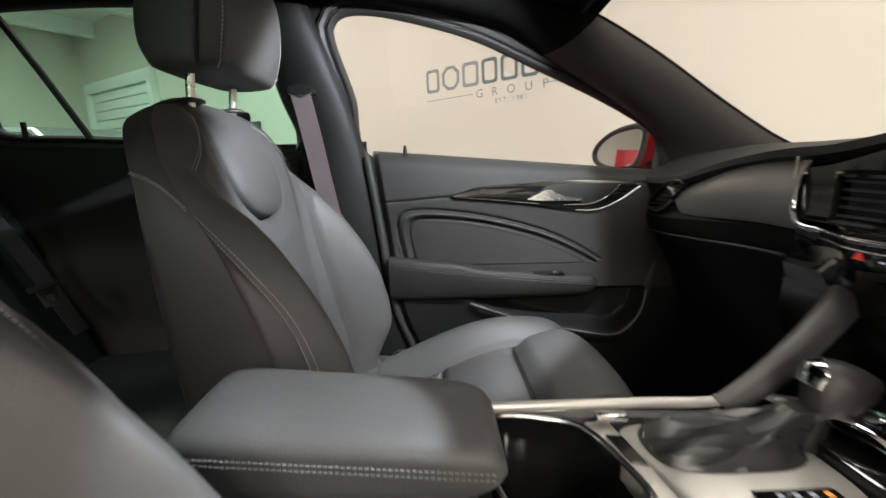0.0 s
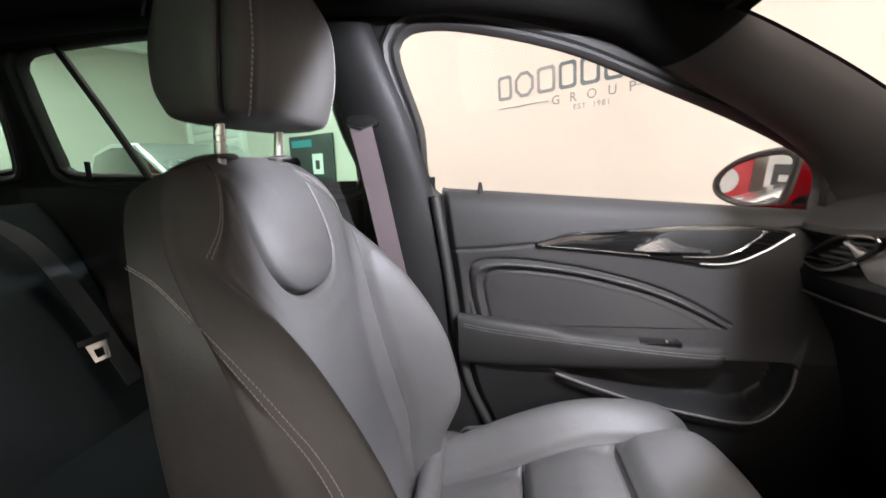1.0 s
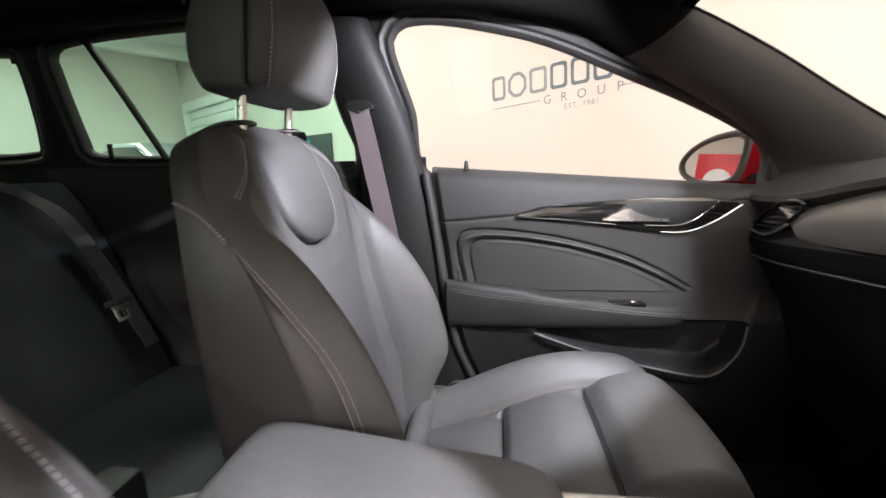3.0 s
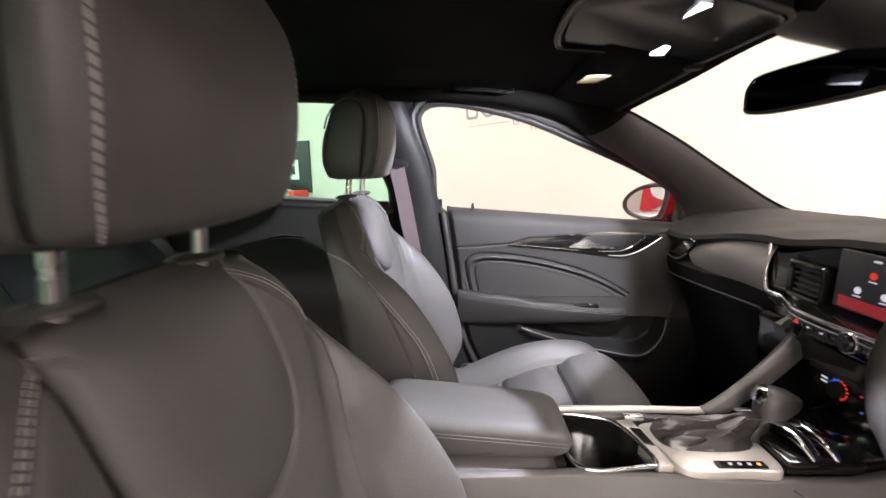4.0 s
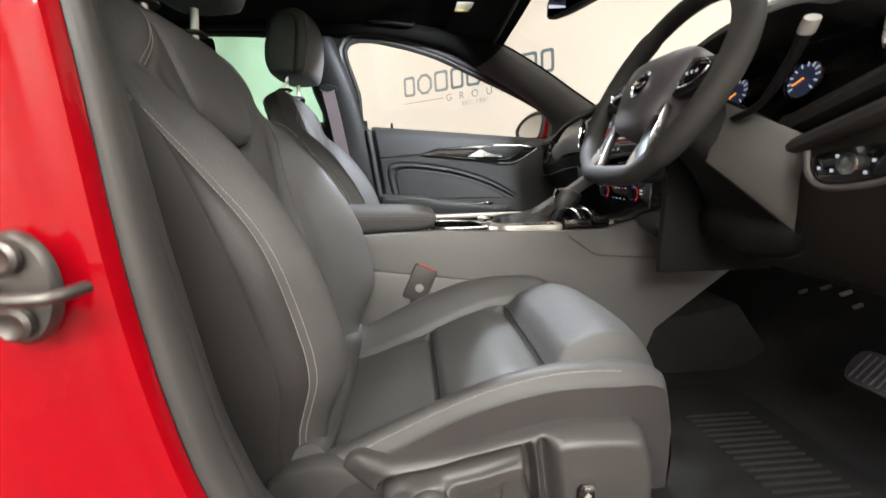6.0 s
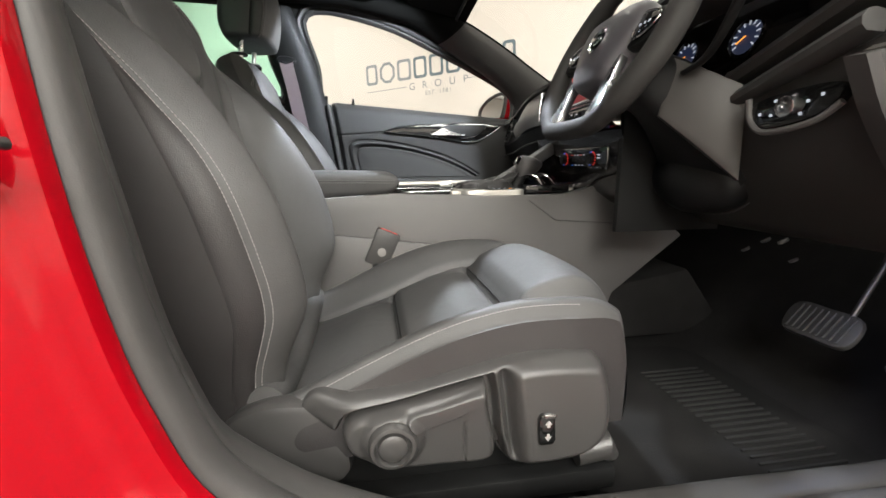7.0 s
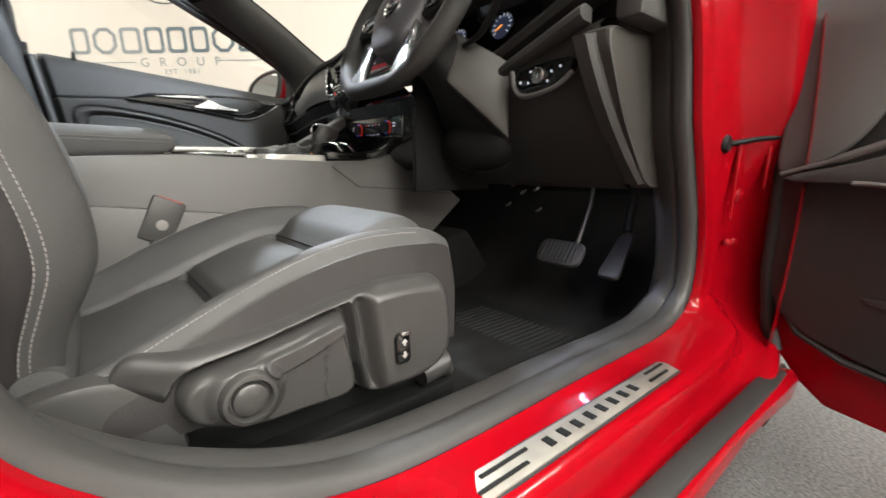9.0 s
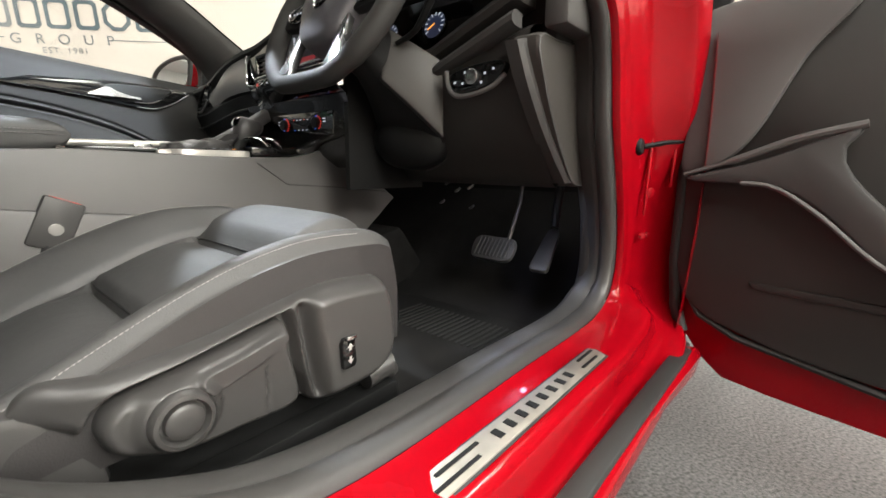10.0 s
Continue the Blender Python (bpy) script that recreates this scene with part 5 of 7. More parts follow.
make("screen_band", G().box((0.5036, -0.062, 0.945), (0.001, 0.176, 0.018)), SCREEN_RED, scr)
for dy, dz, mt, square in [(-0.025, 0.997, ICON_RED, False), (-0.065, 0.998, ICON_WHITE, True), (-0.105, 0.998, ICON_WHITE, True), (-0.004, 0.969, ICON_WHITE, False), (-0.047, 0.970, ICON_WHITE, False), (-0.090, 0.970, ICON_RED, False)]:
    if square:
        make("icon", G().box((0.5034, dy, dz), (0.001, 0.008, 0.012)), mt, scr, bevel=0.0004)
    else:
        make("icon", G().lathe([(0.0058, 0), (0.0058, 0.0008), (0.0036, 0.0009), (0.0034, 0.0003)], pose(0.5040, dy, dz, 0, -90, 0), 18), mt, scr)
        make("icon_bar", G().box((0.5034, dy, dz + 0.0005), (0.001, 0.006, 0.0016)), mt, scr)
    make("caption_bar", G().box((0.5036, dy, dz - 0.0095), (0.0008, 0.013, 0.0018)), ICON_WHITE, scr)
make("icon", G().box((0.5034, -0.028, 1.020), (0.001, 0.012, 0.003)), ICON_WHITE, scr)
hz_x = stack_x(0.046)
make("hazard_button", G().add([(hz_x - 0.0015, 0.053, 0.895), (hz_x - 0.0015, 0.040, 0.895), (hz_x - 0.0005, 0.0465, 0.906)], [(0, 1, 2)]), ICON_RED, dash, "red hazard triangle")
for dy in (0.018, -0.008, -0.098, -0.125, -0.150):
    bx_ = stack_x(dy)
    make("button", G().box((bx_ + 0.001, dy, 0.898), (0.006, 0.020, 0.011)), PIANO, dash, bevel=0.002)
    make("button_edge", G().box((bx_ - 0.0018, dy + 0.0105, 0.898), (0.002, 0.001, 0.013)), CHROME_SATIN, dash)
    make("button_mark", G().box((bx_ - 0.0022, dy, 0.898), (0.0006, 0.006, 0.002)), ICON_WHITE, dash)
vk = pose(0.462, -0.054, 0.902, 0, -90, 0)
make("volume_ring", G().lathe([(0.0175, 0), (0.0175, 0.007), (0.0165, 0.009), (0.0145, 0.009), (0.0142, 0.004)], vk, 36), CHROME, dash, "chrome ring of the volume knob")
make("volume_knob", G().lathe([(0.0138, 0), (0.0138, 0.012), (0.012, 0.014), (0.006, 0.0145), (0.004, 0.0135)], vk, 30), PIANO, dash, "gloss black volume knob")
clim = make("climate_panel", G().box((0.506, -0.077, 0.797), (0.008, 0.270, 0.056)), PIANO, dash, "gloss black climate panel with lit symbols", bevel=0.003)
for sy in (-0.006, -0.148):
    make("temperature_dial", G().lathe([(0.0135, 0), (0.0135, 0.010), (0.0115, 0.012), (0.004, 0.012)], pose(0.503, sy, 0.798, 0, -90, 0), 28), PLASTIC_DARK, clim)
    for k in range(14):
        a = math.radians(-150 + k * 23)
        make("dial_light", G().box((0.5012, sy - 0.0158 * math.sin(a), 0.798 + 0.0158 * math.cos(a)), (0.001, 0.0036, 0.0030)), ICON_BLUE if k < 7 else ICON_RED, clim)
    for dz in (-0.0035, 0.0035):
        make("readout", G().box((0.5012, sy + (0.028 if sy > -0.1 else -0.030), 0.803 + dz), (0.001, 0.011, 0.0026)), ICON_WHITE, clim)
for k in range(5):
    make("lit_symbol", G().box((0.5012, -0.045 - k * 0.016, 0.808), (0.001, 0.004, 0.002)), ICON_WHITE if k % 3 else ICON_RED, clim)
for k in range(4):
    make("lit_symbol", G().box((0.5012, -0.050 - k * 0.018, 0.783), (0.001, 0.004, 0.002)), ICON_WHITE if k else ICON_BLUE, clim)

# driver side: instrument binnacle, lower panel, end cap
cl = make("cluster_face", G().grid([[(0.640 - 0.03 * s, y, lerp(0.925, 1.045, s)) for s in np.linspace(0, 1, 6)] for y in np.linspace(-0.205, -0.525, 12)]), PIANO, dash, "dark instrument panel")
for cy, rr in ((-0.290, 0.034), (-0.430, 0.034)):
    d = make("dial", G().lathe([(rr, 0), (rr, 0.006), (rr - 0.003, 0.008), (rr - 0.004, 0.004), (0.001, 0.004)], pose(0.616, cy, 0.992, 0, -76, 0), 40), PIANO, cl, "lit instrument dial")
    make("dial_face", G().lathe([(rr - 0.006, 0.0045), (0.001, 0.005)], pose(0.616, cy, 0.992, 0, -76, 0), 40), DIAL_BLUE, cl)
    m = pose(0.616, cy, 0.992, 0, -76, 0)
    for k in range(11):
        a = math.radians(-130 + k * 26)
        make("dial_tick", G().box((0, 0, 0), (0.007, 0.002, 0.0008), m @ pose(math.cos(a) * (rr - 0.011), math.sin(a) * (rr - 0.011), 0.0056, 0, 0, math.degrees(a))), ICON_WHITE, cl)
    make("needle", G().box((0.008, 0, 0), (0.020, 0.0016, 0.001), m @ pose(0, 0, 0.0072, 0, 0, 120)), ICON_AMBER, cl)
def lip_z(y):
    """The ledge under the instruments climbs towards the door."""
    return lerp(0.878, 0.945, min(1.0, max(0.0, (-0.44 - y) / 0.225)))


low = []
for y in np.linspace(-0.195, -0.680, 48):
    z = lip_z(y)
    low.append([(0.63, y, z + 0.010), (0.590, y, z - 0.002), (0.574, y, z - 0.012), (0.574, y, lerp(z, 0.82, 0.4)), (0.578, y, 0.835), (0.592, y, 0.795), (0.634, y, 0.738), (0.690, y, 0.676), (0.704, y, 0.663), (0.722, y, 0.656), (0.728, y, 0.662), (0.728, y, 0.69)])
make("lower_panel", G().grid(low), DASH_LOW, dash, "dark lower panel")
ledge = [(lerp(0.566, 0.536, t), lerp(-0.43, -0.668, t), lip_z(lerp(-0.43, -0.668, t))) for t in np.linspace(0, 1, 30)]
make("panel_lip", G().loft([[(x + 0.030, y, z + 0.010), (x + 0.012, y, z + 0.013), (x + 0.002, y, z + 0.011), (x - 0.005, y, z + 0.003), (x - 0.004, y, z - 0.006), (x + 0.004, y, z - 0.012), (x + 0.030, y, z - 0.013)] for x, y, z in ledge]), PLASTIC, dash, "grey rounded panel lip")
make("upper_ledge", G().loft([[(x + 0.06, y, z + 0.022), (x + 0.014, y, z + 0.020), (x + 0.002, y, z + 0.016), (x - 0.006, y, z + 0.004), (x - 0.002, y, z - 0.008), (x + 0.012, y, z - 0.014), (x + 0.06, y, z - 0.012)] for x, y, z in [(p[0] + 0.016, p[1], p[2] + 0.043) for p in ledge]]), DASH_LOW, dash, "dark ledge under the instruments")
vent(dash, -0.575, -0.655, 1.006, 1.042, 0.575, 0.015, 4, CHROME_SATIN)
lp = make("light_switch_panel", G().prism([tuple(p) for p in spline([(-0.522, 0.872), (-0.526, 0.848), (-0.55, 0.836), (-0.61, 0.845), (-0.638, 0.862), (-0.640, 0.884), (-0.58, 0.884)], 40, closed=True)], "x", 0.553, 0.572), PIANO, dash, "gloss black light switch panel", bevel=0.002)
make("panel_rim", G().tube([(0.553, y, z) for y, z in spline([(-0.512, 0.880), (-0.520, 0.846), (-0.548, 0.830), (-0.612, 0.839), (-0.646, 0.860)], 30)], 0.0045, 8), PLASTIC_GREY, lp)
make("light_knob", G().lathe([(0.014, 0), (0.014, 0.010), (0.011, 0.012), (0.004, 0.012)], pose(0.554, -0.578, 0.862, 0, -90, 0), 28), CHROME_SATIN, lp, "satin light knob")
for dy, dz in ((-0.535, 0.856), (-0.553, 0.853), (-0.604, 0.866), (-0.622, 0.872), (-0.558, 0.872), (-0.596, 0.851)):
    make("lit_symbol", G().box((0.5515, dy, dz), (0.001, 0.004, 0.004)), ICON_WHITE, lp)
strip = spline([(0.530, -0.676, 0.906), (0.558, -0.682, 0.845), (0.606, -0.687, 0.778), (0.664, -0.692, 0.714), (0.716, -0.695, 0.668)], 28)
make("end_strip", G().loft([[(p[0] - 0.006, p[1] + 0.016, p[2]), (p[0] - 0.006, p[1] - 0.008, p[2] - 0.002), (p[0] + 0.002, p[1] - 0.015, p[2]), (p[0] + w, p[1] - 0.015, p[2] + 0.006), (p[0] + w + 0.006, p[1] + 0.016, p[2] + 0.006)] for p, w in zip(strip, np.linspace(0.026, 0.012, 28))]), PLASTIC, dash, "grey edge strip")
CAP = spline([(0.545, 0.912), (0.62, 0.920), (0.70, 0.928), (0.795, 0.932), (0.822, 0.82), (0.832, 0.70), (0.795, 0.662), (0.730, 0.664), (0.680, 0.707), (0.624, 0.769), (0.577, 0.838)], 60, closed=True)
cap = make("end_cap", G().loft([[(0.70 + (p[0] - 0.70) * q, y, 0.80 + (p[1] - 0.80) * q) for p in CAP] for q, y in ((1.0, -0.665), (1.0, -0.704), (0.992, -0.710), (0.975, -0.713), (0.93, -0.713))]), TRIM_BROWN, dash, "dark removable end cap")
make("cap_edge", G().tube([(0.70 + (p[0] - 0.70) * 0.97, -0.711, 0.80 + (p[1] - 0.80) * 0.97) for p in CAP], 0.003, 6, closed=True), PLASTIC, cap)
make("kick_panel", G().prism([(0.775, 0.67), (0.95, 0.69), (0.98, 0.40), (0.84, 0.31), (0.815, 0.42), (0.815, 0.55)], "y", -0.735, -0.70), DASH_LOW, dash, "grey footwell side panel", bevel=0.012)
make("upper_side", G().prism([(0.57, 1.035), (0.86, 1.02), (0.90, 0.65), (0.84, 0.64), (0.838, 0.70), (0.826, 0.84), (0.80, 0.935), (0.57, 0.928)], "y", -0.75, -0.705), PLASTIC, dash, bevel=0.008)
# column shroud and stalks
col = []
for x, w, z0, z1 in ((0.400, 0.034, 0.925, 0.975), (0.412, 0.042, 0.910, 0.985), (0.45, 0.045, 0.893, 0.985), (0.486, 0.046, 0.868, 0.980), (0.52, 0.058, 0.836, 0.970), (0.55, 0.074, 0.802, 0.955), (0.580, 0.094, 0.768, 0.935), (0.62, 0.11, 0.73, 0.92)):
    col.append([(x, -0.362 + w * math.copysign(abs(math.cos(a)) ** 0.6, math.cos(a)), (z0 + z1) / 2 + (z1 - z0) / 2 * math.copysign(abs(math.sin(a)) ** 0.6, math.sin(a))) for a in [2 * math.pi * k / 40 for k in range(40)]])
make("column_shroud", G().loft(col), PLASTIC_DARK, dash, "black steering column shroud")
# The flank's lighter colour paints the lit facet of the dark shroud.
EDGE_A, EDGE_B = ((0.482, -0.402, 0.868), (0.500, -0.402, 0.965)), ((0.580, -0.484, 0.757), (0.574, -0.484, 0.905))
def flank_row(t, depth):
    a, b = [lerp(np.array(EDGE_A[k]), np.array(EDGE_B[k]), t) for k in (0, 1)]
    return [tuple(lerp(a, b, k / 8) + np.array([-0.5, -0.85, 0]) * (0.010 * math.sin(math.pi * (0.1 + 0.8 * t)) * (0.6 + 0.4 * math.sin(k / 8 * math.pi)) - depth)) for k in range(9)]
make("column_flank", G().loft([flank_row(t, 0.0) + flank_row(t, 0.022)[::-1] for t in np.linspace(0, 1, 14)]), TRIM_BROWN, dash, "column cover side, painted warm grey for its lit facet", bevel=0.002)
knee = [[(x, -0.345 + w * math.cos(a), z + h * math.sin(a)) for a in [2 * math.pi * k / 32 for k in range(32)]] for x, w, h, z in ((0.562, 0.03, 0.02, 0.765), (0.580, 0.08, 0.052, 0.758), (0.61, 0.105, 0.066, 0.755), (0.645, 0.108, 0.066, 0.753), (0.675, 0.095, 0.058, 0.752), (0.69, 0.06, 0.04, 0.75))]
make("knee_bolster", G().loft(knee), PLASTIC_DARK, dash, "rounded dark knee cover under the column")
make("knee_seam", G().tube([(0.655, -0.345 + 0.109 * math.cos(a), 0.753 + 0.067 * math.sin(a)) for a in np.linspace(math.pi * 1.1, math.pi * 1.9, 24)], 0.0022, 6), PLASTIC, dash)
for sg, tip in ((-1, (0.480, -0.562, 1.027)), (1, (0.480, -0.168, 1.027))):
    path = spline([(0.505, -0.365 + sg * 0.06, 0.935), (0.505, -0.365 + sg * 0.11, 0.950), (0.492, -0.365 + sg * 0.165, 0.995), tip], 16)
    st = make("stalk", G().tube(path, [lerp(0.006, 0.0085, k / 15) for k in range(16)], 12, flat=0.8), PLASTIC_DARK, dash, "black column stalk")
    make("stalk_tip", G().tube([tuple(np.array(tip) - (np.array(tip) - path[-3]) * 0.2), tuple(np.array(tip) + (np.array(tip) - path[-3]) * 0.6)], [0.0102, 0.0095], 12, flat=0.8), LABEL_GREY, st, "pale stalk tip")
make("footwell_lamp", G().box((0.742, -0.640, 0.666), (0.014, 0.100, 0.003)), LED_SOFT, dash, "lit footwell lamp lens", bevel=0.002)
# Small pale discs drawn for faint glints in the dark footwell.
for hx, hy, hz in ((0.74, -0.40, 0.640), (0.80, -0.30, 0.600), (0.86, -0.36, 0.585), (0.78, -0.335, 0.655), (0.70, -0.47, 0.652)):
    make("bracket_screw", G().lathe([(0.009, 0), (0.009, 0.004), (0.006, 0.006), (0.002, 0.0065)], pose(hx, hy, hz, 150, -20, 0), 14), PLASTIC_GREY, dash)

# ---- pedals, mat, footwell ----
brake = thing("brake_pedal", "ribbed grey brake pedal on a steel arm", "pedal")
pm = pose(0.835, -0.455, 0.478, 0, -48, 0)
make("pad", G().prism([tuple(p) for p in spline([(-0.030, -0.062), (0.030, -0.058), (0.036, 0.0), (0.030, 0.062), (-0.030, 0.056), (-0.036, 0.0)], 40, closed=True)], "z", -0.008, 0.006), TRIM_GREY, brake, "ribbed grey rubber pad", bevel=0.004).matrix_basis = pm
for k in range(9):
    make("rib", G().box((0, -0.048 + k * 0.012, 0.007), (0.056, 0.005, 0.004)), TRIM_GREY, brake, bevel=0.001).matrix_basis = pm
make("arm", G().tube([(0.85, -0.49, 0.49), (0.90, -0.495, 0.60), (0.94, -0.49, 0.76)], 0.005, 10), STEEL_DARK, brake, "thin steel arm")
accel = thing("accelerator_pedal", "grey accelerator pedal hanging in the footwell", "pedal")
am = pose(0.885, -0.585, 0.475, 0, -35, 8)
make("pad", G().prism([tuple(p) for p in spline([(-0.062, -0.024), (-0.066, 0.0), (-0.060, 0.024), (0.0, 0.022), (0.085, 0.014), (0.085, -0.014), (0.0, -0.022)], 40, closed=True)], "z", -0.007, 0.007), TRIM_GREY, accel, bevel=0.004).matrix_basis = am
make("arm", G().tube([(0.93, -0.585, 0.54), (0.97, -0.58, 0.68)], 0.012, 10), PLASTIC_DARK, accel)
mat_ = thing("floor_mat", "black floor mat with a ribbed rubber heel pad", "floor mat")
make("mat", G().prism([tuple(p) for p in spline([(0.30, -0.64), (0.32, -0.15), (0.60, -0.14), (0.80, -0.18), (0.82, -0.62), (0.60, -0.655)], 50, closed=True)], "z", 0.288, 0.298), CARPET, mat_, bevel=0.003)
for k in range(20):
    t = k / 19
    make("rib", G().box((lerp(0.62, 0.72, 0.5), lerp(-0.27, -0.60, t), 0.3005), (0.15, 0.0045, 0.004)), MAT_RUBBER, mat_, bevel=0.001)

# ---- centre console ----
con = thing("centre_console", "centre console with leather armrest, gear selector and cup holders", "car console")
SIDE = [(-0.45, 0.32), (-0.45, 0.66), (-0.30, 0.705), (0.04, 0.722), (0.30, 0.712), (0.45, 0.714), (0.53, 0.733), (0.61, 0.728), (0.79, 0.60), (0.60, 0.45), (0.55, 0.30)]
for a, b in ((-0.118, -0.100), (0.036, 0.054)):
    make("side_panel", G().prism(SIDE, "y", a, b), PLASTIC_GREY, con, "grey plastic console side", bevel=0.006)
make("side_crease", G().tube([(0.36, -0.1185, 0.700), (0.43, -0.1185, 0.650), (0.56, -0.1185, 0.640), (0.75, -0.1185, 0.620)], 0.0014, 6), PLASTIC, con)
make("side_step", G().prism([(-0.40, 0.45), (-0.40, 0.63), (-0.09, 0.63), (0.14, 0.60), (0.30, 0.56), (0.45, 0.45)], "y", -0.128, -0.112), PLASTIC_GREY, con, "stepped lower console side", bevel=0.008)
# top surfaces: cup holder tray, selector plate, rail on the passenger side
make("tray_floor", G().box((0.10, -0.03, 0.64), (0.16, 0.14, 0.012)), PIANO, con)
make("tray_wall", G().box((0.028, -0.03, 0.685), (0.012, 0.14, 0.08)), PIANO, con)
make("cup_lid", G().prism([tuple(p) for p in spline([(0.045, 0.026), (0.135, 0.022), (0.150, -0.004), (0.168, -0.05), (0.172, -0.095), (0.16, -0.102), (0.05, -0.102)], 40, closed=True)], "z", 0.652, 0.660), PIANO, con, "gloss black cup holder")
make("cup_rim", G().tube([(x, y, 0.724) for x, y in spline([(0.045, 0.024), (0.12, 0.022), (0.150, 0.0), (0.166, -0.05), (0.172, -0.092), (0.15, -0.102), (0.05, -0.101)], 40, closed=True)], 0.0035, 8, closed=True), CHROME_SATIN, con, "thin chrome rim of the cup holder")
make("cup_wall", G().grid([[(x, y, 0.66), (x, y, 0.724)] for x, y in spline([(0.045, 0.024), (0.12, 0.022), (0.150, 0.0), (0.166, -0.05), (0.172, -0.092), (0.15, -0.102), (0.05, -0.101)], 40, closed=True)], close_u=True), PIANO, con)
make("bridge", G().prism([(0.150, 0.018), (0.178, 0.018), (0.196, -0.098), (0.172, -0.100), (0.166, -0.05)], "z", 0.700, 0.724), BRIGHT_TRIM, con, "satin bridge piece", bevel=0.003)
make("bridge_gloss", G().prism([(0.164, -0.01), (0.180, -0.012), (0.186, -0.055), (0.172, -0.05)], "z", 0.7245, 0.7265), PIANO, con)
make("side_button", G().box((0.178, 0.012, 0.733), (0.035, 0.012, 0.010)), CHROME_SATIN, con, bevel=0.003)
pl = make("selector_plate", G().prism([tuple(p) for p in spline([(0.182, 0.0), (0.25, 0.012), (0.33, 0.012), (0.352, -0.03), (0.350, -0.106), (0.30, -0.110), (0.21, -0.110), (0.192, -0.06)], 60, closed=True)], "z", 0.700, 0.726), BRIGHT_TRIM, con, "bright satin selector plate", bevel=0.004)
make("gaiter", G().loft([[(0.270 + rx * math.copysign(abs(math.cos(a)) ** 0.6, math.cos(a)) + dx, -0.030 + ry * math.copysign(abs(math.sin(a)) ** 0.7, math.sin(a)), z + (0.0045 * math.sin(5 * a + k) + 0.0035 * math.sin(11 * a - 2 * k) + 0.002 * math.sin(17 * a + 3 * k)) * (0.2 < k < 6)) for a in [2 * math.pi * j / 40 for j in range(40)]] for k, (rx, ry, z, dx) in enumerate([(0.076, 0.040, 0.727, 0.0), (0.072, 0.037, 0.733, 0.0), (0.060, 0.033, 0.738, 0.012), (0.046, 0.027, 0.741, 0.028), (0.030, 0.020, 0.746, 0.050), (0.018, 0.014, 0.756, 0.070), (0.013, 0.012, 0.766, 0.078)])]), GAITER, pl, "creased leather gaiter")
make("gear_scale", G().box((0.292, -0.099, 0.7275), (0.072, 0.014, 0.002)), PIANO, pl, "gloss gear scale")
for k, mt in enumerate((ICON_WHITE, ICON_WHITE, ICON_WHITE, ICON_AMBER)):
    make("gear_mark", G().box((0.276 + k * 0.014, -0.099, 0.729), (0.005, 0.005, 0.0006)), mt, pl)
lv = thing("gear_selector", "gear selector with a grey leather grip and chrome cap", "gear lever", (0.014, -0.004, -0.026))
AX = lambda t: np.array((lerp(0.338, 0.388, t), lerp(-0.026, -0.016, t), lerp(0.750, 0.826, t)))
def knob(rows):
    """Rings round the leaning axis of the lever: how far up, half length, half width."""
    return [[AX(t) + np.array((rx * math.cos(a), ry * math.sin(a), -0.35 * rx * math.cos(a))) for a in [2 * math.pi * j / 28 for j in range(28)]] for t, rx, ry in rows]
make("stem", G().loft(knob([(0.0, 0.018, 0.016), (0.2, 0.013, 0.012), (0.42, 0.013, 0.012)])), PLASTIC_DARK, lv)
make("grip", G().loft(knob([(0.36, 0.012, 0.012), (0.45, 0.019, 0.017), (0.60, 0.026, 0.022), (0.78, 0.031, 0.025), (0.92, 0.031, 0.025), (1.0, 0.026, 0.021), (1.04, 0.012, 0.010)])), LEATHER_SHADE_GRIP, lv, "grey leather grip")
make("chrome_cap", G().loft([[p + np.array((-0.006, 0.004, 0.0008)) for p in r] for r in knob([(0.70, 0.027, 0.022), (0.80, 0.0295, 0.024), (0.93, 0.029, 0.0235), (1.01, 0.021, 0.017), (1.04, 0.010, 0.008)])]), CHROME, lv, "chrome cap on the grip")
for k, (x0, r) in enumerate(((0.374, 0.0125), (0.408, 0.0115))):
    make("chrome_bar", G().tube(spline([(x0 - 0.012, 0.020, 0.744), (x0 + 0.002, -0.02, 0.755), (x0 + 0.020, -0.070, 0.752), (x0 + 0.028, -0.098, 0.734)], 30), [r * (0.6 + 0.7 * math.sin((k + 2) / 33 * math.pi)) for k in range(30)], 12, flat=0.55), CHROME, con, "curved chrome bar")
make("bar_dark", G().prism([(0.358, 0.02), (0.45, 0.02), (0.47, -0.104), (0.357, -0.104)], "z", 0.715, 0.736), PIANO, con, bevel=0.004)
# sloping rail that climbs to the dash on the passenger side
rail = spline([(0.05, 0.030, 0.736), (0.20, 0.028, 0.738), (0.30, 0.026, 0.738), (0.325, 0.030, 0.742), (0.40, 0.052, 0.780), (0.48, 0.085, 0.823), (0.53, 0.115, 0.846)], 60)
flat_run, slope = [p for p in rail if p[0] < 0.312], [p for p in rail if p[0] > 0.302]
make("rail", G().tube(flat_run, 0.0055, 12, flat=1.2), BRIGHT_TRIM, con, "bright satin console rail")
make("rail", G().loft([[(p[0] - 0.004, p[1] + w, p[2] + 0.004), (p[0] - 0.010, p[1], p[2] + 0.010), (p[0] - 0.006, p[1] - w, p[2] + 0.004), (p[0] + 0.012, p[1] - w, p[2] - 0.016), (p[0] + 0.012, p[1] + w, p[2] - 0.016)] for p, w in zip(slope, np.linspace(0.008, 0.019, len(slope)))]), PLASTIC_GREY, con, "grey rail that climbs to the dashboard", bevel=0.003)
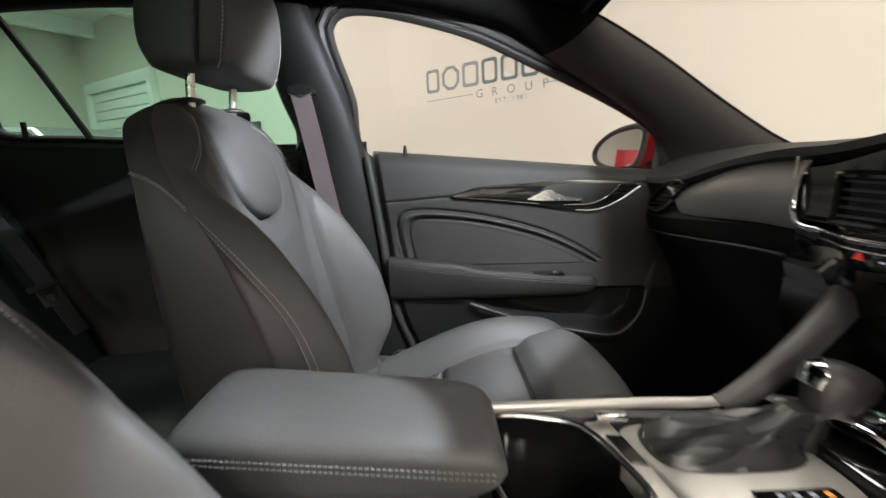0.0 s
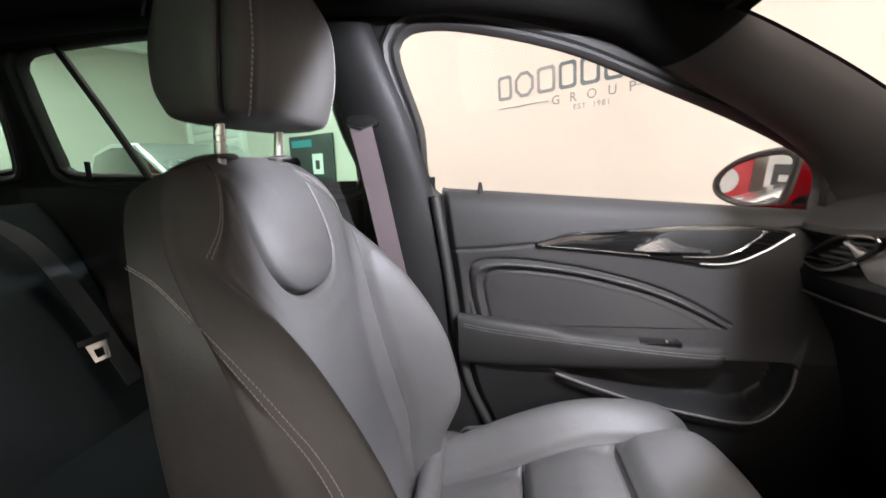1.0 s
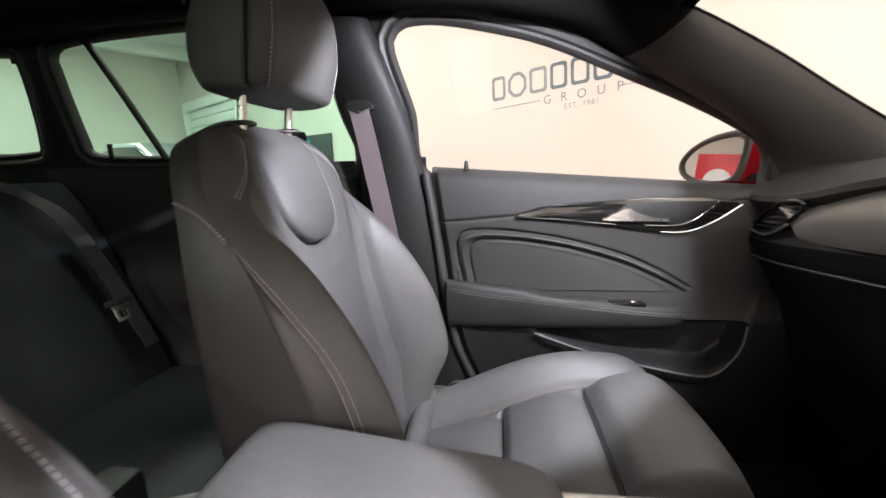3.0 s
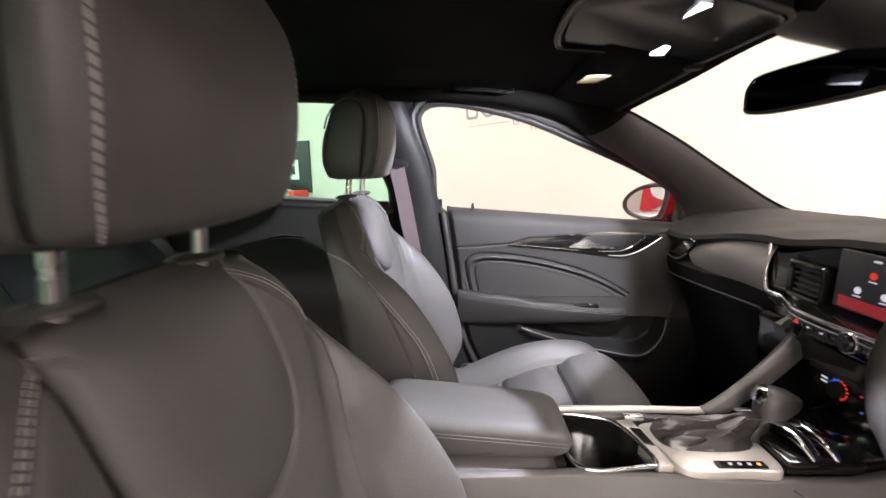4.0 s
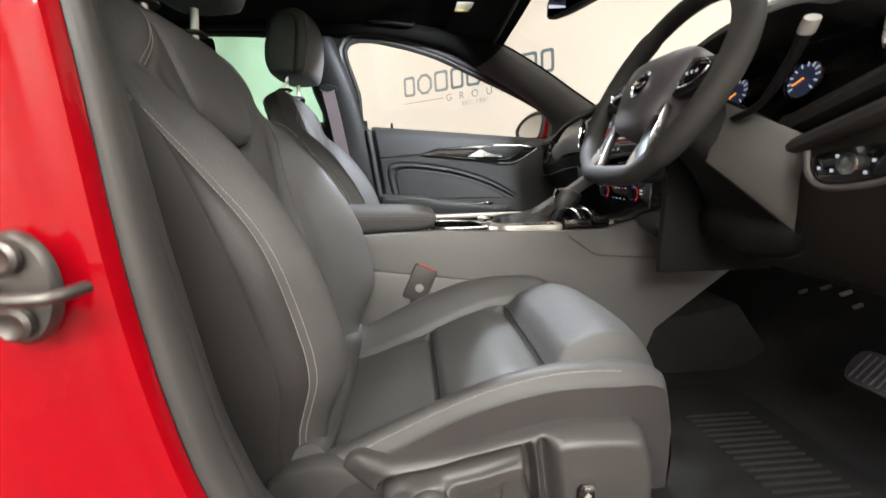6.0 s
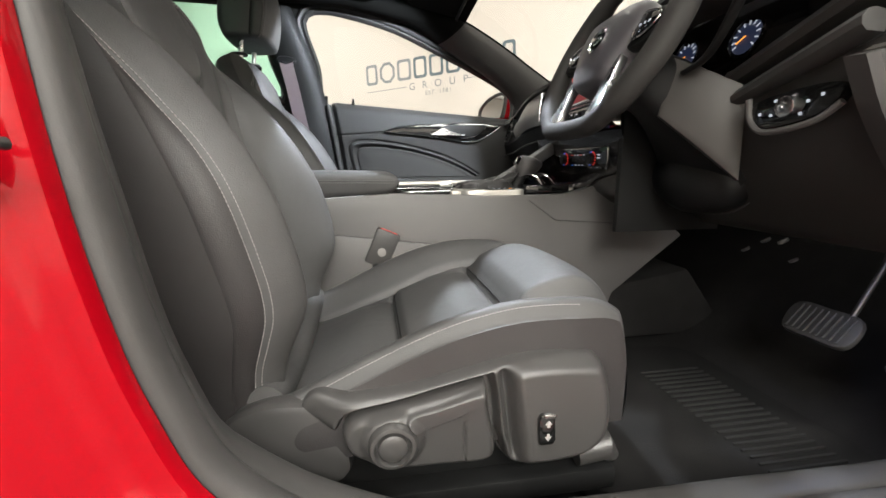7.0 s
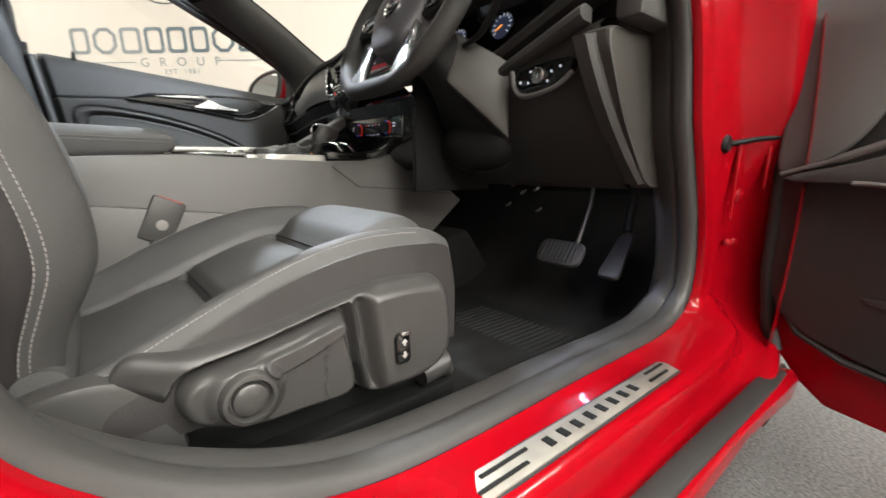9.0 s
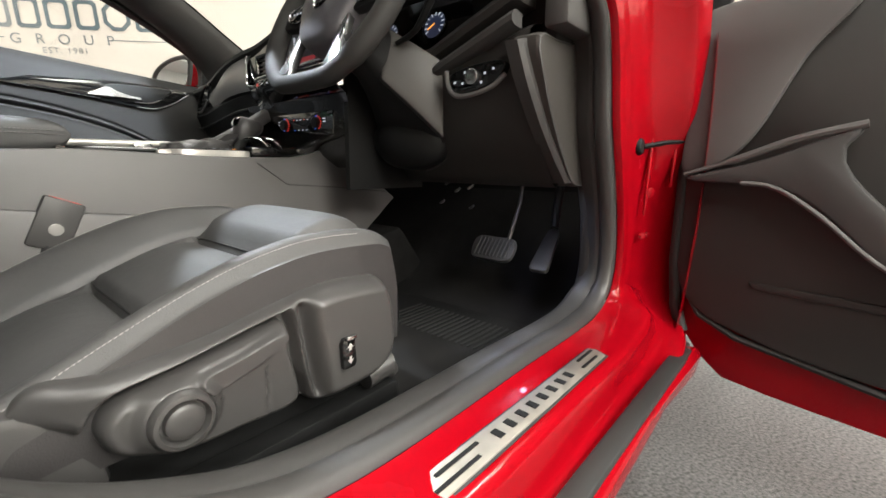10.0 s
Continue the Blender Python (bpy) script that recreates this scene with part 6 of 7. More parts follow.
flank = [[tuple(p + np.array([0, 0, -0.005])) , tuple(np.array([p[0] + 0.03, p[1] - 0.02, 0.70]))] for p in rail if p[0] > 0.29]
make("flank", G().grid(flank), PIANO, con, "gloss black console flank")
make("console_nose", G().prism([(0.44, 0.70), (0.44, 0.735), (0.53, 0.745), (0.57, 0.80), (0.60, 0.80), (0.60, 0.60), (0.50, 0.60)], "y", -0.098, 0.034), PIANO, con, bevel=0.006)
make("tunnel", G().prism([(-1.2, 0.30), (-1.2, 0.42), (-0.45, 0.46), (0.6, 0.46), (0.85, 0.50), (1.0, 0.30)], "y", -0.09, 0.09), CARPET, con, "carpeted tunnel", bevel=0.02)
make("rear_end", G().box((-0.44, -0.02, 0.52), (0.05, 0.20, 0.36)), PLASTIC_DARK, con, bevel=0.01)
# armrest lid
rest = []
for t in np.linspace(0, 1, 44):
    x = lerp(-0.275, 0.048, t)
    e = abs(2 * t - 1)
    sc = max(0.03, (1 - e ** 9)) ** 0.5
    yr, yl = lerp(-0.058, -0.090, t), lerp(0.094, 0.040, t)
    zt, zb = 0.776 - 0.004 * t, lerp(0.695, 0.716, t)
    cy, hy, cz, hz = (yr + yl) / 2, (yl - yr) / 2, (zt + zb) / 2, (zt - zb) / 2
    rest.append([(x, cy + hy * lerp(0.78, 1, sc) * math.copysign(abs(math.cos(a)) ** 0.40, math.cos(a)), cz + hz * sc * math.copysign(abs(math.sin(a)) ** 0.5, math.sin(a))) for a in [2 * math.pi * k / 52 for k in range(52)]])
lid = make("armrest", G().loft(rest), LEATHER, con, "grey leather armrest lid")
for dz in (0.022, 0.028):
    pts = []
    for t in np.linspace(0.04, 0.97, 40):
        pts.append((lerp(-0.275, 0.048, t), lerp(-0.058, -0.090, t) - 0.0008, 0.776 - dz - 0.004 * t))
    make("stitching", stitches(pts, 0.0052, 0.0007), THREAD_DARK, lid)
make("armrest_base", G().prism([(-0.30, 0.60), (-0.30, 0.69), (0.03, 0.712), (0.03, 0.60)], "y", -0.095, 0.05), PLASTIC_GREY, con, bevel=0.006)

# ---- steering wheel ----
wheel = thing("steering_wheel", "flat-bottomed black leather steering wheel with satin spokes", "steering wheel")
wheel.matrix_world = pose(0.414, -0.347, 0.988, 0, -63, 0)      # local z leaves the hub towards the driver, x is up
rim = [(max(0.173 * math.cos(a), -0.149 - 0.010 * abs(math.cos(a)) ** 4), 0.173 * math.sin(a), 0) for a in [2 * math.pi * k / 72 for k in range(72)]]
make("rim", G().tube(rim, [0.0172 + 0.003 * (abs(abs(p[1]) - 0.15) < 0.03) for p in rim], 18, closed=True), LEATHER_RIM, wheel, "black perforated leather rim")
hubp = spline([(0.058, -0.080), (0.064, 0.0), (0.058, 0.080), (0.015, 0.092), (-0.035, 0.072), (-0.074, 0.050), (-0.082, 0.0), (-0.074, -0.050), (-0.035, -0.072), (0.015, -0.092)], 60, closed=True)
hub = make("hub", G().loft([[(p[0] * s, p[1] * s, z) for p in hubp] for s, z in ((0.9, -0.05), (1.0, -0.03), (1.0, 0.0), (0.96, 0.012), (0.85, 0.020), (0.5, 0.025), (0.1, 0.026))]), HUB, wheel, "grey airbag hub")
make("badge", G().lathe([(0.024, 0.024), (0.024, 0.029), (0.020, 0.031), (0.018, 0.028), (0.002, 0.028)], pose(0, 0, 0), 36), CHROME, hub, "round chrome badge")
make("badge_bar", G().box((0, 0, 0.030), (0.006, 0.034, 0.003)), CHROME, hub, bevel=0.001)
for sg in (-1, 1):
    sp = make("spoke", G().prism([tuple(p) for p in spline([(0.035, sg * 0.07), (0.032, sg * 0.12), (0.022, sg * 0.158), (-0.012, sg * 0.158), (-0.022, sg * 0.12), (-0.020, sg * 0.07)], 40, closed=True)], "z", -0.012, 0.006), PLASTIC_DARK, wheel, "black side spoke with buttons", bevel=0.004)
    make("button_pod", G().prism([tuple(p) for p in spline([(0.026, sg * 0.085), (0.024, sg * 0.12), (0.010, sg * 0.142), (-0.010, sg * 0.125), (-0.014, sg * 0.09)], 30, closed=True)], "z", 0.006, 0.011), PIANO, sp, bevel=0.002)
    make("pod_edge", G().tube([(x, sg * y, 0.0105) for x, y in spline([(0.026, 0.085), (0.024, 0.12), (0.010, 0.142), (-0.010, 0.125), (-0.014, 0.09)], 30, closed=True)], 0.0018, 6, closed=True), CHROME, sp)
    for k in range(3):
        make("button_mark", G().box((0.006, sg * (0.098 + k * 0.011), 0.0118), (0.004, 0.004, 0.0006)), ICON_WHITE, sp)
    make("lower_spoke", G().prism([tuple(p) for p in spline([(-0.030, sg * 0.058), (-0.034, sg * 0.074), (-0.090, sg * 0.082), (-0.128, sg * 0.094), (-0.142, sg * 0.092), (-0.146, sg * 0.060), (-0.136, sg * 0.052), (-0.09, sg * 0.058)], 40, closed=True)], "z", -0.008, 0.008), CHROME_SATIN, wheel, "satin lower spoke", bevel=0.003)

# ---- centre pillar trims and belts ----
def b_pillar(sg):
    g = G()
    rows = []
    for z in np.linspace(0.36, 1.36, 40):
        xf = curve([(0.36, -0.04), (0.49, -0.075), (0.69, -0.135), (0.867, -0.158), (1.02, -0.182), (1.17, -0.222), (1.30, -0.268), (1.36, -0.29)], z)
        xr = curve([(0.36, -0.36), (1.045, -0.345), (1.17, -0.37), (1.36, -0.42)], z)
        rows.append([(lerp(xf, xr, t), sg * (side_y(-0.3, z) - 0.018 - 0.028 * math.sin(t * math.pi) ** 0.6), z) for t in np.linspace(0, 1, 14)])
    make("b_pillar_trim", g.grid(rows), PLASTIC_DARK, car, "black centre pillar trim")


b_pillar(1)
belt = thing("seat_belt", "grey-mauve seat belt hanging from the centre pillar", "seat belt")
make("webbing", G().loft([[(x - 0.024, y, z), (x + 0.024, y - 0.003, z), (x + 0.024, y - 0.0045, z), (x - 0.024, y - 0.0015, z)] for x, y, z in spline([(-0.318, 0.664, 1.165), (-0.302, 0.668, 1.08), (-0.286, 0.676, 0.98), (-0.268, 0.684, 0.87), (-0.24, 0.69, 0.72), (-0.21, 0.69, 0.52)], 30)]), BELT, belt, "flat woven webbing")
make("belt_anchor", G().prism([tuple(p) for p in spline([(-0.350, 1.186), (-0.31, 1.190), (-0.285, 1.178), (-0.288, 1.166), (-0.345, 1.164)], 24, closed=True)], "y", 0.667, 0.690), PLASTIC_DARK, belt, "black belt slot", bevel=0.006)
make("belt_loop", G().tube([(-0.346, 0.664, 1.170), (-0.318, 0.658, 1.160), (-0.292, 0.664, 1.170)], 0.003, 8), CHROME_SATIN, belt)

# ---- roof: lamp console, visors, handle, mirror ----
oh = thing("overhead_console", "gloss black roof console with two lit reading lamps", "roof console")
OHP = [(0.04, -0.035), (0.05, 0.16), (0.10, 0.195), (0.26, 0.185), (0.315, 0.155), (0.315, -0.035), (0.26, -0.07), (0.10, -0.085)]
ohs = spline(OHP, 60, closed=True)
make("shell", G().loft([[(0.19 + (p[0] - 0.19) * s, 0.055 + (p[1] - 0.055) * s, roof_z(p[0], p[1]) + dz) for p in ohs] for s, dz in ((1.04, 0.01), (1.03, -0.006), (1.0, -0.014), (0.95, -0.016), (0.90, -0.010))]), CONSOLE_BLACK, oh, "gloss black shell", bevel=0.0)
make("rim", G().tube([(p[0], p[1], roof_z(p[0], p[1]) - 0.013) for p in ohs], 0.004, 8, closed=True), PLASTIC, oh)
for (lx, ly) in ((0.239, 0.145), (0.209, -0.015)):
    make("reading_lamp", G().box((lx, ly, roof_z(lx, ly) - 0.016), (0.030, 0.058, 0.006), None), LED, oh, "lit white lamp lens", bevel=0.002)
for k in range(3):
    make("lamp_button", G().lathe([(0.004, 0), (0.004, -0.003), (0.002, -0.004)], pose(0.285 - 0.004 * k, 0.105 - 0.022 * k, roof_z(0.28, 0.08) - 0.014), 14), CHROME_SATIN, oh)
for sg in (-1, 1):
    vis = thing("sun_visor", "black fabric sun visor folded against the headlining", "sun visor", group="sun visors")
    vb = 0.0 if sg > 0 else 0.14
    make("flap", G().loft([[(x, sg * y, roof_z(x, y) - d) for y in np.linspace(0.17, 0.56, 12)] + [(x, sg * y, roof_z(x, y) - d - th) for y in np.linspace(0.56, 0.17, 12)] for x, d, th in ((0.135 - vb, 0.004, 0.004), (0.15 - vb, 0.003, 0.014), (0.30 - vb, 0.003, 0.016), (0.325 - vb, 0.004, 0.005))]), HEADLINE, vis, bevel=0.002)
    make("hinge_rod", G().cyl((0.318 - vb, sg * 0.20, roof_z(0.318 - vb, 0.2) - 0.012), (0.318 - vb, sg * 0.58, roof_z(0.318 - vb, 0.58) - 0.012), 0.006, 10), PLASTIC_DARK, vis)
    make("clip", G().box((0.312 - vb, sg * 0.185, roof_z(0.312 - vb, 0.185) - 0.012), (0.03, 0.022, 0.018)), PLASTIC_DARK, vis, bevel=0.003)
    if sg > 0:
        make("label", G().box((0.172, 0.330, roof_z(0.172, 0.330) - 0.0235), (0.050, 0.078, 0.001)), LABEL, vis, "small pale printed label")
        make("label_band", G().box((0.172, 0.360, roof_z(0.172, 0.330) - 0.0245), (0.048, 0.012, 0.0006)), ICON_LABEL, vis)
gh = thing("grab_handle", "black roof grab handle", "grab handle")
make("grip", G().tube(spline([(-0.14, 0.55, 1.385), (-0.13, 0.53, 1.372), (-0.06, 0.525, 1.368), (0.01, 0.53, 1.362), (0.022, 0.55, 1.372)], 24), 0.007, 10, flat=0.7), HEADLINE, gh)
rl = thing("rear_reading_lamp", "lit white roof lamp above the rear seats", "roof lamp")
make("lens", G().box((-0.545, -0.305, roof_z(-0.545, -0.305) - 0.006), (0.034, 0.014, 0.008)), LED, rl, "lit white lens", bevel=0.002)
make("bezel", G().box((-0.55, -0.30, roof_z(-0.55, -0.30) - 0.002), (0.10, 0.04, 0.008)), PLASTIC_DARK, rl, bevel=0.003)
rv = thing("rear_view_mirror", "black rear-view mirror hanging from the windscreen", "car mirror")
mm = pose(0.421, 0.024, 1.292, 0, 0, 28) @ pose(0, 0, 0, -7, 8, 0) @ Matrix.Diagonal((1, 0.9, 0.95, 1))
mp = spline([(-0.118, -0.012), (-0.112, 0.022), (-0.08, 0.034), (0.08, 0.036), (0.114, 0.022), (0.120, -0.008), (0.108, -0.030), (0.0, -0.036), (-0.108, -0.030)], 60, closed=True)
make("housing", G().loft([[mm @ Vector((x, p[0] * s, p[1] * s)) for p in mp] for x, s in ((0.0, 1.0), (0.008, 1.03), (0.022, 0.98), (0.036, 0.8), (0.042, 0.4))]), PLASTIC_DARK, rv)
make("mirror_glass", G().add([mm @ Vector((-0.0006, p[0] * 0.95, p[1] * 0.93)) for p in mp], [tuple(range(60))]), MIRROR_DARK_REFLECTION, rv, "mirror glass, darkened to stand for a dark reflection")
make("stem", G().tube([(0.475, 0.045, 1.30), (0.48, 0.005, 1.335)], 0.013, 12), PLASTIC_DARK, rv)
make("sensor_pod", G().loft([[(x, -0.02 + w * math.cos(a), z + h * math.sin(a)) for a in [2 * math.pi * k / 20 for k in range(20)]] for x, w, z, h in ((0.31, 0.080, 1.384, 0.014), (0.38, 0.085, 1.368, 0.024), (0.48, 0.062, 1.338, 0.024), (0.557, 0.016, 1.318, 0.008))]), PLASTIC, rv, "black sensor housing")

# ---- rear bench ----
bench = thing("rear_bench", "leather rear bench with three headrests, dim greenish light in its colour", "car seat")
for cy, w in ((0.44, 0.27), (0.0, 0.17), (-0.44, 0.27)):
    rows = []
    for z in np.linspace(0.48, 1.02, 40):
        t = (z - 0.48) / 0.54
        xb = -0.93 - 0.20 * t
        rows.append([(xb + 0.028 * math.sin(min(1, max(0, (1 - abs(u)) * 2)) * math.pi / 2) - 0.05 * t ** 8 + 0.004 * math.sin(u * 7), cy + u * w * 0.985, z) for u in np.linspace(-1, 1, 26)])
    make("backrest", G().grid(rows), LEATHER_REAR_DIM, bench, "leather backrest section, dim greenish light in its colour")
    make("cushion", G().loft([[(x, cy + u * w * 0.985, z + 0.018 * math.cos(u * math.pi / 2)) for u in np.linspace(-1, 1, 16)] + [(x, cy + u * w * 0.985, 0.34) for u in np.linspace(1, -1, 16)] for x, z in ((-0.95, 0.49), (-0.80, 0.50), (-0.62, 0.525), (-0.50, 0.53), (-0.455, 0.50), (-0.445, 0.44))]), LEATHER_REAR_DIM, bench, "leather cushion section, dim greenish light in its colour")
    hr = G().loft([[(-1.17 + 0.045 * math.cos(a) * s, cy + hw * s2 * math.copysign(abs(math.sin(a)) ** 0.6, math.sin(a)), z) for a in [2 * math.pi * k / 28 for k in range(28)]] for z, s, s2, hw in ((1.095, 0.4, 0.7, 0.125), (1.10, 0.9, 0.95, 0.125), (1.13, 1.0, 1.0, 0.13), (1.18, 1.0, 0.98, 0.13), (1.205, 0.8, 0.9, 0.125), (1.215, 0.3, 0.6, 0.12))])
    make("headrest", hr, LEATHER_REAR_DIM, bench, "low headrest, dim greenish light in its colour")
    for dy in (-0.05, 0.05):
        make("headrest_post", G().cyl((-1.165, cy + dy, 1.0), (-1.165, cy + dy, 1.10), 0.006, 10), CHROME, bench)
make("parcel_shelf", G().box((-1.55, 0, 0.98), (0.75, 1.36, 0.03)), PLASTIC_DARK, car, bevel=0.006)
for sg in (1, -1):
    rb = thing("rear_belt", "black rear seat belt lying down the backrest", "seat belt", group="rear belts")
    path = spline([(-1.20, sg * 0.50, 1.05), (-1.05, sg * 0.56, 0.96), (-0.98, sg * 0.60, 0.80), (-0.90, sg * 0.62, 0.60)], 24)
    make("webbing", G().loft([[(x, y - 0.022, z), (x + 0.003, y + 0.022, z), (x + 0.0045, y + 0.022, z), (x + 0.0015, y - 0.022, z)] for x, y, z in path]), BELT_DARK, rb)
    tm = pose(-0.875, sg * 0.525, 0.735, 10, -20, -40)
    tg = make("belt_tongue", G().box((0, 0, 0.012), (0.006, 0.055, 0.014), tm), PLASTIC_DARK, rb, bevel=0.002)
    make("tongue_plate", G().add([tm @ Vector(p) for p in ((0, -0.018, 0.004), (0, 0.018, 0.004), (0, 0.014, -0.034), (0, -0.014, -0.034), (0, -0.008, -0.008), (0, 0.008, -0.008), (0, 0.007, -0.026), (0, -0.007, -0.026))], [(0, 1, 5, 4), (1, 2, 6, 5), (2, 3, 7, 6), (3, 0, 4, 7)]), CHROME, tg, "steel tongue")

# ---- driver door, swung open ----
dd = thing("driver_door", "open red driver door with grey and black inner trim", "car door")
dd.matrix_world = pose(0.90, -0.915, 0, 0, 0, -97)        # local x runs out along the door, y towards its inner side
def dpoly(name, pts, y0, y1, mat, label="", bevel=0.006, n=50):
    return make(name, G().prism([tuple(p) for p in spline(pts, n, closed=True)], "y", y0, y1), mat, dd, label, bevel=bevel)
SKIN = [(-0.02, 0.42), (0.03, 0.30), (0.09, 0.255), (0.5, 0.236), (0.95, 0.246), (1.02, 0.34), (1.06, 0.60), (1.08, 0.96), (0.6, 0.985), (0.1, 1.0), (-0.02, 0.98)]
dpoly("outer_skin", SKIN, -0.13, -0.06, RED, "glossy red outer skin", 0.02)
dpoly("inner_frame", SKIN, -0.06, -0.012, RED, "red inner door frame", 0.012)
PANEL = [(-0.024, 0.62), (-0.020, 0.46), (0.026, 0.402), (0.10, 0.372), (0.32, 0.336), (0.9, 0.325), (0.985, 0.38), (1.02, 0.65), (1.03, 0.95), (0.5, 0.97), (0.1, 0.985), (-0.025, 0.97)]
dpoly("lower_panel", PANEL, -0.012, 0.012, DASH_LOW, "black lower door panel", 0.010)
dpoly("upper_panel", [(-0.028, 0.690), (0.04, 0.712), (0.09, 0.77), (0.144, 0.893), (0.20, 0.99), (0.0, 1.0), (-0.03, 0.95), (-0.03, 0.80)], 0.010, 0.030, PLASTIC_GREY, "grey soft upper panel", 0.012)
dpoly("pull_scoop", [(-0.02, 0.680), (0.10, 0.715), (0.235, 0.772), (0.215, 0.745), (0.215, 0.715), (0.25, 0.665), (0.33, 0.60), (0.5, 0.56), (0.5, 0.50), (0.36, 0.505), (0.287, 0.547), (0.20, 0.63), (0.131, 0.670), (0.07, 0.673)], 0.008, 0.045, PLASTIC, "grey armrest moulding", 0.012)
make("pocket_line", G().tube([(x, 0.047, z) for x, z in spline([(0.079, 0.674), (0.131, 0.668), (0.20, 0.622), (0.287, 0.547), (0.40, 0.50), (0.6, 0.48)], 30)], 0.004, 8), PLASTIC_GREY, dd, "grey moulding line")
make("scoop_edge", G().tube([(x, 0.040, z) for x, z in spline([(-0.02, 0.688), (0.06, 0.715), (0.15, 0.752), (0.235, 0.773)], 20)], [0.004] * 6 + [0.007] * 14, 8), PLASTIC_GREY, dd)
make("pocket_step", G().prism([(0.11, 0.484), (0.70, 0.475), (0.70, 0.455), (0.12, 0.470)], "y", 0.010, 0.017), DASH_LOW, dd, bevel=0.003)
fr = [(0.02, 0.98), (0.10, 1.12), (0.30, 1.27), (0.52, 1.36), (0.80, 1.37), (1.02, 1.30), (1.06, 1.0)]
make("window_frame", G().tube([(x, -0.05 + 0.12 * sstep(1.0, 1.37, z), z) for x, z in spline(fr, 50)], 0.022, 10, flat=0.8), PLASTIC_DARK, dd, "black window frame")
og = make("door_glass", G().add([(x, -0.045 + 0.12 * sstep(1.0, 1.37, z), z) for x, z in spline(fr, 40)], [tuple(range(40))]), GLASS, dd)
og.visible_shadow = False
make("frame_stem", G().prism([(-0.03, 0.69), (0.015, 0.69), (0.02, 1.02), (-0.03, 1.05)], "y", 0.006, 0.026), PLASTIC_DARK, dd, "black sealing edge", bevel=0.006)
make("edge_seal", G().tube([(-0.018, 0.0, 0.98), (-0.02, 0.0, 0.6), (-0.012, 0.0, 0.46), (0.03, 0.0, 0.392), (0.10, 0.0, 0.360), (0.32, 0.0, 0.324), (0.9, 0.0, 0.311)], 0.008, 8), RUBBER, dd)
# Black tubes put in for the shaded gap between pillar and door.
make("hinge_seal", G().tube([(-0.030, -0.002, 1.0), (-0.032, -0.002, 0.7), (-0.030, -0.002, 0.5), (-0.018, -0.002, 0.40), (0.0, -0.002, 0.345)], 0.013, 10), RUBBER, dd, "black strip standing for the shade in the hinge gap")
make("hinge_seal", G().tube([(-0.030, -0.036, 1.0), (-0.032, -0.036, 0.7), (-0.030, -0.036, 0.5), (-0.016, -0.036, 0.40)], 0.016, 10), RUBBER, dd)
strap = thing("door_check_strap", "black door check strap between pillar and door", "door check")
make("strap", G().tube([(0.815, -0.818, 0.742), (0.86, -0.85, 0.752), (0.91, -0.90, 0.757)], 0.007, 8, flat=0.7), PLASTIC_DARK, strap)
make("eye", G().lathe([(0.014, -0.008), (0.017, -0.004), (0.017, 0.004), (0.014, 0.008), (0.006, 0.009)], pose(0.806, -0.812, 0.742, 90), 20), PLASTIC_DARK, strap)
for bx, bz, br in ((0.880, 0.648, 0.009), (0.862, 0.553, 0.005), (0.905, 0.550, 0.005)):
    make("pillar_bolt", G().lathe([(br * 1.5, -0.004), (br * 1.5, 0.001), (br, 0.0015), (br, 0.003), (br * 0.5, 0.0035)], pose(bx - 0.006, -0.824, bz, 90, 0, -45), 18), RED, car, "red painted bolt")
for rx, r0, r1 in ((0.852, 0.60, 0.93), (0.893, 0.66, 0.90)):
    make("pressed_rib", G().tube([(rx - 0.008, -0.826 - (rx - 0.852) * 0.9, r0), (rx - 0.012, -0.828 - (rx - 0.852) * 0.9, (r0 + r1) / 2), (rx - 0.024, -0.826 - (rx - 0.852) * 0.9, r1)], [0.003, 0.006, 0.003], 10), RED, car, "red pressed rib")
for ob in dd.children:
    ob.data.transform(Matrix.Diagonal((1, -1, 1, 1)))       # the trim looks back along the car
    ob.data.flip_normals()
make("sill_end", G().loft([[(x, y + 0.03, zt - 0.004), (x, y + 0.012, zt), (x, y, zt - 0.014), (x, y + 0.006, 0.262), (x, y + 0.03, 0.25)] for x, y, zt in ((0.52, -0.936, 0.304), (0.64, -0.941, 0.308), (0.74, -0.949, 0.313), (0.82, -0.957, 0.318), (0.885, -0.962, 0.322))]), RED, car, "red sill end flaring towards the wheel arch", bevel=0.003)
make("arch_liner", G().prism([(0.84, 0.20), (0.95, 0.20), (0.97, 0.30), (0.87, 0.31)], "y", -0.93, -0.80), PLASTIC_DARK, car, "black wheel arch liner", bevel=0.01)
make("front_wing", G().grid([[(x, -0.905 - 0.02 * math.sin(t * 2.5), lerp(0.28, 0.95, t)) for t in np.linspace(0, 1, 14)] for x in (0.86, 1.0, 1.3, 1.6)]), RED, car, "red front wing")

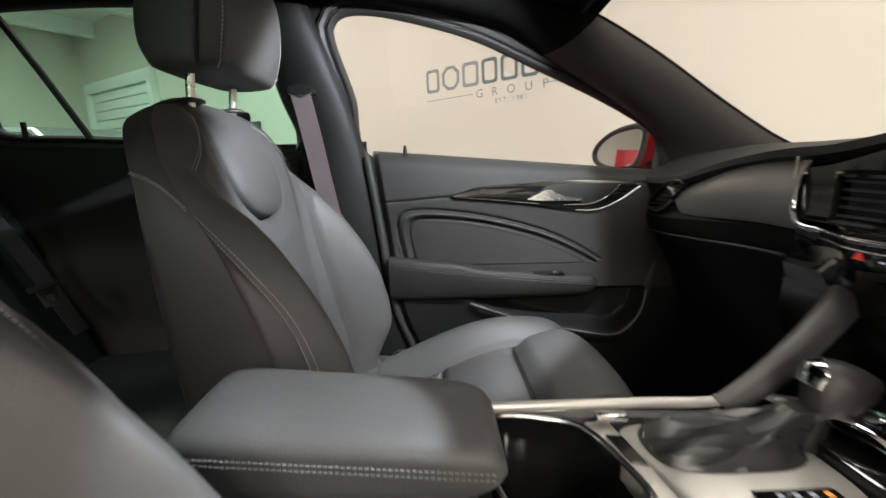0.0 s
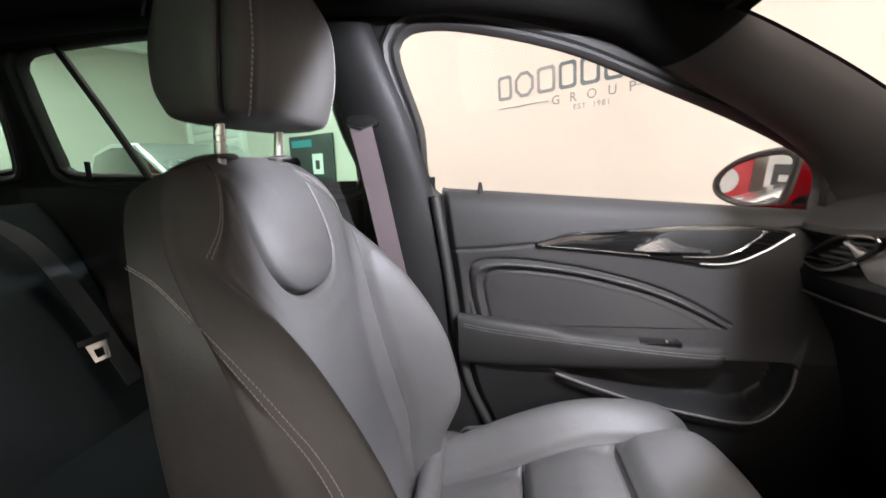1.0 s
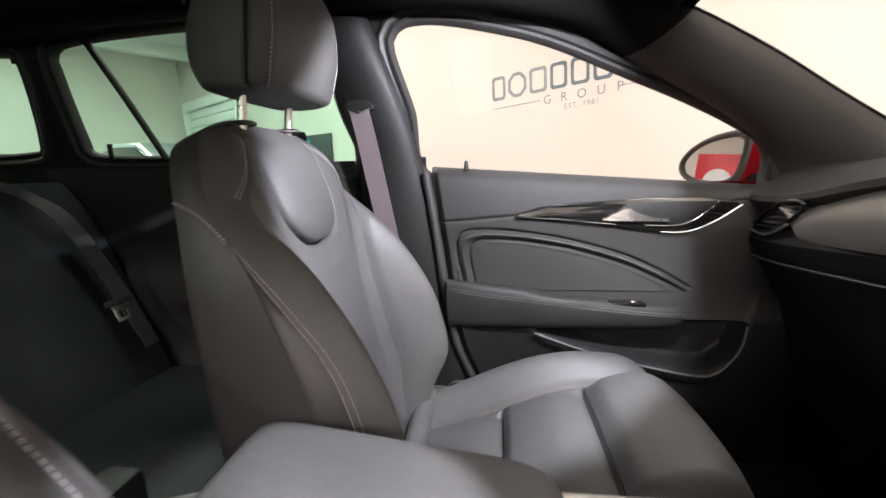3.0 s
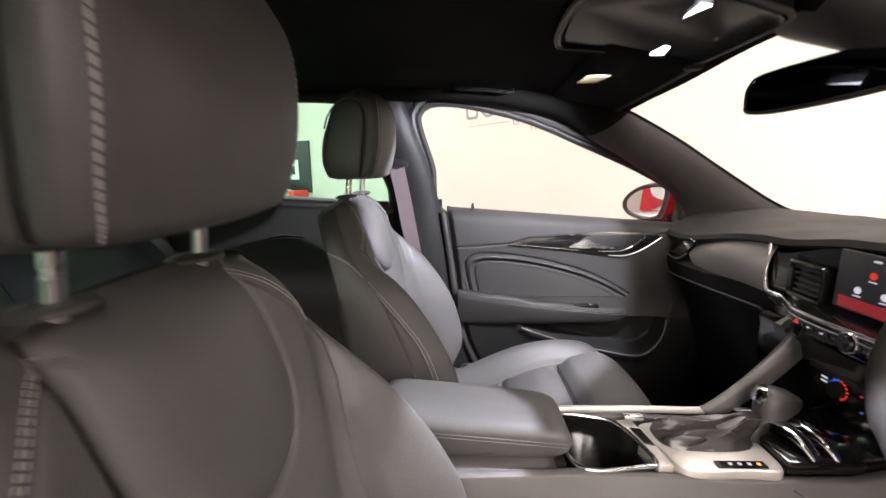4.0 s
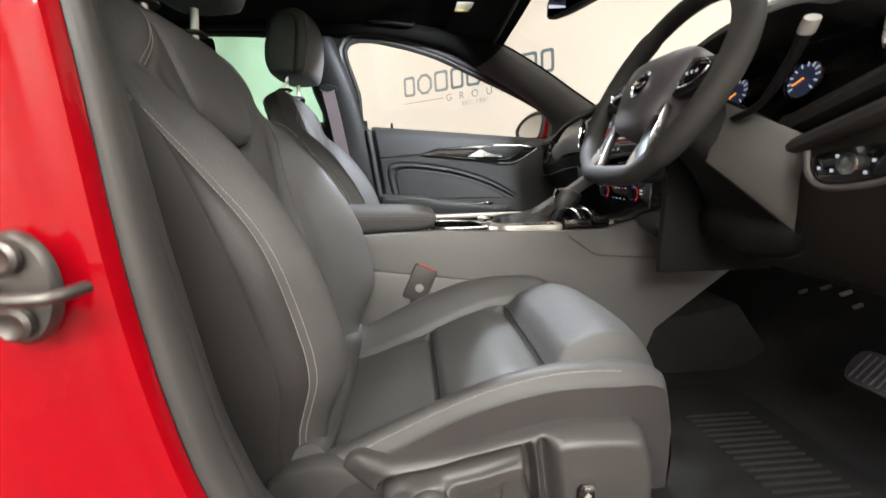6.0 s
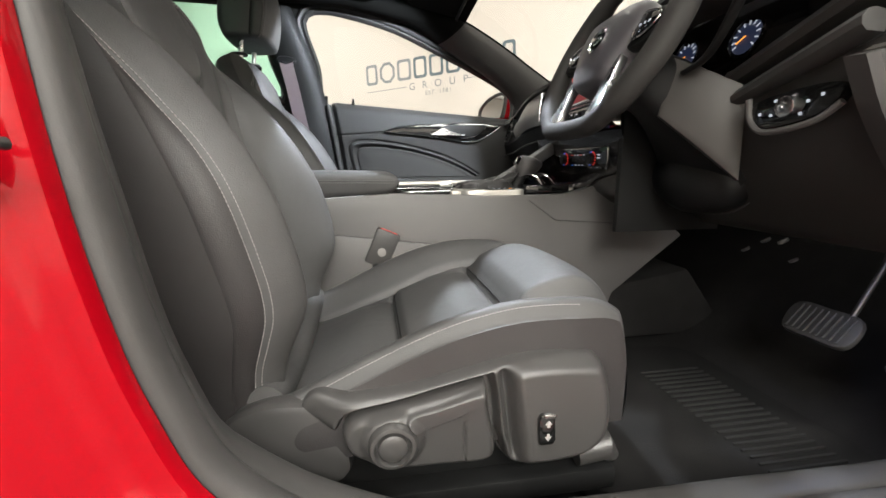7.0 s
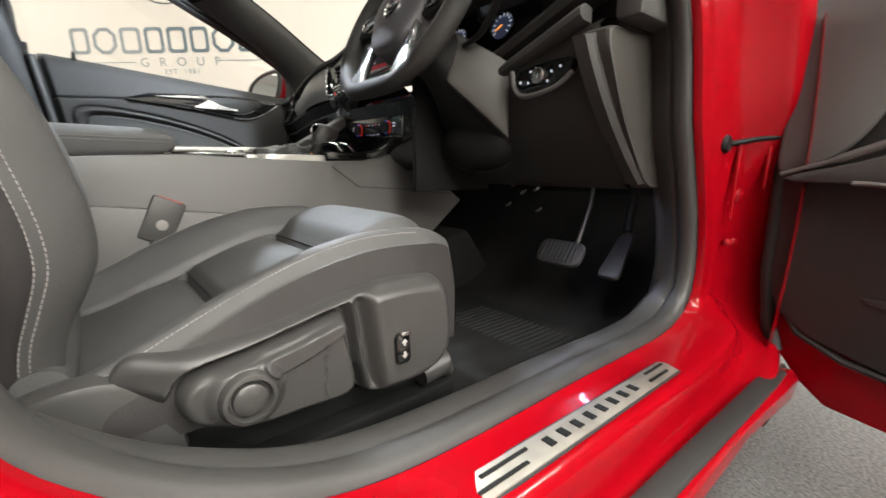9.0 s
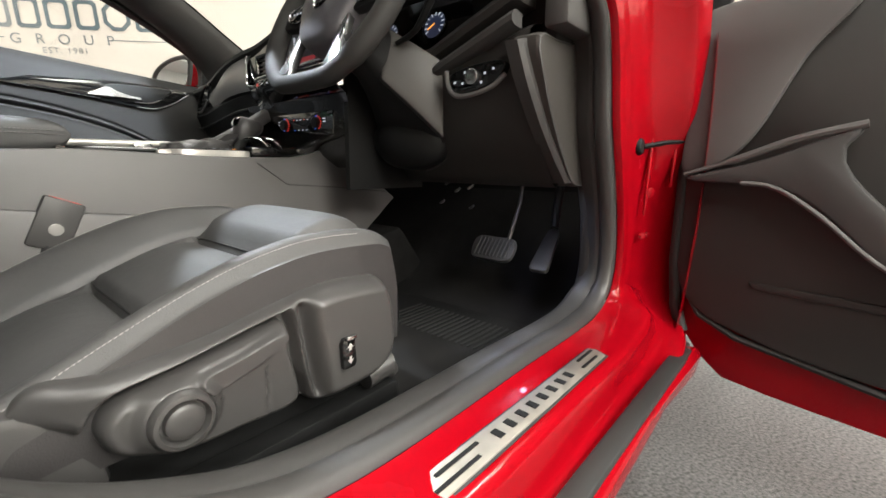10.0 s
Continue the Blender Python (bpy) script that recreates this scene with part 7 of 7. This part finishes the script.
# ---- lettering on the wall, boards, distant things ----
def wall_sign(label):
    s = thing("wall_sign", label, "sign", group="wall signs")
    gap, h, st, x0 = 0.030, 0.205, 0.027, 0.0
    for k, w in enumerate((0.145, 0.185, 0.165, 0.150, 0.155, 0.150, 0.180, 0.160, 0.125)):
        c = 0.055 if k in (1, 6) else 0.02
        outer = [(x0 + c, 0), (x0 + w - c, 0), (x0 + w, c), (x0 + w, h - c), (x0 + w - c, h), (x0 + c, h), (x0, h - c), (x0, c)]
        inner = [(x0 + w / 2 + (x - x0 - w / 2) * (w - 2 * st) / w, h / 2 + (z - h / 2) * (h - 2 * st) / h) for x, z in outer]
        g = G().add([(x, -0.004, z) for x, z in outer + inner], [(a, (a + 1) % 8, 8 + (a + 1) % 8, 8 + a) for a in range(8)])
        make("plain_block", g, INK if k > 2 else INK_SOFT, s, "slate grey hollow block")
        x0 += w + gap
    for x0, x1 in ((-0.005, 0.49), (1.16, 1.68)):
        make("rule", G().box(((x0 + x1) / 2, -0.003, -0.068), (x1 - x0, 0.002, 0.006)), INK_SOFT, s)
    make("ring", G().tube([(0.80 + 0.30 * math.sin(a), -0.004, 0.685 + 0.30 * math.cos(a)) for a in [2 * math.pi * k / 64 for k in range(64)]], 0.010, 6, closed=True, flat=0.4), INK_SOFT, s, "thin grey ring")
    for body, x, z, size, sp in (("GROUP", 0.52, -0.105, 0.10, 2.6), ("EST. 1981", 0.705, -0.17, 0.058, 1.25)):
        cu = bpy.data.curves.new("lettering", "FONT")
        cu.body, cu.size, cu.space_character = body, size, sp
        cu.materials.append(INK_SOFT)
        t = new("lettering", cu)
        t.parent = s
        t.matrix_basis = pose(x, -0.004, z, 90)
    return s


sign = wall_sign("slate grey lettering and thin rules on the cream wall")
sign.matrix_world = ROOM @ pose(0.0, 0, 1.618, 0, -2.6, 0)
copy_thing(sign, ROOM @ pose(3.32, 0, 1.80, 0, -2.6, 0))
sock = thing("wall_socket", "white double power socket on the cream wall", "socket")
sock.matrix_world = ROOM @ pose(-0.47, -0.004, 0.715)
make("plate", G().box((0, -0.004, 0), (0.146, 0.010, 0.086)), LABEL_WHITE, sock, bevel=0.003)
for dx in (-0.036, 0.036):
    make("switch", G().box((dx, -0.011, 0.022), (0.012, 0.006, 0.018)), LABEL_WHITE, sock, bevel=0.001)
    make("outlet", G().box((dx, -0.0095, -0.014), (0.030, 0.002, 0.026)), LABEL_GREY, sock)
board = thing("notice_board", "dark notice board with teal band and white square on wall", "notice board")
board.matrix_world = ROOM @ pose(-3.2, -0.01, 1.17)
make("panel", G().box((0, -0.01, 0), (1.15, 0.02, 0.72)), BOARD, board, bevel=0.004)
make("band", G().box((-0.22, -0.022, 0.25), (0.55, 0.006, 0.10)), BOARD_TEAL, board)
make("white_square", G().box((0.18, -0.022, -0.04), (0.26, 0.006, 0.28)), LABEL_WHITE, board)
make("dark_mark", G().box((0.18, -0.027, -0.05), (0.10, 0.004, 0.12), None), BOARD, board, bevel=0.002)
door_f = thing("roller_door", "white ribbed roller door in the end of the wall", "door")
door_f.matrix_world = ROOM @ pose(-6.6, 0, 0)
make("frame", G().box((0, -0.05, 2.40), (2.7, 0.12, 0.18)).box((-1.3, -0.05, 1.2), (0.14, 0.12, 2.4)).box((1.3, -0.05, 1.2), (0.14, 0.12, 2.4)), CEIL, door_f, bevel=0.006)
for k in range(14):
    make("slat", G().box((0, -0.02, 0.085 + k * 0.165), (2.46, 0.03, 0.15)), CEIL, door_f, bevel=0.005)

# a silver car parked along the wall behind
pc = thing("parked_car", "silver hatchback parked along the wall behind", "car")
pc.matrix_world = ROOM @ pose(-4.4, -1.25, 0, 0, 0, 8)
def shell(prof, hw, mat, name, z_in):
    rings = []
    for y, s in ((-hw, 0.94), (-hw * 0.97, 0.985), (-hw * 0.6, 1.0), (hw * 0.6, 1.0), (hw * 0.97, 0.985), (hw, 0.94)):
        rings.append([(x * s, y, z_in + (z - z_in) * s) for x, z in prof])
    return make(name, G().loft(rings), mat, pc)
shell([(-2.1, 0.35), (-2.15, 0.7), (-2.0, 0.92), (-1.2, 0.97), (1.2, 0.95), (1.9, 0.82), (2.1, 0.6), (2.05, 0.33), (1.0, 0.25), (-1.0, 0.25)], 0.86, SILVER, "body", 0.5)
shell([(-1.85, 0.94), (-1.35, 1.36), (-0.6, 1.47), (0.2, 1.44), (1.15, 0.96)], 0.66, SILVER, "roof", 0.95)
for sg in (-1, 1):
    make("side_window", G().prism([(-1.55, 0.98), (-1.22, 1.32), (-0.55, 1.41), (0.15, 1.38), (0.95, 0.98)], "y", sg * 0.655 - 0.012, sg * 0.655 + 0.012), GLASS_DARK, pc, "dark side window", bevel=0.004)
    make("tail_lamp", G().box((1.98, sg * 0.68, 0.80), (0.14, 0.26, 0.12)), BUTTON_RED, pc, "red tail lamp", bevel=0.03)
    for wx in (-1.3, 1.3):
        wh = make("wheel", G().lathe([(0.30, -0.09), (0.32, -0.06), (0.32, 0.06), (0.30, 0.09), (0.20, 0.085)], pose(wx, sg * 0.80, 0.32, 90), 32), RUBBER, pc)
        make("rim", G().lathe([(0.20, -0.098), (0.18, -0.08), (0.05, -0.09), (0.01, -0.095)], pose(wx, sg * 0.80, 0.32, 90 if sg < 0 else -90), 24), CHROME_SATIN, wh)


# red display panels and a dark board at the back of the showroom
for dy, red in ((0.75, True), (2.05, False), (3.35, True)):
    dp = thing("display_panel", "red display panel with a pale disc" if red else "dark display board with pale bars on a white panel", "display panel", group="display panels")
    dp.matrix_world = pose(-9.8, dy + 0.5, 0, 0, 0, 90)
    make("panel", G().box((0, 0, 1.15), (1.05, 0.06, 2.1)), DISPLAY_RED if red else LABEL_WHITE, dp, bevel=0.01)
    make("foot", G().box((0, 0, 0.05), (0.8, 0.4, 0.10)), PLASTIC_DARK, dp, bevel=0.01)
    if red:
        make("disc", G().lathe([(0.30, 0), (0.30, 0.02), (0.02, 0.021)], pose(0, -0.03, 1.55, 90), 40), LABEL_WHITE, dp)
    else:
        make("board", G().box((0, -0.045, 1.45), (0.80, 0.03, 1.0)), BOARD, dp, bevel=0.004)
        for bz_ in (1.65, 1.25):
            make("bar", G().box((0, -0.065, bz_), (0.55, 0.01, 0.14)), LABEL_WHITE, dp)
copy_thing(pc, pose(-8.0, 2.2, 0, 0, 0, 60))
